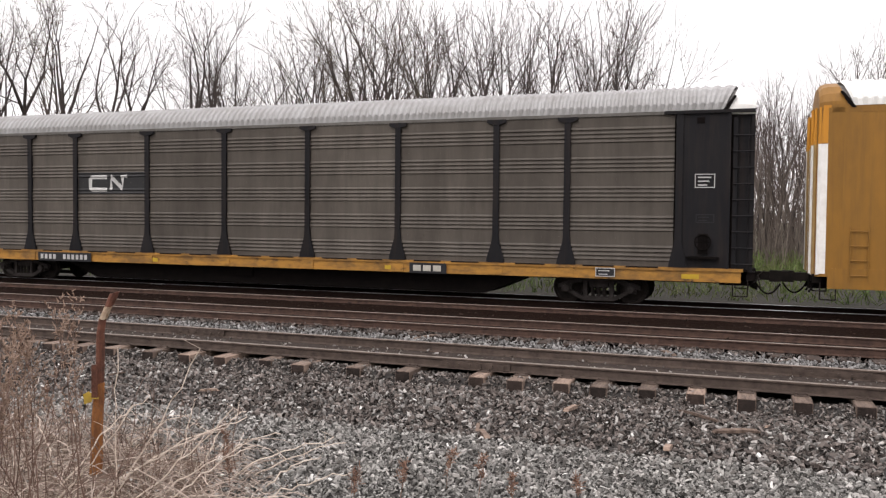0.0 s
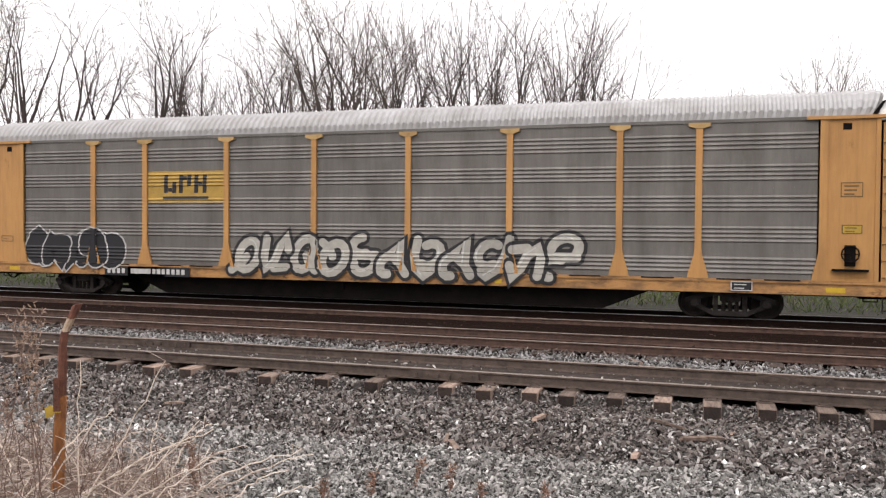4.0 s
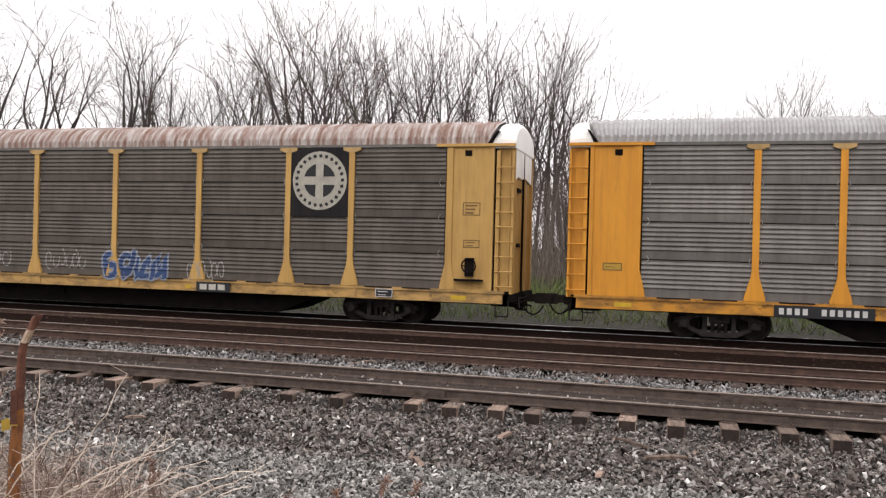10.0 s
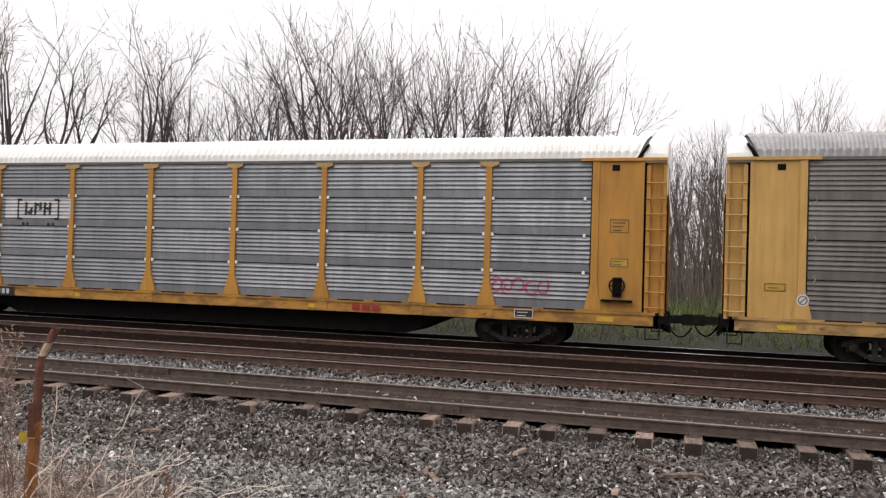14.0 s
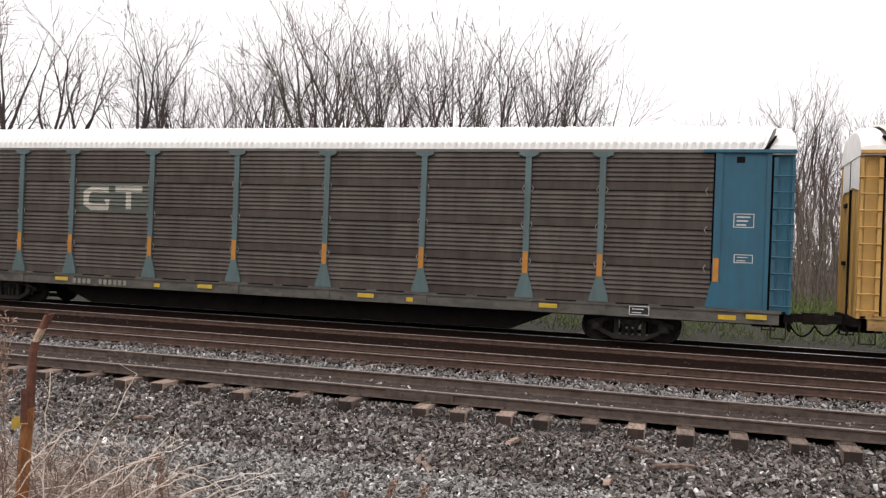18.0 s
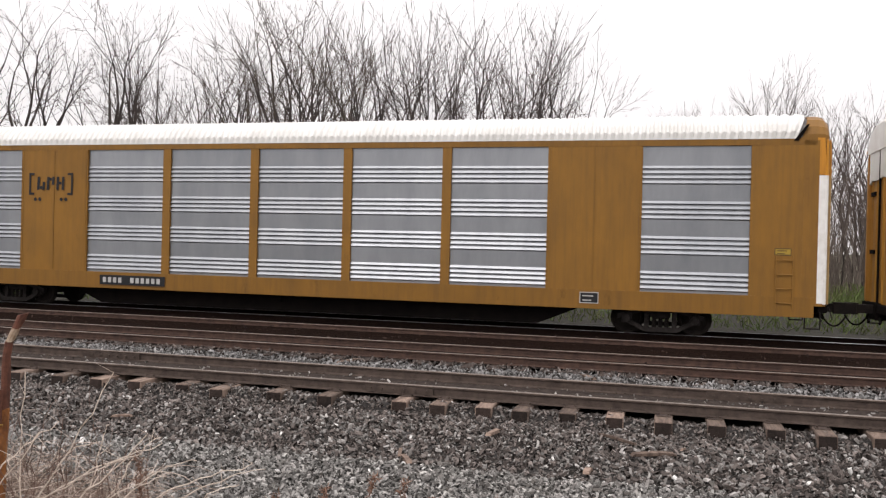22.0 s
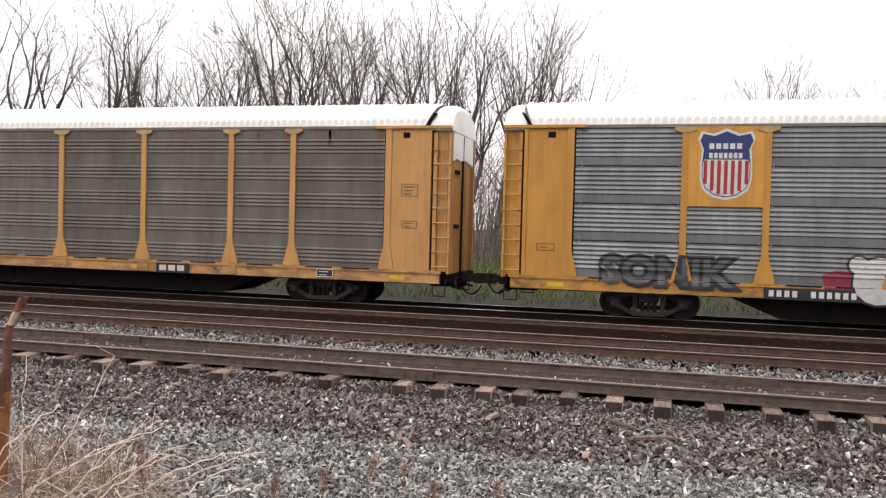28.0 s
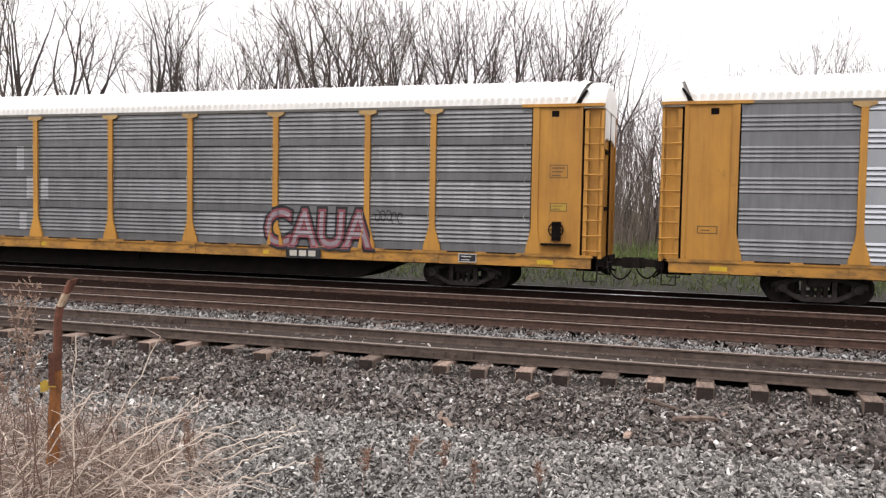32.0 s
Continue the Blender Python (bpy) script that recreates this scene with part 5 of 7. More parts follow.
for k, spec in SPECS.items():
    CARS[k] = smooth_car(spec) if spec.get("style") == "smooth" else post_car(spec)
    r = spec.get("rows", 4)
    c = CARS[k]
    if spec.get("style") == "smooth":
        mark_bars(c, -6.6, 10, z=0.92)
        info_box(c, 9.95 + 3.1, 2.2, 0.4, 0.18, fill=(0.62, 0.40, 0.05), lines=2)
        info_box(c, 8.2, 0.80, 0.5, 0.30, WHITE, SOOT, -1.512, 2)
        continue
    dark_end = spec["paint"] == "black"
    pen = WHITE if dark_end or k == 14 else (0.20, 0.12, 0.04)
    info_box(c, 12.82, 3.15, 0.5, 0.36, pen, lines=3)
    info_box(c, 12.86, 2.25, 0.46, 0.22, pen if not dark_end else SOOT, (0.62, 0.40, 0.05) if k % 2 else None, lines=2)
    info_box(c, -13.3, 1.75, 0.5, 0.2, (0.15, 0.09, 0.03), (0.62, 0.38, 0.05) if k % 3 else None, lines=1)
    info_box(c, 10.3, 0.78, 0.52, 0.24, WHITE, SOOT, -1.525, 2)
    if k in (0, 1, 3, 5, 7, 8, 11, 25):
        brake_wheel(c, 13.05)
    if k not in (13, 14):
        mark_bars(c, {0: -9.0, 1: -8.9, 2: -8.9, 8: -8.1, 10: -8.2, 15: -8.9, 18: -7.1, 4: -7.4, 16: -7.3, 9: -7.9, 19: -8.0, 21: -7.35, 22: -7.1, 24: -7.6, 5: -8.4}.get(k, -8.9), 10, plate=None if k in (4, 18) else SOOT)
    else:
        mark_bars(c, -7.3, 10, (0.03, 0.025, 0.02) if k == 13 else (0.35, 0.32, 0.26), None)
    if k not in (13, 14, 23, 3):
        tx = {1: 6.7, 2: 3.4, 4: 6.3, 8: 4.6, 15: 5.1, 22: 5.1, 18: 4.8, 16: 5.2, 24: 4.9, 20: 4.7, 11: 5.5}.get(k, 5.0)
        mark_bars(c, tx, 3, RED if k == 11 else (0.7, 0.66, 0.58), None if k in (11, 24, 20, 1) else SOOT, w=0.24, gap=0.07, h=0.17, space=0)
    if k in (10, 2, 12, 16, 22, 13):
        rnd = random.Random(k)
        daub(c, "warning_disc", lambda bm: disc(bm, 13.75 if k in (2, 13) else -12.4, 1.55, 0.15), WHITE, r, 0.0, "white warning disc", flat=-1.536)
        daub(c, "warning_ring", lambda bm: (stroke(bm, [((13.75 if k in (2, 13) else -12.4) + 0.1 * math.cos(a), 1.55 + 0.1 * math.sin(a)) for a in np.linspace(0, math.tau, 17)], 0.02), stroke(bm, [((13.75 if k in (2, 13) else -12.4) - 0.07, 1.48), ((13.75 if k in (2, 13) else -12.4) + 0.07, 1.62)], 0.02)), SOOT, r, 0.004, "", flat=-1.536)

c = CARS[0]
daub(c, "logo_band", lambda bm: rect(bm, -7.37, -4.6, 3.02, 3.74), (0.018, 0.018, 0.02), 1, 0.003, "black band")
daub(c, "logo_mark", lambda bm: [stroke(bm, p, 0.13) for p in ([(-6.15, 3.58), (-6.78, 3.58), (-6.86, 3.5), (-6.86, 3.22), (-6.78, 3.16), (-6.15, 3.16)], [(-5.98, 3.16), (-5.98, 3.58), (-5.52, 3.2), (-5.52, 3.6), (-5.32, 3.6)])], WHITE, 1, 0.008, "white looped logo")
c = CARS[1]
daub(c, "logo_stripe", lambda bm: [rect(bm, 4.3 + 0.1 * i, 6.7 - 0.03 * i, 3.62 + 0.06 * i, 3.67 + 0.06 * i) for i in range(4)], (0.55, 0.06, 0.03), 4, 0.005, "faded red stripe")
daub(c, "logo_stripe", lambda bm: polygon(bm, [(4.2, 3.40), (6.7, 3.56), (4.2, 3.50)]), SOOT, 4, 0.005)
c = CARS[2]
daub(c, "slogan", lambda bm: letters(bm, "BUILDING", -6.05, 4.35, 0.40, 0.012, 0.95), SOOT, 1, 0.005, "black slogan lettering")
daub(c, "slogan", lambda bm: letters(bm, "AMERICA", -3.65, 4.35, 0.40, 0.012, 0.95), SOOT, 1, 0.005)
daub(c, "graffiti", lambda bm: polygon(bm, [(-4.4, 0.82), (-1.6, 0.78), (0.1, 0.95), (0.2, 1.5), (-4.5, 1.45)]), (0.12, 0.02, 0.045), 1, 0.003, "maroon haze of spray paint")
lettering_piece(c, 21, -4.5, 0.1, 1.05, 2.25, 5, (0.60, 0.59, 0.60), (0.02, 0.018, 0.022), 1, 0.32, 0.07, 0.22, label="white graffiti letters outlined in black over maroon")
for i in range(5):
    scrawl(c, 50 + i, 7.1 + 0.5 * i, 7.5 + 0.5 * i, 1.3, 1.9, SOOT, 1, 0.03, 2)
scrawl(c, 60, 12.5, 13.3, 2.05, 2.25, SOOT, 1, 0.035, 4, -1.495)
c = CARS[3]
name_band(c, 2, 1, (0.58, 0.36, 0.07), SOOT)
lettering_piece(c, 34, -12.1, -8.4, 0.88, 2.25, 5, SOOT, (0.68, 0.67, 0.65), 1, 0.50, 0.05, 0.05, label="bulging black graffiti letters with a white outline")
lettering_piece(c, 32, -4.2, 6.4, 0.78, 2.2, 11, (0.56, 0.54, 0.48), (0.02, 0.018, 0.02), 1, 0.26, 0.10, 0.25, shine=(0.7, 0.69, 0.66), label="long graffiti piece of bone-white letters outlined in black")
mark_bars(c, -8.0, 10)
c = CARS[4]
shield(c, -8.48, 4.10, 1)
word_piece(c, "GONG", 3.55, 1.12, 1.45, ((WHITE, 0.24), (SOOT, 0.085)), 1, 0.80, label="the word GONG in black on white spray paint")
word_piece(c, "ASHES", 7.15, 1.0, 0.98, ((WHITE, 0.12), (SOOT, 0.085), (WHITE, 0.03), (SOOT, 0.012)), 1, 0.90, label="the word ASHES in outlined spray paint")
scrawl(c, 41, -13.3, -12.5, 3.55, 3.8, WHITE, 1, 0.05, 4, -1.495)
scrawl(c, 42, -13.3, -12.6, 3.15, 3.4, WHITE, 1, 0.05, 4, -1.495)
c = CARS[5]
daub(c, "emblem", lambda bm: (stroke(bm, [(-13.2, 4.05), (-12.5, 4.35)], 0.18), polygon(bm, blob(random.Random(2), -12.85, 4.2, 0.28, 0.2, 12, 0.1))), (0.16, 0.10, 0.10), 4, 0.0, "faded diagonal emblem", flat=-1.495)
scrawl(c, 51, -13.2, -12.5, 2.3, 2.6, SOOT, 4, 0.045, 3, -1.495)
scrawl(c, 52, -6.5, -3.2, 1.3, 1.9, (0.05, 0.045, 0.045), 4, 0.05, 7)
scrawl(c, 53, 12.9, 13.5, 1.5, 2.3, SOOT, 4, 0.05, 3, -1.495)
c = CARS[6]
for x, w in ((-8.66, 0.93), (8.52, 0.93)):
    octo = [(math.cos(math.pi / 8 + math.pi / 4 * i), math.sin(math.pi / 8 + math.pi / 4 * i)) for i in range(8)]
    root = daub(c, "sign", lambda bm: polygon(bm, [(x + a * w, 3.84 + b * w) for a, b in octo]), (0.70, 0.60, 0.55), 4, 0.001, "red eight-sided sign with white bars", flat=-1.5)
    daub(root, "sign_field", lambda bm: polygon(bm, [(x + a * w * 0.93, 3.84 + b * w * 0.93) for a, b in octo]), (0.42, 0.02, 0.035), 4, 0.005, flat=-1.5)
    daub(root, "sign_bar", lambda bm: [(rect(bm, x - 0.46, x - 0.30, 4.18 - 0.31 * i, 4.42 - 0.31 * i), [rect(bm, x - 0.25 + 0.105 * j, x - 0.17 + 0.105 * j, 4.18 - 0.31 * i, 4.32 - 0.31 * i) for j in range((5, 3, 7, 5)[i])]) for i in range(4)], (0.72, 0.66, 0.62), 4, 0.009, flat=-1.5)
scrawl(c, 61, 7.5, 9.5, 1.9, 2.6, (0.55, 0.08, 0.02), 4, 0.05, 4, -1.5)
c = CARS[7]
name_band(c, 4, 4, (0.74, 0.70, 0.64), (0.012, 0.012, 0.012), 2.98, 4.05, 3, False)
daub(c, "emblem", lambda bm: (stroke(bm, [(12.35, 3.9), (13.3, 4.2)], 0.2), polygon(bm, blob(random.Random(2), 12.85, 4.05, 0.3, 0.24, 12, 0.1))), (0.20, 0.11, 0.12), 4, 0.0, "faded diagonal emblem", flat=-1.495)
lettering_piece(c, 72, -4.2, -0.9, 0.85, 2.25, 4, (0.22, 0.36, 0.31), (0.22, 0.36, 0.31), 4, 0.44, 0.06, -0.15, halo=(0.23, 0.37, 0.32), thin=(0.012, 0.014, 0.014), label="pale green graffiti letters with thin black lines")
lettering_piece(c, 75, -0.3, 2.2, 0.75, 2.25, 3, (0.02, 0.03, 0.06), (0.018, 0.024, 0.045), 4, 0.60, 0.06, 0.0, thin=(0.26, 0.30, 0.36), label="dark blue graffiti letters with thin pale lines")
lettering_piece(c, 73, 4.4, 7.6, 0.72, 1.6, 5, (0.10, 0.08, 0.075), (0.40, 0.36, 0.38), 4, 0.16, 0.045, 0.2, label="small dull graffiti letters in pale outline")
c = CARS[8]
plate = put("logo_plate", shared("logo_plate|dark", lambda bm: box(bm, -0.93, 0.93, -0.012, 0.012, 0, 2.02), M["black"]), c, pose(8.48, -1.51, 3.05), "black plate with a round cross emblem")
for nm, dr, cl, lf in (
    ("emblem_ring", lambda bm: disc(bm, 8.48, 4.1, 0.86), BONE, 0.003),
    ("emblem_field", lambda bm: [polygon(bm, [(8.48 + sx * 0.12, 4.1 + sz * 0.12)] + [(8.48 + sx * 0.5 * math.cos(a), 4.1 + sz * 0.5 * math.sin(a)) for a in np.linspace(0.25, 1.32, 7)]) for sx in (-1, 1) for sz in (-1, 1)], SOOT, 0.008),
    ("emblem_mark", lambda bm: [stroke(bm, [(8.48 + 0.68 * math.cos(a), 4.1 + 0.68 * math.sin(a)), (8.48 + 0.77 * math.cos(a + 0.05), 4.1 + 0.77 * math.sin(a + 0.05))], 0.09) for a in np.linspace(0, math.tau, 26)[:-1]], SOOT, 0.008),
):
    daub(plate, nm, dr, cl, 4, lf, flat=-1.524).location = (-8.48, 1.51, -3.05)
lettering_piece(c, 81, 1.1, 3.4, 0.95, 1.9, 4, (0.04, 0.09, 0.24), (0.34, 0.38, 0.46), 4, 0.15, 0.06, 0.2, label="small blue graffiti letters with a pale outline")
for i, (a, b, z) in enumerate(((-4.6, -2.5, 1.5), (-1.1, 0.4, 1.5), (4.1, 5.4, 1.3))):
    scrawl(c, 82 + i, a, b, z - 0.3, z + 0.4, (0.45, 0.44, 0.42), 4, 0.03, 6)
daub(c, "paint_patch", lambda bm: rect(bm, -7.45, -6.7, 1.45, 1.75), (0.5, 0.47, 0.38), 4, 0.004, "pale paint patch")
c = CARS[9]
shield(c, -8.48, 4.10, 1)
bubble_piece(c, 91, -7.4, -1.9, 0.62, 2.08, 5, (0.42, 0.54, 0.53), (0.03, 0.045, 0.04), 1, (0.6, 0.62, 0.6), ((0.45, 0.10, 0.03),), "pale blue-green bulging graffiti letters")
lettering_piece(c, 95, -1.8, 5.9, 0.66, 2.0, 6, (0.40, 0.50, 0.49), (0.025, 0.03, 0.035), 1, 0.52, 0.05, 0.05, halo=(0.30, 0.34, 0.33), shine=(0.58, 0.6, 0.58), thin=(0.10, 0.055, 0.05), label="pale angular graffiti letters with black outlines")
for bx in (-3.5, -0.4, 2.6):
    daub(c, "graffiti_patch", lambda bm: polygon(bm, blob(random.Random(int(bx * 10)), bx, 1.35, 0.32, 0.26, 12, 0.25)), (0.42, 0.11, 0.04), 1, 0.034, "orange-red patch of spray paint")
lettering_piece(c, 92, 9.9, 11.3, 0.62, 1.6, 2, (0.50, 0.58, 0.58), SOOT, 1, 0.3, 0.06)
word_piece(c, "CHAOZ", 7.4, 0.95, 1.55, ((WHITE, 0.12), ((0.03, 0.03, 0.05), 0.03)), 1, 0.85, 0.12, "the word CHAOZ in black and white spray paint")
scrawl(c, 93, -11.6, -9.5, 1.4, 1.9, (0.06, 0.06, 0.06), 1, 0.04, 5)
c = CARS[10]
name_band(c, 2, 4, (0.60, 0.42, 0.12), (0.10, 0.04, 0.05))
c = CARS[11]
daub(c, "logo_field", lambda bm: rect(bm, -7.2, -4.5, 3.3, 3.95), (0.68, 0.68, 0.68), 4, 0.002, "white field")
bracket_logo(c, -6.7, -5.0, 3.25, 3.95, 4)
scrawl(c, 111, 9.6, 11.2, 1.4, 1.9, (0.45, 0.05, 0.12), 4, 0.05, 5)
c = CARS[12]
scrawl(c, 121, -13.2, -12.4, 3.9, 4.4, (0.55, 0.55, 0.12), 1, 0.07, 3, -1.495)
scrawl(c, 122, -13.3, -12.3, 2.7, 3.1, SOOT, 1, 0.05, 5, -1.495)
scrawl(c, 123, -12.0, -10.2, 1.9, 2.3, SOOT, 1, 0.04, 6)
scrawl(c, 124, -9.9, -8.2, 1.0, 2.1, WHITE, 1, 0.05, 3)
lettering_piece(c, 125, 8.5, 12.0, 0.8, 1.7, 5, (0.42, 0.42, 0.42), SOOT, 1, 0.2, 0.05)
c = CARS[13]
daub(c, "logo_field", lambda bm: rect(bm, -7.2, -4.55, 3.08, 3.72), (0.70, 0.70, 0.68), 4, 0.002, "white field with two rows of marks")
daub(c, "logo_mark", lambda bm: (block_letters(bm, -7.05, -4.8, 3.43, 3.66, 8), block_letters(bm, -7.05, -5.5, 3.12, 3.34, 7)), SOOT, 4, 0.007)
scrawl(c, 131, 9.6, 12.2, 1.2, 1.85, (0.50, 0.10, 0.22), 4, 0.06, 6)
c = CARS[14]
daub(c, "logo_field", lambda bm: rect(bm, -7.22, -4.55, 3.08, 4.03), (0.10, 0.11, 0.09), 4, 0.002, "dull green field with a pale mark")
daub(c, "logo_mark", lambda bm: [stroke(bm, p, 0.2) for p in ([(-6.1, 3.82), (-6.75, 3.82), (-6.95, 3.7), (-6.95, 3.35), (-6.75, 3.25), (-6.15, 3.25), (-6.15, 3.5)], [(-5.85, 3.84), (-4.85, 3.84)], [(-5.35, 3.8), (-5.35, 3.2)])], BONE, 4, 0.007)
for p in POST_X + [-12.43, 12.43]:
    daub(c, "reflector", lambda bm: rect(bm, p - 0.07, p + 0.07, 1.75, 2.35), (0.62, 0.25, 0.03), 4, 0.0, "orange reflective strip", flat=-1.54)
for i in range(6):
    daub(c, "reflector", lambda bm: rect(bm, -13.3 + 5.3 * i, -12.8 + 5.3 * i, 0.84, 0.96), (0.70, 0.48, 0.04), 4, 0.0, flat=-1.528)
c = CARS[15]
name_band(c, 2, 4, (0.50, 0.09, 0.10), (0.70, 0.62, 0.60), n=6, under=False)
word_piece(c, "KARK", 5.75, 1.05, 0.98, ((SOOT, 0.12), ((0.50, 0.50, 0.48), 0.05)), 4, 1.0, 0.2, "the word KARK in grey spray paint")
lettering_piece(c, 151, 8.0, 10.9, 0.82, 2.0, 4, (0.15, 0.14, 0.145), (0.42, 0.40, 0.39), 4, 0.36, 0.035, 0.1, thin=(0.44, 0.42, 0.41), label="grey graffiti letters in thin pale outline")
scrawl(c, 152, 11.0, 12.0, 1.2, 1.8, WHITE, 4, 0.03, 5)
scrawl(c, 153, -13.0, -12.5, 3.4, 4.2, (0.45, 0.45, 0.45), 4, 0.04, 2, -1.495)
scrawl(c, 154, 13.0, 13.4, 3.2, 3.5, WHITE, 4, 0.03, 3, -1.495)
c = CARS[16]
shield(c, -8.48, 4.10, 1)
scrawl(c, 161, -12.2, -9.0, 1.5, 2.2, (0.45, 0.45, 0.44), 1, 0.04, 6)
lettering_piece(c, 162, -7.3, -5.0, 0.98, 1.72, 4, (0.20, 0.19, 0.18), (0.55, 0.55, 0.53), 1, 0.22, 0.04)
lettering_piece(c, 163, -1.9, 2.4, 0.78, 1.55, 6, (0.14, 0.22, 0.23), (0.02, 0.02, 0.024), 1, 0.14, 0.06, 0.3, shine=(0.4, 0.5, 0.48))
lettering_piece(c, 164, 4.9, 8.4, 0.72, 1.62, 6, (0.55, 0.52, 0.5), (0.07, 0.07, 0.12), 1, 0.16, 0.06, 0.3, halo=(0.42, 0.16, 0.05), label="white graffiti letters over orange paint")
c = CARS[17]
bracket_logo(c, -9.45, -7.8, 3.55, 4.25, 4, -1.5)
c = CARS[18]
shield(c, -8.48, 4.10, 1)
daub(c, "slogan", lambda bm: letters(bm, "BUILDING", -5.8, 4.30, 0.42, 0.012, 0.95), SOOT, 1, 0.005, "black slogan lettering")
daub(c, "slogan", lambda bm: letters(bm, "AMERICA", -3.3, 4.30, 0.42, 0.012, 0.95), SOOT, 1, 0.005)
c = CARS[19]
shield(c, -8.48, 4.10, 1)
for i in range(3):
    scrawl(c, 191 + i, -4.2 + 5 * i, -1.6 + 5 * i, 0.76, 0.95, (0.12, 0.07, 0.03), 1, 0.03, 7, -1.526)
c = CARS[20]
scrawl(c, 201, -1.7, 1.9, 1.3, 1.7, (0.34, 0.35, 0.36), 1, 0.06, 8)
daub(c, "graffiti_tag", lambda bm: letters(bm, "Haylord", 3.5, 1.35, 0.55, 0.02, 1.05), (0.05, 0.03, 0.06), 1, 0.005, "dark spray-paint tag")
bubble_piece(c, 202, 5.1, 7.2, 0.9, 1.6, 3, (0.45, 0.09, 0.08), (0.16, 0.03, 0.04), 1)
bubble_piece(c, 203, 5.6, 6.3, 1.5, 2.3, 1, (0.45, 0.09, 0.08), (0.16, 0.03, 0.04), 1)
c = CARS[21]
shield(c, -8.48, 4.10, 4)
word_piece(c, "SONIK", -9.9, 0.98, 0.95, ((SOOT, 0.12), ((0.09, 0.095, 0.10), 0.03)), 4, 1.15, 0.0, "the word SONIK in dark spray paint")
daub(c, "graffiti", lambda bm: [polygon(bm, blob(random.Random(5 + int(bx)), bx, 1.15, 0.5, 0.35, 14, 0.2)) for bx in (-5.6, -3.4, -0.6)], (0.25, 0.02, 0.05), 4, 0.003, "dark red haze of spray paint")
lettering_piece(c, 217, -5.3, -0.4, 0.62, 2.05, 5, (0.62, 0.61, 0.60), (0.018, 0.018, 0.02), 4, 0.42, 0.06, 0.05, label="large white graffiti letters outlined in black")
lettering_piece(c, 213, 0.0, 4.7, 0.62, 1.95, 5, (0.60, 0.62, 0.60), (0.018, 0.022, 0.022), 4, 0.36, 0.06, 0.1, low=(0.10, 0.36, 0.33), label="white and turquoise graffiti letters outlined in black")
bubble_piece(c, 213, 4.9, 6.2, 0.8, 1.6, 3, (0.55, 0.54, 0.52), (0.40, 0.40, 0.40), 4)
c = CARS[22]
name_band(c, 2, 1, (0.60, 0.40, 0.14), (0.08, 0.035, 0.03))
rnd = random.Random(220)
for bay in range(9):
    a, b = BAY_X[bay] + 0.15, BAY_X[bay + 1] - 0.15
    for k in range(8):
        p, w, ln = rnd.uniform(a, b), rnd.uniform(0.03, 0.16), rnd.uniform(0.2, 1.0)
        daub(c, "rust_streak", lambda bm: polygon(bm, [(p - w / 2, 5.04), (p + w / 2, 5.04), (p + w * 0.4, 5.04 - ln * 0.6), (p + w * 0.1, 5.04 - ln), (p - w * 0.3, 5.04 - ln * 0.8)]), (0.17, 0.105, 0.08), 1, 0.002 + 0.0012 * (k % 4), "rust streak below the roof")
c = CARS[23]
for bay in range(1, 8):
    mid = (BAY_X[bay] + BAY_X[bay + 1]) / 2
    if 2 <= bay <= 6:
        daub(c, "faded_letter", lambda bm: letters(bm, "NAFTA"[bay - 2], mid, 4.36, 0.82, 0.03, 0.9), (0.055, 0.052, 0.05), 4, 0.004, "faded dark letter")
    daub(c, "faded_letter", lambda bm: letters(bm, "RAILWAY"[bay - 1], mid, 2.42, 0.82, 0.03, 0.9), (0.055, 0.052, 0.05), 4, 0.004, "faded dark letter")
for bay, col, col2 in ((2, (0.55, 0.05, 0.05), (0.62, 0.3, 0.28)), (4, (0.55, 0.05, 0.07), (0.68, 0.5, 0.5)), (5, (0.62, 0.42, 0.06), SOOT), (6, (0.70, 0.17, 0.02), (0.65, 0.40, 0.05))):
    mid = (BAY_X[bay] + BAY_X[bay + 1]) / 2
    em = daub(c, "emblem", lambda bm: disc(bm, mid, 3.72, 0.46, 8 if bay == 4 else 24), col, 4, 0.004, "small painted emblem")
    daub(em, "emblem_mark", lambda bm: [stroke(bm, [(mid - 0.25, 3.55 + 0.17 * i), (mid + 0.22, 3.6 + 0.17 * i)], 0.07) for i in range(3)], col2, 4, 0.009)
mid = (BAY_X[3] + BAY_X[4]) / 2
em = daub(c, "emblem", lambda bm: polygon(bm, [(mid - 0.6, 3.35), (mid + 0.45, 3.35), (mid - 0.45, 4.1)]), (0.02, 0.16, 0.10), 4, 0.004, "red and green emblem")
daub(em, "emblem_field", lambda bm: polygon(bm, [(mid + 0.5, 3.35), (mid + 0.62, 4.1), (mid - 0.4, 4.1)]), (0.50, 0.03, 0.04), 4, 0.004)
daub(em, "emblem_mark", lambda bm: block_letters(bm, mid - 0.4, mid + 0.45, 3.62, 3.84, 3), WHITE, 4, 0.009)
flame_piece(c, 231, -9.5, -7.5, 0.98, 2.35, 1, 4, (0.35, 0.05, 0.04))
flame_piece(c, 236, -7.1, -0.9, 0.95, 2.3, 4, 4, (0.35, 0.05, 0.04))
flame_piece(c, 233, 1.6, 10.8, 0.72, 2.0, 6, 4, (0.35, 0.05, 0.04))
scrawl(c, 234, -11.4, -10.3, 1.5, 2.1, (0.6, 0.58, 0.56), 4, 0.03, 4)
info_box(c, -13.0, 1.95, 0.7, 0.22, (0.4, 0.38, 0.36), SOOT, lines=1)
c = CARS[24]
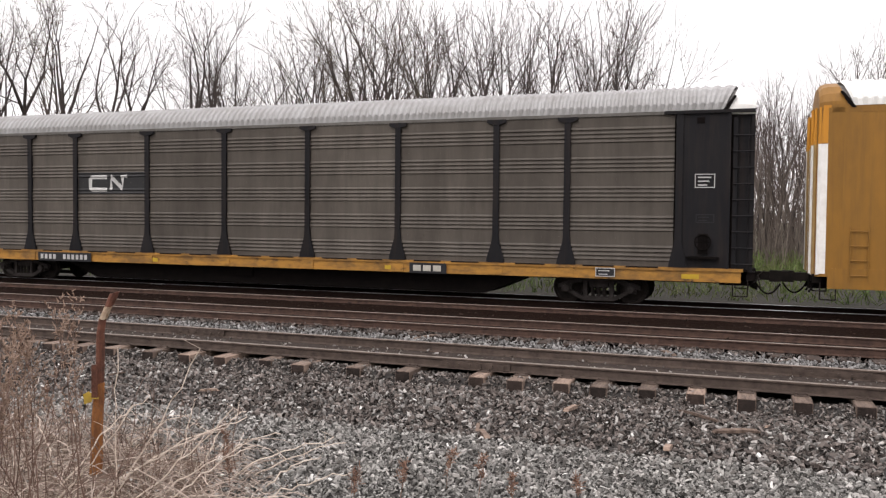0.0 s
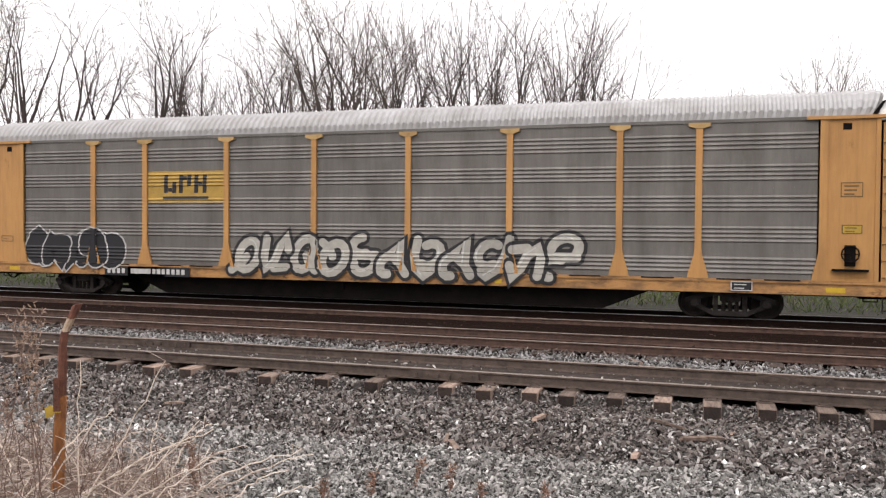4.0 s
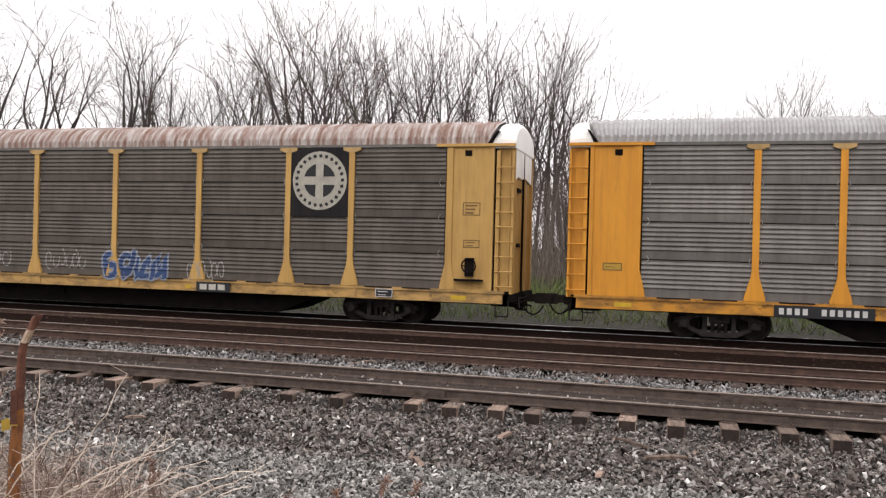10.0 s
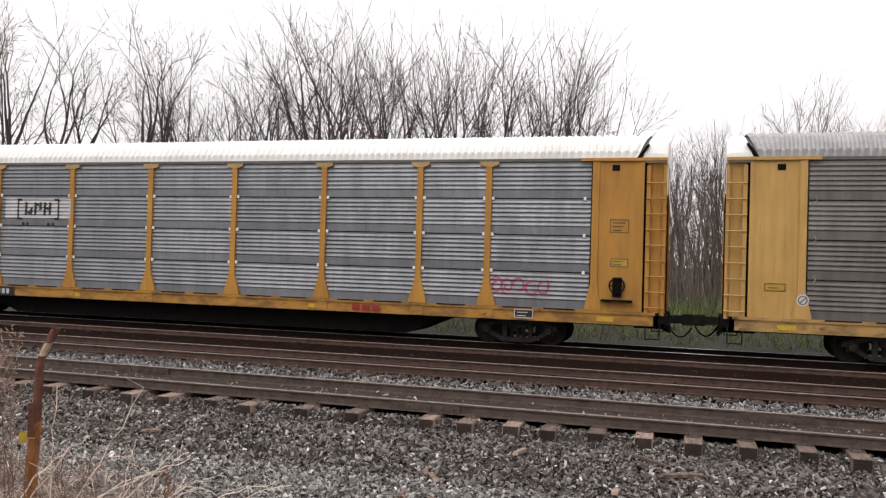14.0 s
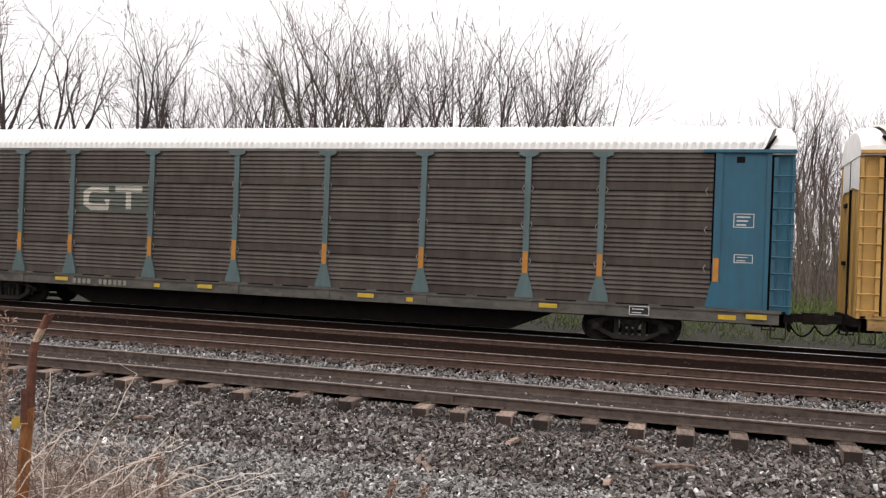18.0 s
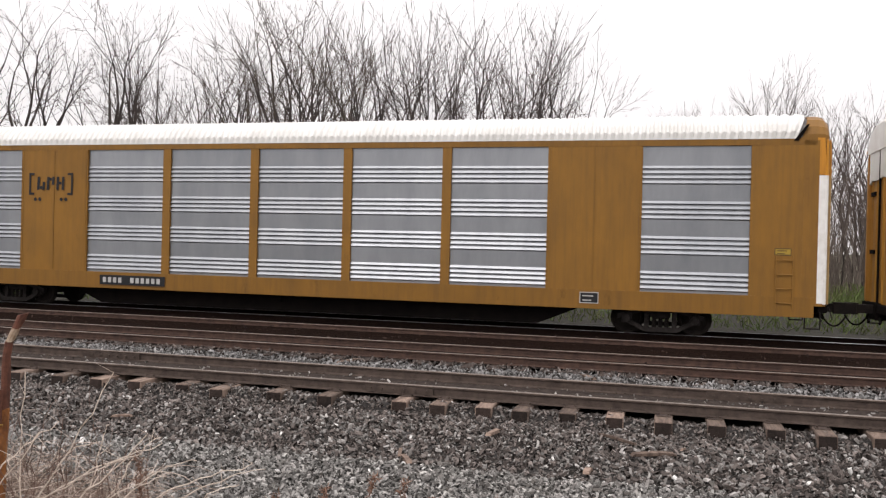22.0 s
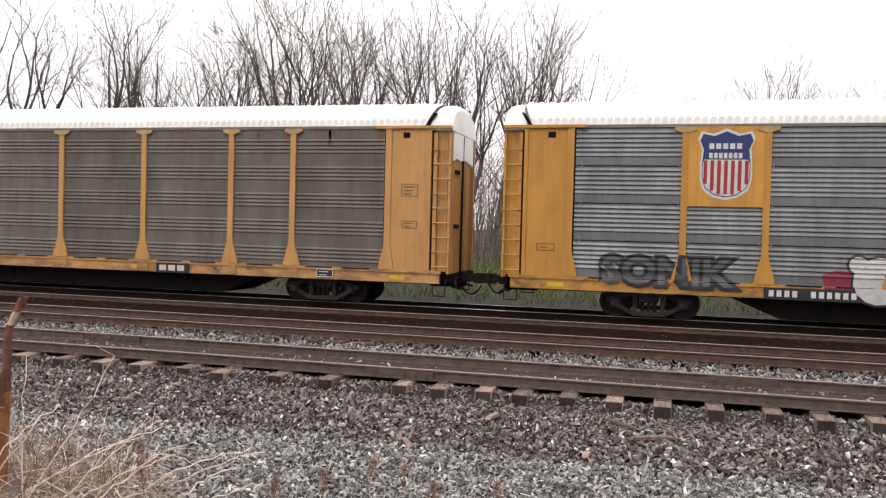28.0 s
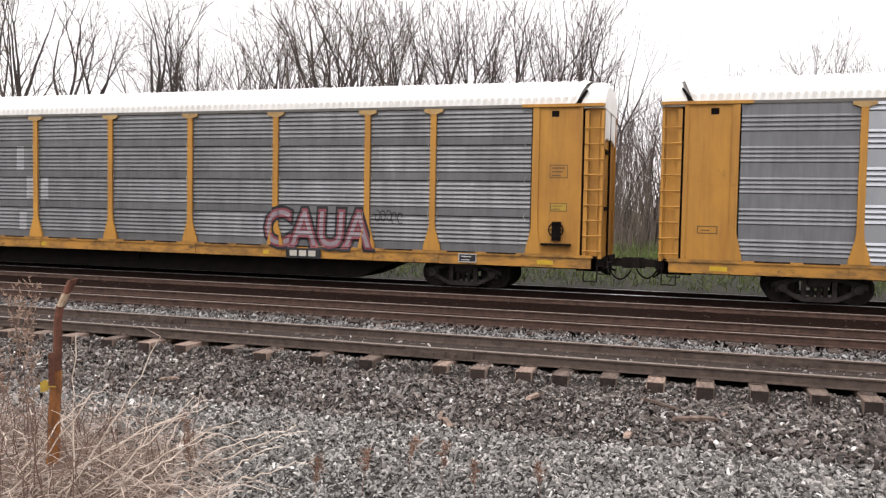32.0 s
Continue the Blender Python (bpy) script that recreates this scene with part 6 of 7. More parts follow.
daub(c, "logo_mark", lambda bm: ([rect(bm, -6.9 + 0.05 * i, -6.1 + 0.02 * i, 3.72 + 0.09 * i, 3.77 + 0.09 * i) for i in range(5)], block_letters(bm, -6.0, -4.9, 3.72, 4.14, 2), rect(bm, -7.0, -5.0, 3.52, 3.60)), (0.03, 0.03, 0.035), 1, 0.005, "dark striped logo as plain shapes")
for bay in (1, 7):
    a, b = BAY_X[bay] + 0.05, BAY_X[bay + 1] - 0.05
    put("new_panel", shared(f"new_panel|{b - a:.2f}", ribbed_door(b - a, Z1 - Z0), M["bright_steel"]), c, pose(a, -1.497, Z0), "newer bright replacement panel")
for i, (ch, wx) in enumerate((("A", 4.95), ("R", 5.95), ("T", 6.85), ("S", 7.72))):
    w1 = word_piece(c, ch, wx, 1.15, 1.75, (((0.10, 0.22, 0.46), 0.16), ((0.03, 0.035, 0.075), 0.07)), 1, 1.0, 0.1, "letter " + ch + " in dark blue spray paint")
    w1.location.y = -0.055 if wx > 7 else -0.002
c = CARS[25]
word_piece(c, "CAUA", 5.85, 1.1, 1.5, ((SOOT, 0.15), ((0.30, 0.07, 0.09), 0.07), ((0.36, 0.30, 0.33), 0.0)), 4, 0.85, 0.05, "the word CAUA in red and black spray paint")
scrawl(c, 251, 7.7, 8.6, 1.8, 2.2, SOOT, 4, 0.03, 5)
daub(c, "paint_patch", lambda bm: [rect(bm, a, a + 0.3, z, z + w) for a, z, w in ((-4.9, 2.35, 0.75), (-4.3, 2.35, 0.7), (-5.3, 3.3, 0.8), (-5.2, 1.3, 0.6))], (0.40, 0.41, 0.42), 4, 0.004, "pale patches")


# ---- sleepers and rail furniture ----
M["sleeper"] = surface("sleeper_wood", (0.36, 0.262, 0.205), (0.10, 0.066, 0.052), scale=3.0, rough=0.9, bump=0.5, bump_scale=30, vary=0.45, stretch=(6, 0.8, 1), spots=0.2)
M["dark_sleeper"] = surface("tarred_sleeper", (0.045, 0.032, 0.026), (0.075, 0.05, 0.038), scale=3.0, rough=0.9, bump=0.5, bump_scale=30, vary=0.3, stretch=(6, 0.8, 1))


def sleeper_build(bm):
    box(bm, -0.128, 0.128, -1.31, 1.24, -0.41, -0.178)
    bmesh.ops.bevel(bm, geom=bm.edges[:], offset=0.012, segments=1, affect="EDGES")


def tie_plate_build(bm):
    box(bm, -0.1, 0.1, -0.17, 0.17, -0.178, -0.164)
    for x, y in ((-0.07, -0.1), (0.07, -0.1), (-0.07, 0.1), (0.07, 0.1)):
        tube(bm, (x, y, -0.165), (x, y, -0.135), 0.014, 0.018, 5)


def joint_build(bm):
    box(bm, -0.58, 0.58, -0.052, -0.012, -0.150, -0.040)
    for i in range(6):
        tube(bm, (-0.47 + 0.188 * i, -0.085, -0.092), (-0.47 + 0.188 * i, -0.05, -0.092), 0.018, 0.018, 6)


M["end_grain"] = surface("sleeper_end_grain", (0.055, 0.036, 0.029), (0.022, 0.015, 0.012), scale=9, rough=0.95, bump=0.6, bump_scale=40, vary=0.4)
rnd = random.Random(5)
NEAR_TIES = [-11.95, -11.25, -10.32, -9.54, -8.78, -7.89, -7.13, -6.19, -5.27, -4.05, -3.42, -2.72, -2.10, -1.42, -0.75, -0.05, 0.68, 1.46, 2.12]
x = 2.12
while x < 40:
    x += rnd.uniform(0.60, 0.76)
    NEAR_TIES.append(x)
x = -11.95
while x > -70:
    x -= rnd.uniform(0.60, 0.76)
    NEAR_TIES.append(x)
sleeper = {n: shared("sleeper|" + n, sleeper_build, M[n]) for n in ("sleeper", "dark_sleeper")}
for me in sleeper.values():
    me.materials.append(M["end_grain"])
    for f in me.polygons:
        if abs(f.normal.y) > 0.9:
            f.material_index = 1
plate_mesh = shared("tie_plate|", tie_plate_build, M["rust"])
for x in NEAR_TIES:
    s = put("sleeper", sleeper["sleeper"], TRACKS[0], pose(x, rnd.uniform(-0.09, 0.09), rnd.uniform(-0.015, 0.0), 0, 0, rnd.uniform(-1.5, 1.5)))
    if -15 < x < 6:
        for e in (-1, 1):
            put("tie_plate", plate_mesh, s, pose(0, e * GAUGE / 2, 0))
for k, (lo, hi) in ((1, (-50, 30)), (2, (-60, 40))):
    x = lo
    while x < hi:
        put("sleeper", sleeper["dark_sleeper"], TRACKS[k], pose(x, rnd.uniform(-0.05, 0.05), -0.004 * k))
        x += rnd.uniform(0.52, 0.60)
for x, side in ((-4.2, -1), (-10.65, 1), (7.4, -1), (1.2, 1)):
    put("joint_bar", shared("joint_bar|", joint_build, M["rust"]), TRACKS[0], pose(x, side * GAUGE / 2, 0), "bolted rail joint bar")

# ---- ballast stones ----
for key, a, b, v in (
    ("stone", (0.52, 0.495, 0.47), (0.105, 0.095, 0.085), 0.5),
    ("stone_green", (0.54, 0.525, 0.495), (0.145, 0.14, 0.13), 0.5),
    ("stone_dark", (0.29, 0.25, 0.228), (0.052, 0.042, 0.037), 0.5),
    ("stone_pale", (0.50, 0.49, 0.48), (0.16, 0.155, 0.15), 0.45),
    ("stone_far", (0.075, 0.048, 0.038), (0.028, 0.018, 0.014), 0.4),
    ("stone_white", (0.74, 0.73, 0.70), (0.55, 0.54, 0.52), 0.15),
):
    M[key] = surface("ballast_" + key, a, b, scale=9, rough=0.85, spec=0.2, bump=0.35, bump_scale=60, vary=v, per_island=True, island_mix=True)
CUBE = np.array([(-1, -1, -1), (1, -1, -1), (1, 1, -1), (-1, 1, -1), (-1, -1, 1), (1, -1, 1), (1, 1, 1), (-1, 1, 1)], float)
CUBE_F = np.array([(4, 5, 6, 7), (0, 1, 5, 4), (1, 2, 6, 5), (2, 3, 7, 6), (3, 0, 4, 7)])


def stones(name, count, place, size, seed, material, label):
    """Angular stones lying on the bed, as one body of loose stone."""
    g = np.random.default_rng(seed)
    pts = place(g, count)
    n = len(pts)
    s = 1.12 * (size[0] + (size[1] - size[0]) * g.random(n) ** 2)
    shape = CUBE[None] * np.stack([np.ones(n), g.uniform(0.26, 0.56, n), g.uniform(0.18, 0.42, n)], 1)[:, None] * (0.60 + 0.40 * g.random((n, 8, 1)))
    shape[:, 4:, :2] *= g.uniform(0.45, 0.85, (n, 1, 1))
    yaw, tilt = g.uniform(0, math.tau, n), g.normal(size=(n, 2)) * 0.5
    q = np.stack([np.cos(yaw / 2), tilt[:, 0], tilt[:, 1], np.sin(yaw / 2)], 1)
    q /= np.linalg.norm(q, axis=1, keepdims=True)
    w, x, y, z = q.T
    R = np.stack([np.stack([1 - 2 * (y * y + z * z), 2 * (x * y - z * w), 2 * (x * z + y * w)], -1), np.stack([2 * (x * y + z * w), 1 - 2 * (x * x + z * z), 2 * (y * z - x * w)], -1), np.stack([2 * (x * z - y * w), 2 * (y * z + x * w), 1 - 2 * (x * x + y * y)], -1)], 1)
    v = np.einsum("nij,nkj->nki", R, shape) * (s / 2)[:, None, None] + pts[:, None]
    v[:, :, 2] += (s * g.uniform(-0.08, 0.38, n))[:, None]
    f = (CUBE_F[None] + 8 * np.arange(n)[:, None, None]).reshape(-1, 4)
    me = bpy.data.meshes.new(name)
    me.from_pydata(v.reshape(-1, 3).tolist(), [], f.tolist())
    me.materials.append(material)
    return tagged(new(name, me), label, "ballast", kind="stuff")


def field(x0, x1, y0, y1, lift=0.0):
    def place(g, n):
        p = np.stack([g.uniform(x0, x1, n), g.uniform(y0, y1, n), np.zeros(n)], 1)
        p[:, 2] = [ground_height(a, b) + lift for a, b in p[:, :2]]
        return p
    return place


stones("ballast_stones", 22000, field(-19, 6, 8.6, 12.2), (0.045, 0.125), 1, M["stone"], "loose grey ballast stones on the shoulder of the track")
stones("ballast_stones", 42000, field(-14, 4.0, 7.0, 10.6), (0.042, 0.10), 8, M["stone_green"], "loose greenish-grey ballast stones beside the track")
stones("ballast_stones", 15000, field(-19, 6, 10.6, 12.3), (0.055, 0.135), 2, M["stone_dark"], "dark dirty ballast stones beside the sleeper ends")
stones("ballast_stones", 10500, field(-26, 11, 15.25, 16.75, 0.05), (0.045, 0.11), 3, M["stone_pale"], "pale clean ballast stones between two tracks")
stones("ballast_stones", 900, field(-22, 9, 13.15, 14.45, 0.12), (0.035, 0.09), 4, M["stone"], "scattered stones between the rails")
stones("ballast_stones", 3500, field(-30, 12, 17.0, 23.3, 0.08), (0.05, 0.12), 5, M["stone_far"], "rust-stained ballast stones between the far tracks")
stones("ballast_stones", 4200, field(-19, 6, 12.64, 13.06, 0.005), (0.05, 0.10), 7, M["stone_dark"], "dark ballast stones packed between the sleeper ends")
stones("ballast_stones", 1900, field(-19, 6, 12.62, 13.02, 0.005), (0.05, 0.10), 9, M["stone"], "grey ballast stones packed between the sleeper ends")
stones("ballast_stones", 6500, field(-19, 6, 11.95, 12.52, 0.0), (0.05, 0.12), 10, M["stone_dark"], "dark ballast stones round the sleeper ends")
stones("ballast_stones", 2600, field(-19, 6, 11.95, 12.50, 0.005), (0.05, 0.11), 11, M["stone"], "grey ballast stones round the sleeper ends")
stones("ballast_stones", 2600, field(-26, 11, 16.55, 17.08, 0.075), (0.05, 0.10), 12, M["stone_dark"], "dirty ballast stones along the middle track")
stones("ballast_stones", 2600, field(-19, 6, 12.44, 12.68, 0.005), (0.05, 0.10), 13, M["stone_dark"], "dark ballast stones spilling out between the sleepers")
stones("ballast_stones", 900, field(-19, 6, 12.44, 12.66, 0.01), (0.05, 0.10), 14, M["stone"], "grey ballast stones spilling out between the sleepers")
stones("pale_stones", 240, field(-16, 5, 7.8, 12.4, 0.02), (0.06, 0.12), 6, M["stone_white"], "a few whitish stones among the ballast")


def loose_bits(seed, n, x0, x1, y0, y1):
    """Rotten splinters, tie plates and scraps lying beside the track."""
    g = random.Random(seed)
    for i in range(n):
        x, y = g.uniform(x0, x1), g.uniform(y0, y1)
        bm = bmesh.new()
        ln, w = g.uniform(0.2, 0.7), g.uniform(0.03, 0.08)
        prism(bm, [(-ln / 2, 0), (ln / 2, 0.005), (ln / 2 - 0.05, w * 0.5), (0.1 * ln, w * 0.7), (-ln / 2 + 0.03, w * 0.5)], -w / 2, w / 2)
        ob = new("wood_splinter", mesh_of("wood_splinter", bm, M["sleeper"]))
        ob.matrix_basis = pose(x, y, ground_height(x, y) + 0.05, g.uniform(-8, 8), g.uniform(-6, 6), g.uniform(0, 180))
        tagged(ob, "weathered wood splinter lying on the ballast", "debris", "scraps on the ballast")


loose_bits(3, 9, -11, 1, 10.4, 12.1)
loose_bits(4, 5, -9, 3, 15.4, 16.6)


# ---- bare trees behind the railway ----
M["bark"] = surface("grey_bark", (0.105, 0.084, 0.076), (0.055, 0.044, 0.040), scale=5, rough=0.95, bump=0.5, vary=0.2)
M["twig"] = surface("brown_twig", (0.150, 0.116, 0.104), (0.090, 0.069, 0.062), scale=2, rough=0.95, bump=0, vary=0.25)
M["budding_twig"] = surface("budding_twig", (0.155, 0.128, 0.072), (0.10, 0.08, 0.05), scale=2, rough=0.95, bump=0, vary=0.2)


def limb(segs, g, p, d, length, r, steps, wander, up):
    """A wandering tapered limb; returns its joints with direction and radius."""
    out = []
    for i in range(steps):
        d = d + g.normal(size=3) * wander + np.array([0, 0, up])
        d /= np.linalg.norm(d)
        q = p + d * length / steps
        r2 = r * (1 - 0.38 / steps)
        segs.append((p, q, r, r2))
        out.append((q, d, r2))
        p, r = q, r2
    return out


def side_way(g, d, angle):
    v = np.cross(d, g.normal(size=3))
    v /= np.linalg.norm(v) + 1e-9
    return d * math.cos(angle) + v * math.sin(angle)


def fork(wood, fine, g, p, d, length, r, level, spread):
    """A limb that goes on in one line while thinner, upward-bending limbs leave it."""
    out = limb(fine if level < 3 else wood, g, p, d, length, r, 2 if level < 2 else 4, 0.055, 0.055)
    if level == 0:
        return
    q, d2, r2 = out[-1]
    fork(wood, fine, g, q, side_way(g, d2, spread * g.uniform(0.1, 0.4)), length * g.uniform(0.74, 0.9), max(TWIG, r2 * 0.86), level - 1, spread)
    if g.random() < 0.7:
        fork(wood, fine, g, q, side_way(g, d2, spread * g.uniform(0.6, 1.1)), length * g.uniform(0.62, 0.8), max(TWIG, r2 * 0.68), level - 1, spread)
    for q, d2, r2 in out[:-1]:
        if g.random() < (0.55 if level > 1 else 0.75):
            fork(wood, fine, g, q, side_way(g, d2, spread * g.uniform(0.8, 1.4)), length * g.uniform(0.5, 0.75), max(TWIG, r2 * 0.45), max(0, level - (2 if level > 2 else 1)), spread)


TWIG = 0.0115


def grow(seed, height, bole, spread, stems, levels):
    """Trunk and crown segments of a bare tree, brought to its full height."""
    g = np.random.default_rng(seed)
    wood, fine = [], []
    for s in range(stems):
        base = np.array([g.uniform(-0.7, 0.7) * (stems > 1), g.uniform(-0.7, 0.7) * (stems > 1), -0.3])
        lean = np.array([g.normal() * 0.13, g.normal() * 0.10, 1.0])
        r0 = height * (0.0140 if stems == 1 else 0.0095)
        trunk = limb(wood, g, base, lean / np.linalg.norm(lean), height * bole * g.uniform(0.85, 1.1), r0, 5, 0.04, 0.03)
        q, d, r = trunk[-1]
        for k in range(3 if stems == 1 else 2):
            fork(wood, fine, g, q, side_way(g, d, spread * g.uniform(0.4, 1.0)), height * (0.96 - bole) * 0.31 * g.uniform(0.85, 1.15), r * 0.70, levels, spread)
        for q, d, r in trunk[2:4]:
            fork(wood, fine, g, q, side_way(g, d, spread * 1.3), height * 0.15, r * 0.45, levels - 2, spread)
    top = max(b[2] for a, b, _, _ in fine)
    k = height / top
    return [[(a * k, b * k, r, r2) for a, b, r, r2 in part_segs] for part_segs in (wood, fine)]


def limbs_mesh(name, segs, sides, material):
    p0 = np.array([s[0] for s in segs])
    p1 = np.array([s[1] for s in segs])
    r0 = np.array([s[2] for s in segs])
    r1 = np.array([s[3] for s in segs])
    d = p1 - p0
    d /= np.linalg.norm(d, axis=1, keepdims=True) + 1e-9
    ref = np.where(np.abs(d[:, 2:3]) < 0.9, np.array([[0, 0, 1.0]]), np.array([[1.0, 0, 0]]))
    u = np.cross(d, ref)
    u /= np.linalg.norm(u, axis=1, keepdims=True)
    v = np.cross(d, u)
    a = np.arange(sides) * math.tau / sides
    ring = u[:, None] * np.cos(a)[None, :, None] + v[:, None] * np.sin(a)[None, :, None]
    verts = np.concatenate([p0[:, None] + ring * r0[:, None, None], p1[:, None] + ring * r1[:, None, None]], 1).reshape(-1, 3)
    n = len(segs)
    i = np.arange(sides)
    f = np.stack([i, (i + 1) % sides, sides + (i + 1) % sides, sides + i], 1)
    faces = (f[None] + (2 * sides * np.arange(n))[:, None, None]).reshape(-1, 4)
    me = bpy.data.meshes.new(name)
    me.from_pydata(verts.tolist(), [], faces.tolist())
    me.materials.append(material)
    return me


KINDS = {}
for kind, args in {
    "tall_a": (11, 17, 0.42, 0.60, 1, 4), "tall_b": (12, 17, 0.38, 0.56, 2, 4), "tall_c": (13, 17, 0.36, 0.50, 3, 4), "tall_d": (14, 17, 0.40, 0.64, 2, 4), "tall_e": (15, 17, 0.44, 0.54, 2, 4),
    "broad_a": (21, 17, 0.44, 0.74, 1, 5), "broad_b": (22, 17, 0.48, 0.78, 1, 5), "slim": (31, 10, 0.35, 0.42, 2, 3), "slim_b": (32, 9, 0.30, 0.38, 3, 3),
}.items():
    wood, fine = grow(*args)
    KINDS[kind] = (limbs_mesh("trunk", wood, 5, M["bark"]), limbs_mesh("crown", fine, 3, M["twig"]), limbs_mesh("crown", fine, 3, M["budding_twig"]))

TREE_WORDS = {"tall": "tall bare deciduous tree with ascending grey-brown branches", "broad": "broad bare tree with dark forking limbs", "slim": "slender bare sapling in the thicket behind the tracks"}


def plant(kind, x, y, scale, turn, budding=False):
    trunk, crown, crown2 = KINDS[kind]
    word = kind.split("_")[0]
    t = thing("tree" if word != "slim" else "sapling", pose(x, y, ground_height(x, y), 0, 0, turn) @ Matrix.Scale(scale, 4), TREE_WORDS[word] + (", hazed with yellow-green buds" if budding else ""), "tree", "bare trees behind the tracks")
    put("trunk", trunk, t)
    put("crown", crown2 if budding else crown, t)
    return t


g = random.Random(77)
# slope up to the tree tops, along the wood from end to end (hundredths of the distance sideways)
TOPS = [(-125, 0.27), (-112, 0.30), (-96, 0.319), (-90, 0.315), (-84, 0.29), (-80, 0.25), (-76.7, 0.279), (-68.6, 0.28), (-64, 0.225), (-60.7, 0.251), (-56.6, 0.287), (-50.6, 0.312), (-46, 0.286), (-41.4, 0.293), (-35.2, 0.272), (-30.8, 0.277), (-26.4, 0.269), (-22.9, 0.276), (-18.6, 0.257), (-14.5, 0.243), (-11.8, 0.222), (-9.7, 0.188), (-7.6, 0.158)]
SLOPE = lambda a: float(np.interp(a, [t[0] for t in TOPS], [t[1] for t in TOPS]))


def plant_to(kind, a, y, k, turn, budding=False):
    """A tree on the line of sight a, as tall as the outline of the wood asks for."""
    x = a / 100 * y
    return plant(kind, x, y, k * (2.28 + SLOPE(a) * y - ground_height(x, y)) / 17.0, turn, budding)


# the stand in the middle, thinning down towards its end
for i in range(33):
    u = i / 32
    a = -62.0 + 49.5 * u + g.uniform(-0.8, 0.8)
    plant_to(g.choice(["tall_a", "tall_b", "tall_c", "tall_d", "tall_e", "tall_b"]), a, g.uniform(47, 60), g.uniform(0.94, 1.15), g.uniform(0, 360), i in (6, 7, 9, 17))
# broad trees apart from the stand
for a, y, k, kind, turn in ((-94, 55, 1.0, "broad_a", 20), (-88, 58, 0.97, "tall_a", 200), (-83, 52, 0.9, "broad_b", 90), (-79, 61, 0.9, "tall_b", 30), (-75.5, 57, 0.98, "broad_a", 250), (-71, 52, 1.0, "broad_a", 110), (-66.5, 56, 0.9, "tall_d", 310), (-69.5, 60, 0.93, "tall_d", 60), (-101, 58, 1.0, "broad_b", 60), (-107, 55, 1.0, "tall_d", 10), (-114, 60, 0.96, "broad_a", 300), (-64.5, 60, 0.95, "tall_c", 45), (-121, 62, 1.0, "broad_a", 100), (-98, 64, 0.92, "tall_e", 140)):
    plant_to(kind, a, y, k * 1.22, turn, a == -98)
# small tops to the side
for x, y, h in ((-2.6, 76, 13.4), (1.5, 76, 14.8), (3.2, 80, 16.0), (6.2, 79, 14.8), (8.4, 76, 18.6), (10.1, 80, 16.8), (11.8, 78, 15.2), (14.6, 78, 16.0), (21, 78, 16.5), (28, 80, 15), (-5.0, 79, 13.6), (-0.6, 82, 14.4), (18.2, 80, 15.5), (34, 78, 16), (-3.8, 74, 13.8), (0.6, 77, 15.0), (2.4, 78, 15.2), (4.8, 75, 15.4), (7.2, 80, 18.0), (9.3, 77, 18.2), (13.2, 80, 16.4), (16.4, 77, 16.2)):
    plant(g.choice(["tall_a", "tall_d", "tall_e"]), x, y, h / 17.0, g.uniform(0, 360))
# thicket of saplings
for i in range(150):
    x = -66 + 100 * (i + g.random()) / 150
    y = g.uniform(38.5, 52)
    plant(g.choice(["slim", "slim_b"]), x, y, g.uniform(0.62, 0.92), g.uniform(0, 360))


for i in range(46):
    plant(g.choice(["slim", "slim_b"]), -7 + 40 * (i + g.random()) / 46, g.uniform(41, 52), g.uniform(0.80, 1.02), g.uniform(0, 360))


def brush(name, seed, n, area, height, r, lean, bends, material, label, base=None):
    """Countless thin upright stems, as one body of undergrowth."""
    gg = np.random.default_rng(seed)
    segs = []
    for k in range(n):
        x, y = gg.uniform(area[0], area[1]), gg.uniform(area[2], area[3])
        p = np.array([x, y, ground_height(x, y) - 0.03])
        h = gg.uniform(*height)
        d = np.array([gg.normal() * lean, gg.normal() * lean, 1.0])
        rr = r * gg.uniform(0.7, 1.3)
        for b in range(bends):
            q = p + d / np.linalg.norm(d) * h / bends
            segs.append((p, q, rr, rr * 0.72))
            d = d + gg.normal(size=3) * lean * 0.8
            p, rr = q, rr * 0.72
    return tagged(new(name, limbs_mesh(name, segs, 3, material)), label, "undergrowth", kind="stuff")


M["brush_twig"] = surface("brush_twig", (0.27, 0.225, 0.19), (0.15, 0.12, 0.10), scale=2, rough=0.95, bump=0, vary=0.35, per_island=True)
M["grass"] = surface("spring_grass", (0.13, 0.21, 0.05), (0.19, 0.19, 0.08), scale=1.2, rough=0.9, bump=0, vary=0.3, per_island=True)
brush("undergrowth", 5, 12500, (-60, 34, 37.0, 46), (1.2, 6.0), 0.017, 0.13, 3, M["brush_twig"], "dense grey-brown undergrowth of thin bare stems")
brush("grass", 7, 12000, (-46, 22, 29.5, 36.0), (0.15, 0.55), 0.018, 0.5, 2, M["grass"], "thin green and straw-coloured grass on gravel beside the track")
brush("grass", 6, 9000, (-50, 24, 35.5, 40), (0.3, 1.0), 0.020, 0.4, 2, M["grass"], "patchy green and straw-coloured grass behind the tracks")


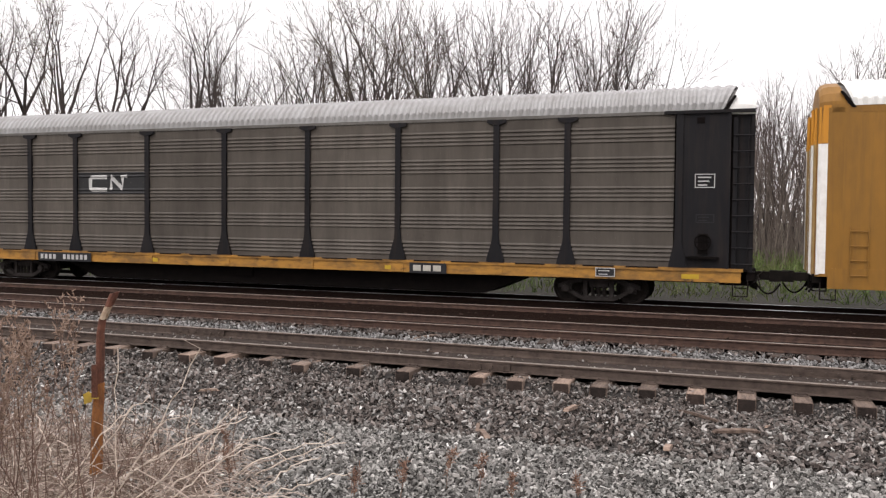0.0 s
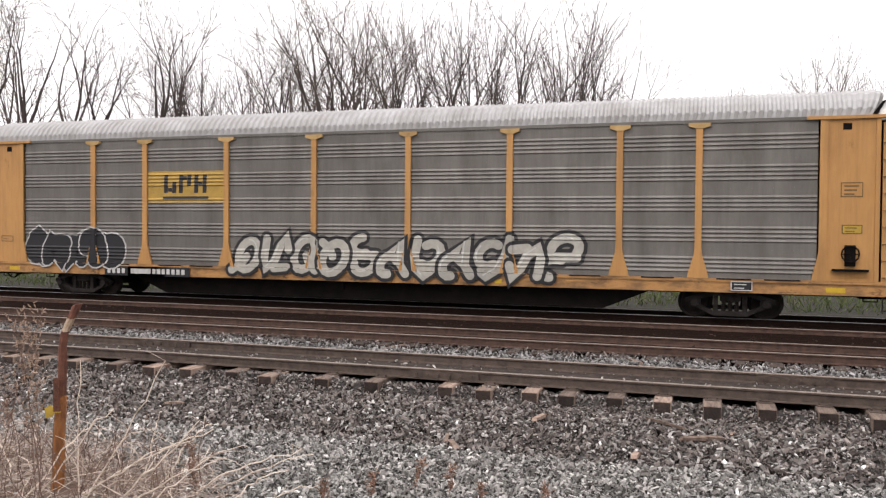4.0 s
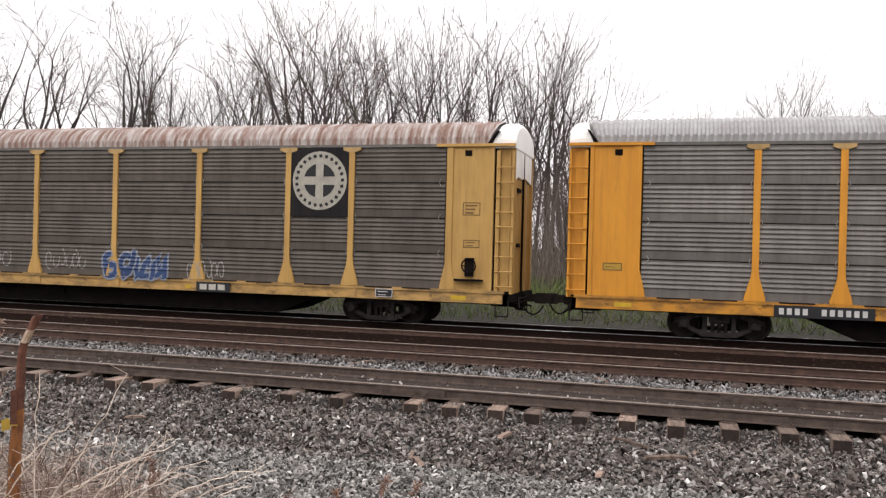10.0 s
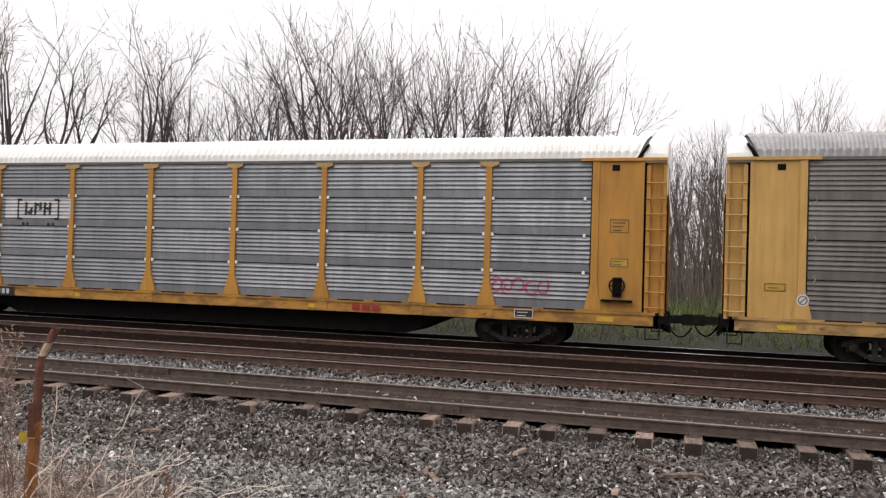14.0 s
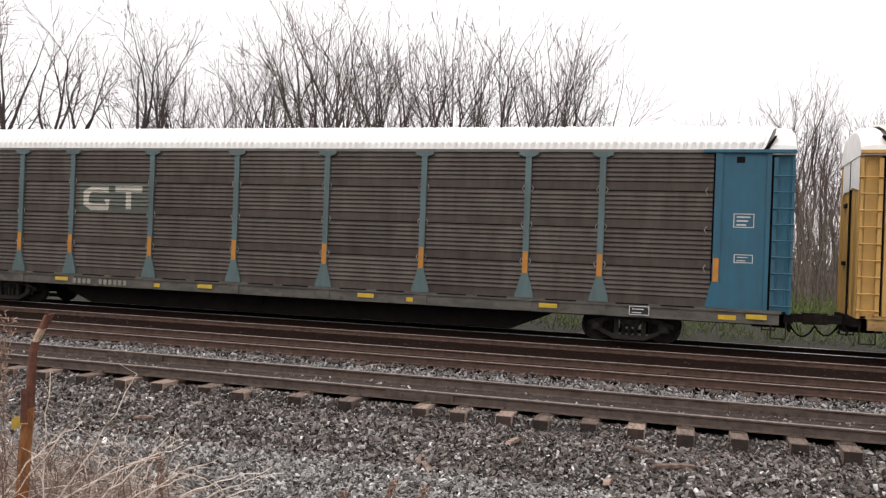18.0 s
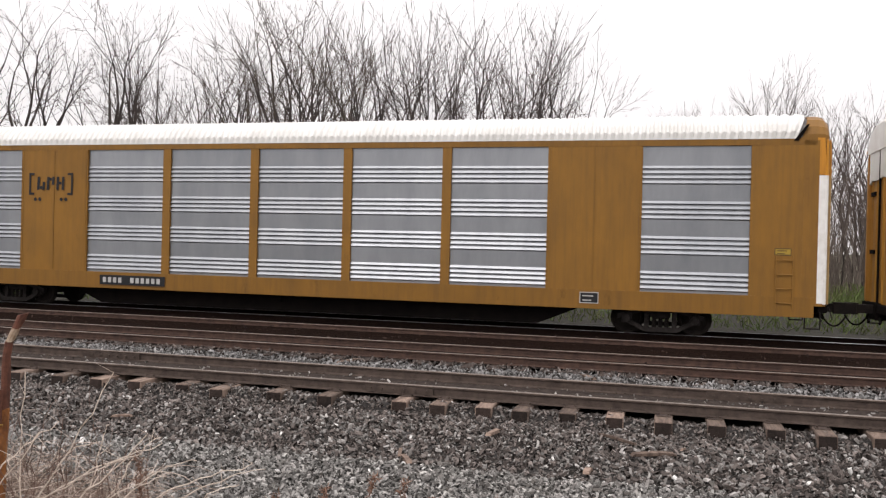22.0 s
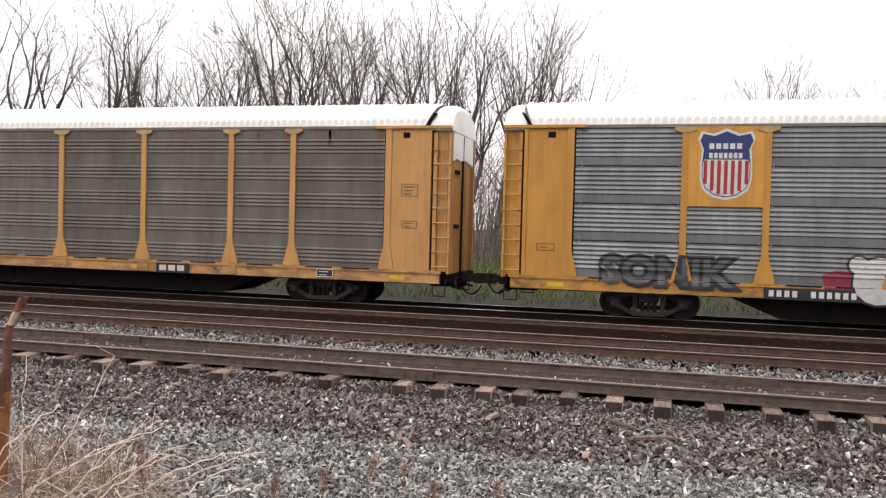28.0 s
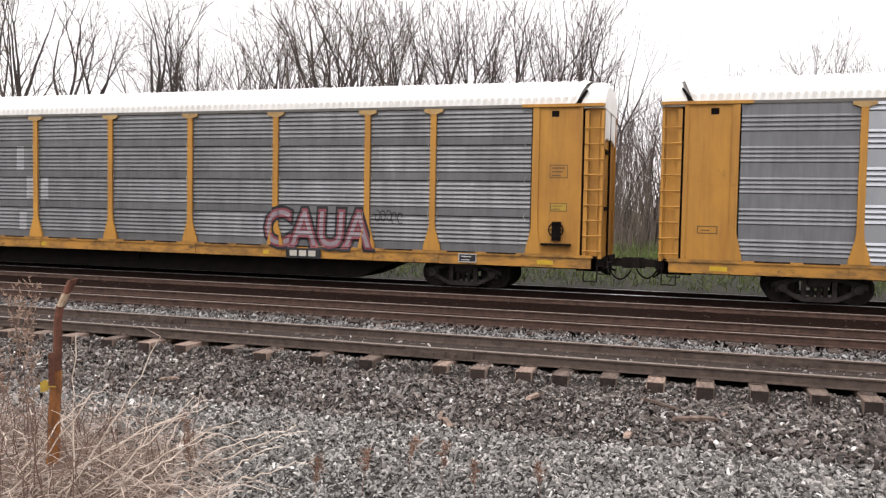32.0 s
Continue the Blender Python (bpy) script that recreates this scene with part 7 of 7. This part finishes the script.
# ---- beside the camera: a rusty fence post, dry grass and weeds ----
M["orange_rust"] = surface("orange_rust", (0.50, 0.20, 0.05), (0.15, 0.06, 0.03), scale=9, rough=0.9, bump=0.5, vary=0, stretch=(1, 1, 0.3), spots=0.25, spot_colour=(0.40, 0.20, 0.05), spot_scale=6)
M["dark_rust"] = surface("dark_rust", (0.20, 0.075, 0.045), (0.08, 0.035, 0.025), scale=9, rough=0.9, bump=0.5, vary=0)
M["bare_metal"] = surface("scraped_metal", (0.55, 0.45, 0.34), (0.30, 0.18, 0.10), scale=14, rough=0.7, bump=0.3, vary=0)
M["tag_yellow"] = surface("tag_yellow", (0.62, 0.42, 0.06), (0.45, 0.30, 0.06), scale=9, rough=0.5, bump=0, vary=0)
M["straw"] = surface("dry_straw", (0.80, 0.675, 0.58), (0.36, 0.28, 0.23), scale=3, rough=0.9, bump=0, vary=0.25, per_island=True, island_mix=True)
M["straw_brown"] = surface("brown_straw", (0.52, 0.41, 0.34), (0.27, 0.195, 0.155), scale=3, rough=0.9, bump=0, vary=0.3, per_island=True, island_mix=True)
# Darker than the blades above: the shade between them is put into this colour
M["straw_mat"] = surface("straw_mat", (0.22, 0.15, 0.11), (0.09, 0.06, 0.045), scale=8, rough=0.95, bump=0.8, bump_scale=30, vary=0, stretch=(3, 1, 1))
M["pale_stem"] = surface("pale_stem", (0.95, 0.82, 0.70), (0.66, 0.54, 0.44), scale=5, rough=0.9, bump=0, vary=0.1)
M["weed_stem"] = surface("weed_stem", (0.28, 0.18, 0.14), (0.15, 0.09, 0.07), scale=5, rough=0.9, bump=0, vary=0.2)
M["seed_head"] = surface("seed_head", (0.50, 0.36, 0.28), (0.30, 0.20, 0.15), scale=5, rough=0.95, bump=0, vary=0.25, per_island=True)
M["red_weed"] = surface("red_weed", (0.34, 0.20, 0.14), (0.20, 0.11, 0.08), scale=5, rough=0.95, bump=0, vary=0.2)

POST = Vector((-6.85, 7.44, -0.73))
ACROSS = Vector((0.73, 0.69, 0)).normalized()


def bent(points, radii, sides=10, hollow=False):
    """A bent pipe through points given as (across, up)."""
    bm = bmesh.new()
    rings = []
    for k, ((a, z), r) in enumerate(zip(points, radii)):
        ring = []
        for i in range(sides):
            u = math.tau * i / sides
            w = 1 + 0.10 * math.sin(3 * u + k) + 0.05 * math.sin(5 * u + 2 * k)
            ring.append(bm.verts.new((a + r * w * math.cos(u), r * w * math.sin(u), z + (0.25 * r * math.cos(u) if k == len(points) - 1 and hollow else 0))))
        rings.append(ring)
    for a, b in zip(rings, rings[1:]):
        for i in range(sides):
            bm.faces.new((a[i], a[(i + 1) % sides], b[(i + 1) % sides], b[i]))
    bm.faces.new(rings[0][::-1])
    if hollow:
        mid = Vector((0, 0, 0))
        for v in rings[-1]:
            mid += v.co / sides
        inner = [bm.verts.new(mid + (v.co - mid) * 0.7) for v in rings[-1]]
        deep = [bm.verts.new(v.co - Vector((0.02, 0, 0.08))) for v in inner]
        for i in range(sides):
            j = (i + 1) % sides
            bm.faces.new((rings[-1][i], rings[-1][j], inner[j], inner[i]))
            bm.faces.new((inner[i], inner[j], deep[j], deep[i]))
        bm.faces.new(deep)
    else:
        bm.faces.new(rings[-1])
    return bm


post = thing("fence_post", pose(*POST, 0, 0, math.degrees(math.atan2(ACROSS.y, ACROSS.x))), "bent rusty steel pipe post standing in dry grass", "fence post")
part("lower_pipe", bent([(-0.015, 0.0), (0.0, 0.3), (0.005, 0.62), (0.03, 0.95), (0.04, 1.15)], [0.068, 0.066, 0.064, 0.060, 0.054]), M["orange_rust"], post, "orange-rusted split lower pipe")
part("upper_pipe", bent([(0.04, 1.14), (0.045, 1.45), (0.05, 1.70), (0.075, 1.86)], [0.050, 0.046, 0.043, 0.042]), M["dark_rust"], post, "dark rusty upper pipe")
part("scraped_band", bent([(0.075, 1.855), (0.105, 1.93), (0.135, 2.0)], [0.043, 0.042, 0.043]), M["bare_metal"], post, "pale scraped band")
part("open_top", bent([(0.135, 1.995), (0.17, 2.08), (0.20, 2.15)], [0.044, 0.048, 0.056], hollow=True), M["dark_rust"], post)
strap = bmesh.new()
box(strap, -0.045, 0.02, -0.068, -0.058, 0.98, 1.36)
part("split_edge", strap, M["dark_rust"], post, "curled dark flake of rust")
tag = bmesh.new()
prism(tag, [(-0.12, 0.93), (-0.04, 0.95), (-0.03, 1.03), (-0.07, 1.07), (-0.13, 1.04)], -0.066, -0.058)
tube(tag, (-0.05, -0.066, 0.99), (0.03, -0.068, 0.985), 0.008, 0.008, 5)
part("tag", tag, M["tag_yellow"], post, "torn yellow tag tied to the post")


def in_meadow(x, y, g):
    edge = 9.15 if x < -8.5 else 9.15 - 0.16 * (x + 8.5) if x < -5.9 else 8.73 - 1.25 * (x + 5.9)
    return y < edge - 0.12 + g.normal() * 0.34


def blades(name, seed, n, area, length, r, rise, droop, material, label, bends=5):
    """Long dry blades that rise from the ground, bend over and lie across each other."""
    g = np.random.default_rng(seed)
    segs = []
    while len(segs) < n * bends:
        x, y = g.uniform(area[0], area[1]), g.uniform(area[2], area[3])
        near, off = (POST.x - x) * ACROSS.y - (POST.y - y) * ACROSS.x, (x - POST.x) * ACROSS.x + (y - POST.y) * ACROSS.y
        if not in_meadow(x, y, g) or (abs(off) < 0.16 and abs(near) < 0.75):
            continue
        p = np.array([x, y, ground_height(x, y) + g.uniform(-0.02, 0.10)])
        a = g.uniform(0, math.tau)
        d = np.array([math.cos(a), math.sin(a), rise * g.uniform(0.3, 1.6)])
        ln, rr = g.uniform(*length), r * g.uniform(0.7, 1.4)
        for b in range(bends):
            d = d / np.linalg.norm(d)
            q = p + d * ln / bends
            floor = ground_height(q[0], q[1]) + 0.015
            if q[2] < floor:
                q[2] = floor + 0.01
            segs.append((p, q, rr, rr * 0.85))
            d = d + np.array([g.normal() * 0.28, g.normal() * 0.28, -droop * g.uniform(0.4, 1.5)])
            p, rr = q, rr * 0.85
    return tagged(new(name, limbs_mesh(name, segs, 3, material)), label, "dry grass", kind="stuff")


blades("dry_grass", 1, 5600, (-13.5, -4.0, 4.6, 9.6), (0.3, 0.75), 0.0048, 0.45, 0.35, M["straw"], "matted pale straw of last year's grass round the post")
blades("dry_grass", 2, 4200, (-13.5, -4.0, 4.6, 9.7), (0.3, 0.8), 0.0042, 0.4, 0.35, M["straw_brown"], "matted brown straw of last year's grass")
blades("dry_grass", 3, 480, (-13.5, -4.3, 4.6, 9.3), (0.6, 1.25), 0.0065, 1.6, 0.42, M["straw"], "taller arching pale grass stems")
blades("dry_stalks", 4, 420, (-12.0, -5.4, 5.0, 8.6), (0.6, 1.15), 0.0055, 5.0, 0.05, M["weed_stem"], "thin upright dark stalks in the dry grass")
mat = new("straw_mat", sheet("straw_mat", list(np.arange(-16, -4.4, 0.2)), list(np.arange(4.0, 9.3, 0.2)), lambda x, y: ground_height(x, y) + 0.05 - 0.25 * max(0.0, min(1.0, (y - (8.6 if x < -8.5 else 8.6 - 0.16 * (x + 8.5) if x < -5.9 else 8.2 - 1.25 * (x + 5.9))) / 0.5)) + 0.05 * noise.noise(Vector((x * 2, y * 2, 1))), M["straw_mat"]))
tagged(mat, "flattened layer of brown straw under the dry grass, blade shade in its colour", "dry grass", kind="stuff")


def weed(x, y, height, seed, name="tall_weed", head="seed_head", stem="weed_stem", label="tall dry brown weed with feathery seed heads"):
    g = np.random.default_rng(seed)
    base = thing(name, pose(x, y, ground_height(x, y) - 0.02), label, "weed", name.replace("_", " ") + "s")
    segs, heads = [], []
    p, d, r = np.zeros(3), np.array([g.normal() * 0.07, g.normal() * 0.07, 1.0]), 0.0065 * (0.5 + 0.5 * height)
    n = 9
    for i in range(n):
        d = d / np.linalg.norm(d)
        q = p + d * height / n
        segs.append((p, q, r, r * 0.88))
        if i >= 4:
            for k in range(5 if i < 7 else 8):
                a = g.uniform(0, math.tau)
                e = np.array([math.cos(a) * 0.6, math.sin(a) * 0.6, 1.0])
                ln = height * g.uniform(0.05, 0.15) * (1.0 if height > 1 else 1.8) * (1.15 - 0.06 * i)
                s0 = p + (q - p) * g.random()
                s1 = s0 + e / np.linalg.norm(e) * ln
                segs.append((s0, s1, r * 0.4, r * 0.25))
                for m in range(7 if height > 1 else 3):
                    c = s0 + (s1 - s0) * g.uniform(0.4, 1.05)
                    f = g.normal(size=3) * (0.018 if height > 1 else 0.026) + np.array([0, 0, 0.012])
                    heads.append((c, c + f, 0.0075 if height > 1 else 0.0045, 0.003))
        d = d + g.normal(size=3) * 0.06
        p, r = q, r * 0.88
    tagged(put("stem", limbs_mesh("stem", segs, 4, M[stem]), base), "thin dry stem with side twigs", kind="stuff")
    tagged(put("seed_head", limbs_mesh("seed_head", heads, 3, M[head]), base), "feathery seed heads", kind="stuff")


g = random.Random(9)
for i in range(20):
    x, y = g.uniform(-8.6, -5.7), g.uniform(5.0, 6.7)
    weed(x, y, g.uniform(1.25, 2.05), 40 + i)
for i in range(12):
    a, d = math.radians(g.uniform(42.5, 48.5)), g.uniform(8.4, 9.4)
    weed(-d * math.sin(a), d * math.cos(a), g.uniform(1.7, 2.3), 120 + i)
for i, (x, y, h) in enumerate(((-3.34, 7.87, 0.50), (-3.08, 8.55, 0.42), (-2.65, 8.3, 0.5), (-2.2, 8.1, 0.4), (-5.45, 8.05, 0.6), (-5.2, 7.6, 0.5), (-1.6, 8.4, 0.35), (-3.7, 7.5, 0.45), (-9.0, 8.9, 0.6), (-8.2, 9.0, 0.55))):
    weed(x, y, h, 80 + i, "small_weed", "red_weed", "red_weed", "small dry reddish weed standing in the gravel")


def arching(x, y, dx, dy, height, seed, r=0.011):
    """A long dry stem; its side shoots are parts of their own."""
    g = np.random.default_rng(seed)
    shoots, radii = [], [r]
    pts = [np.array([dx * u, dy * u, height * (0.7 * u + 0.3 * u * u) * (1.0 if height > 1 else 2 - u)]) + g.normal(size=3) * 0.016 * (u > 0) for u in np.linspace(0, 1, 12)]
    for a, b in zip(pts, pts[1:]):
        radii.append(r * 0.93)
        if g.random() < 0.35:
            shoots.append((b, b + np.array([g.normal() * 0.10, g.normal() * 0.10, g.uniform(0.06, 0.16)]), r * 0.5, r * 0.3))
        r *= 0.93
    base = thing("arching_stem", pose(x, y, ground_height(x, y)), "long pale dry stem arching out of the grass", "weed", "arching stems")
    bm = bmesh.new()
    chain(bm, [tuple(p) for p in pts], radii, 5)
    part("stem", bm, M["pale_stem"], base)
    for sh in shoots:
        put("side_shoot", limbs_mesh("side_shoot", [sh], 4, M["pale_stem"]), base)


for i, (x, y, dx, dy, h) in enumerate(((-6.05, 6.55, 0.9, 0.45, 1.66), (-5.87, 6.58, 0.05, 0.05, 1.66), (-5.95, 6.7, 1.15, 0.35, 1.05), (-6.5, 7.1, 1.2, 1.0, 0.7), (-6.3, 6.6, 1.3, 0.6, 0.8), (-5.8, 7.0, 0.9, 0.6, 0.55), (-7.6, 7.6, -0.9, 0.4, 0.7), (-5.6, 6.9, 0.6, 0.8, 0.5), (-6.9, 6.9, 0.5, 0.9, 0.9), (-6.6, 6.4, 0.9, 0.3, 1.1), (-5.5, 7.9, 1.25, 0.25, 0.55), (-5.3, 8.2, 0.9, 0.5, 0.35), (-5.9, 7.9, 0.5, 0.3, 0.75), (-5.0, 7.8, 0.7, 0.2, 0.4), (-6.3, 8.2, 0.15, 0.1, 0.8), (-7.4, 8.5, 0.8, 0.3, 0.45), (-6.0, 8.5, 1.0, -0.2, 0.5), (-4.8, 7.5, 0.9, 0.35, 0.3))):
    arching(x, y, dx, dy, h, 60 + i)


def motions():
    """The train rolls by at about 80 km/h."""
    for k, car in CARS.items():
        walk(car, [(t, pose(x - PITCH * k - PITCH / 2, TRAIN_Y, 0)) for t, x in RUN])


motions()
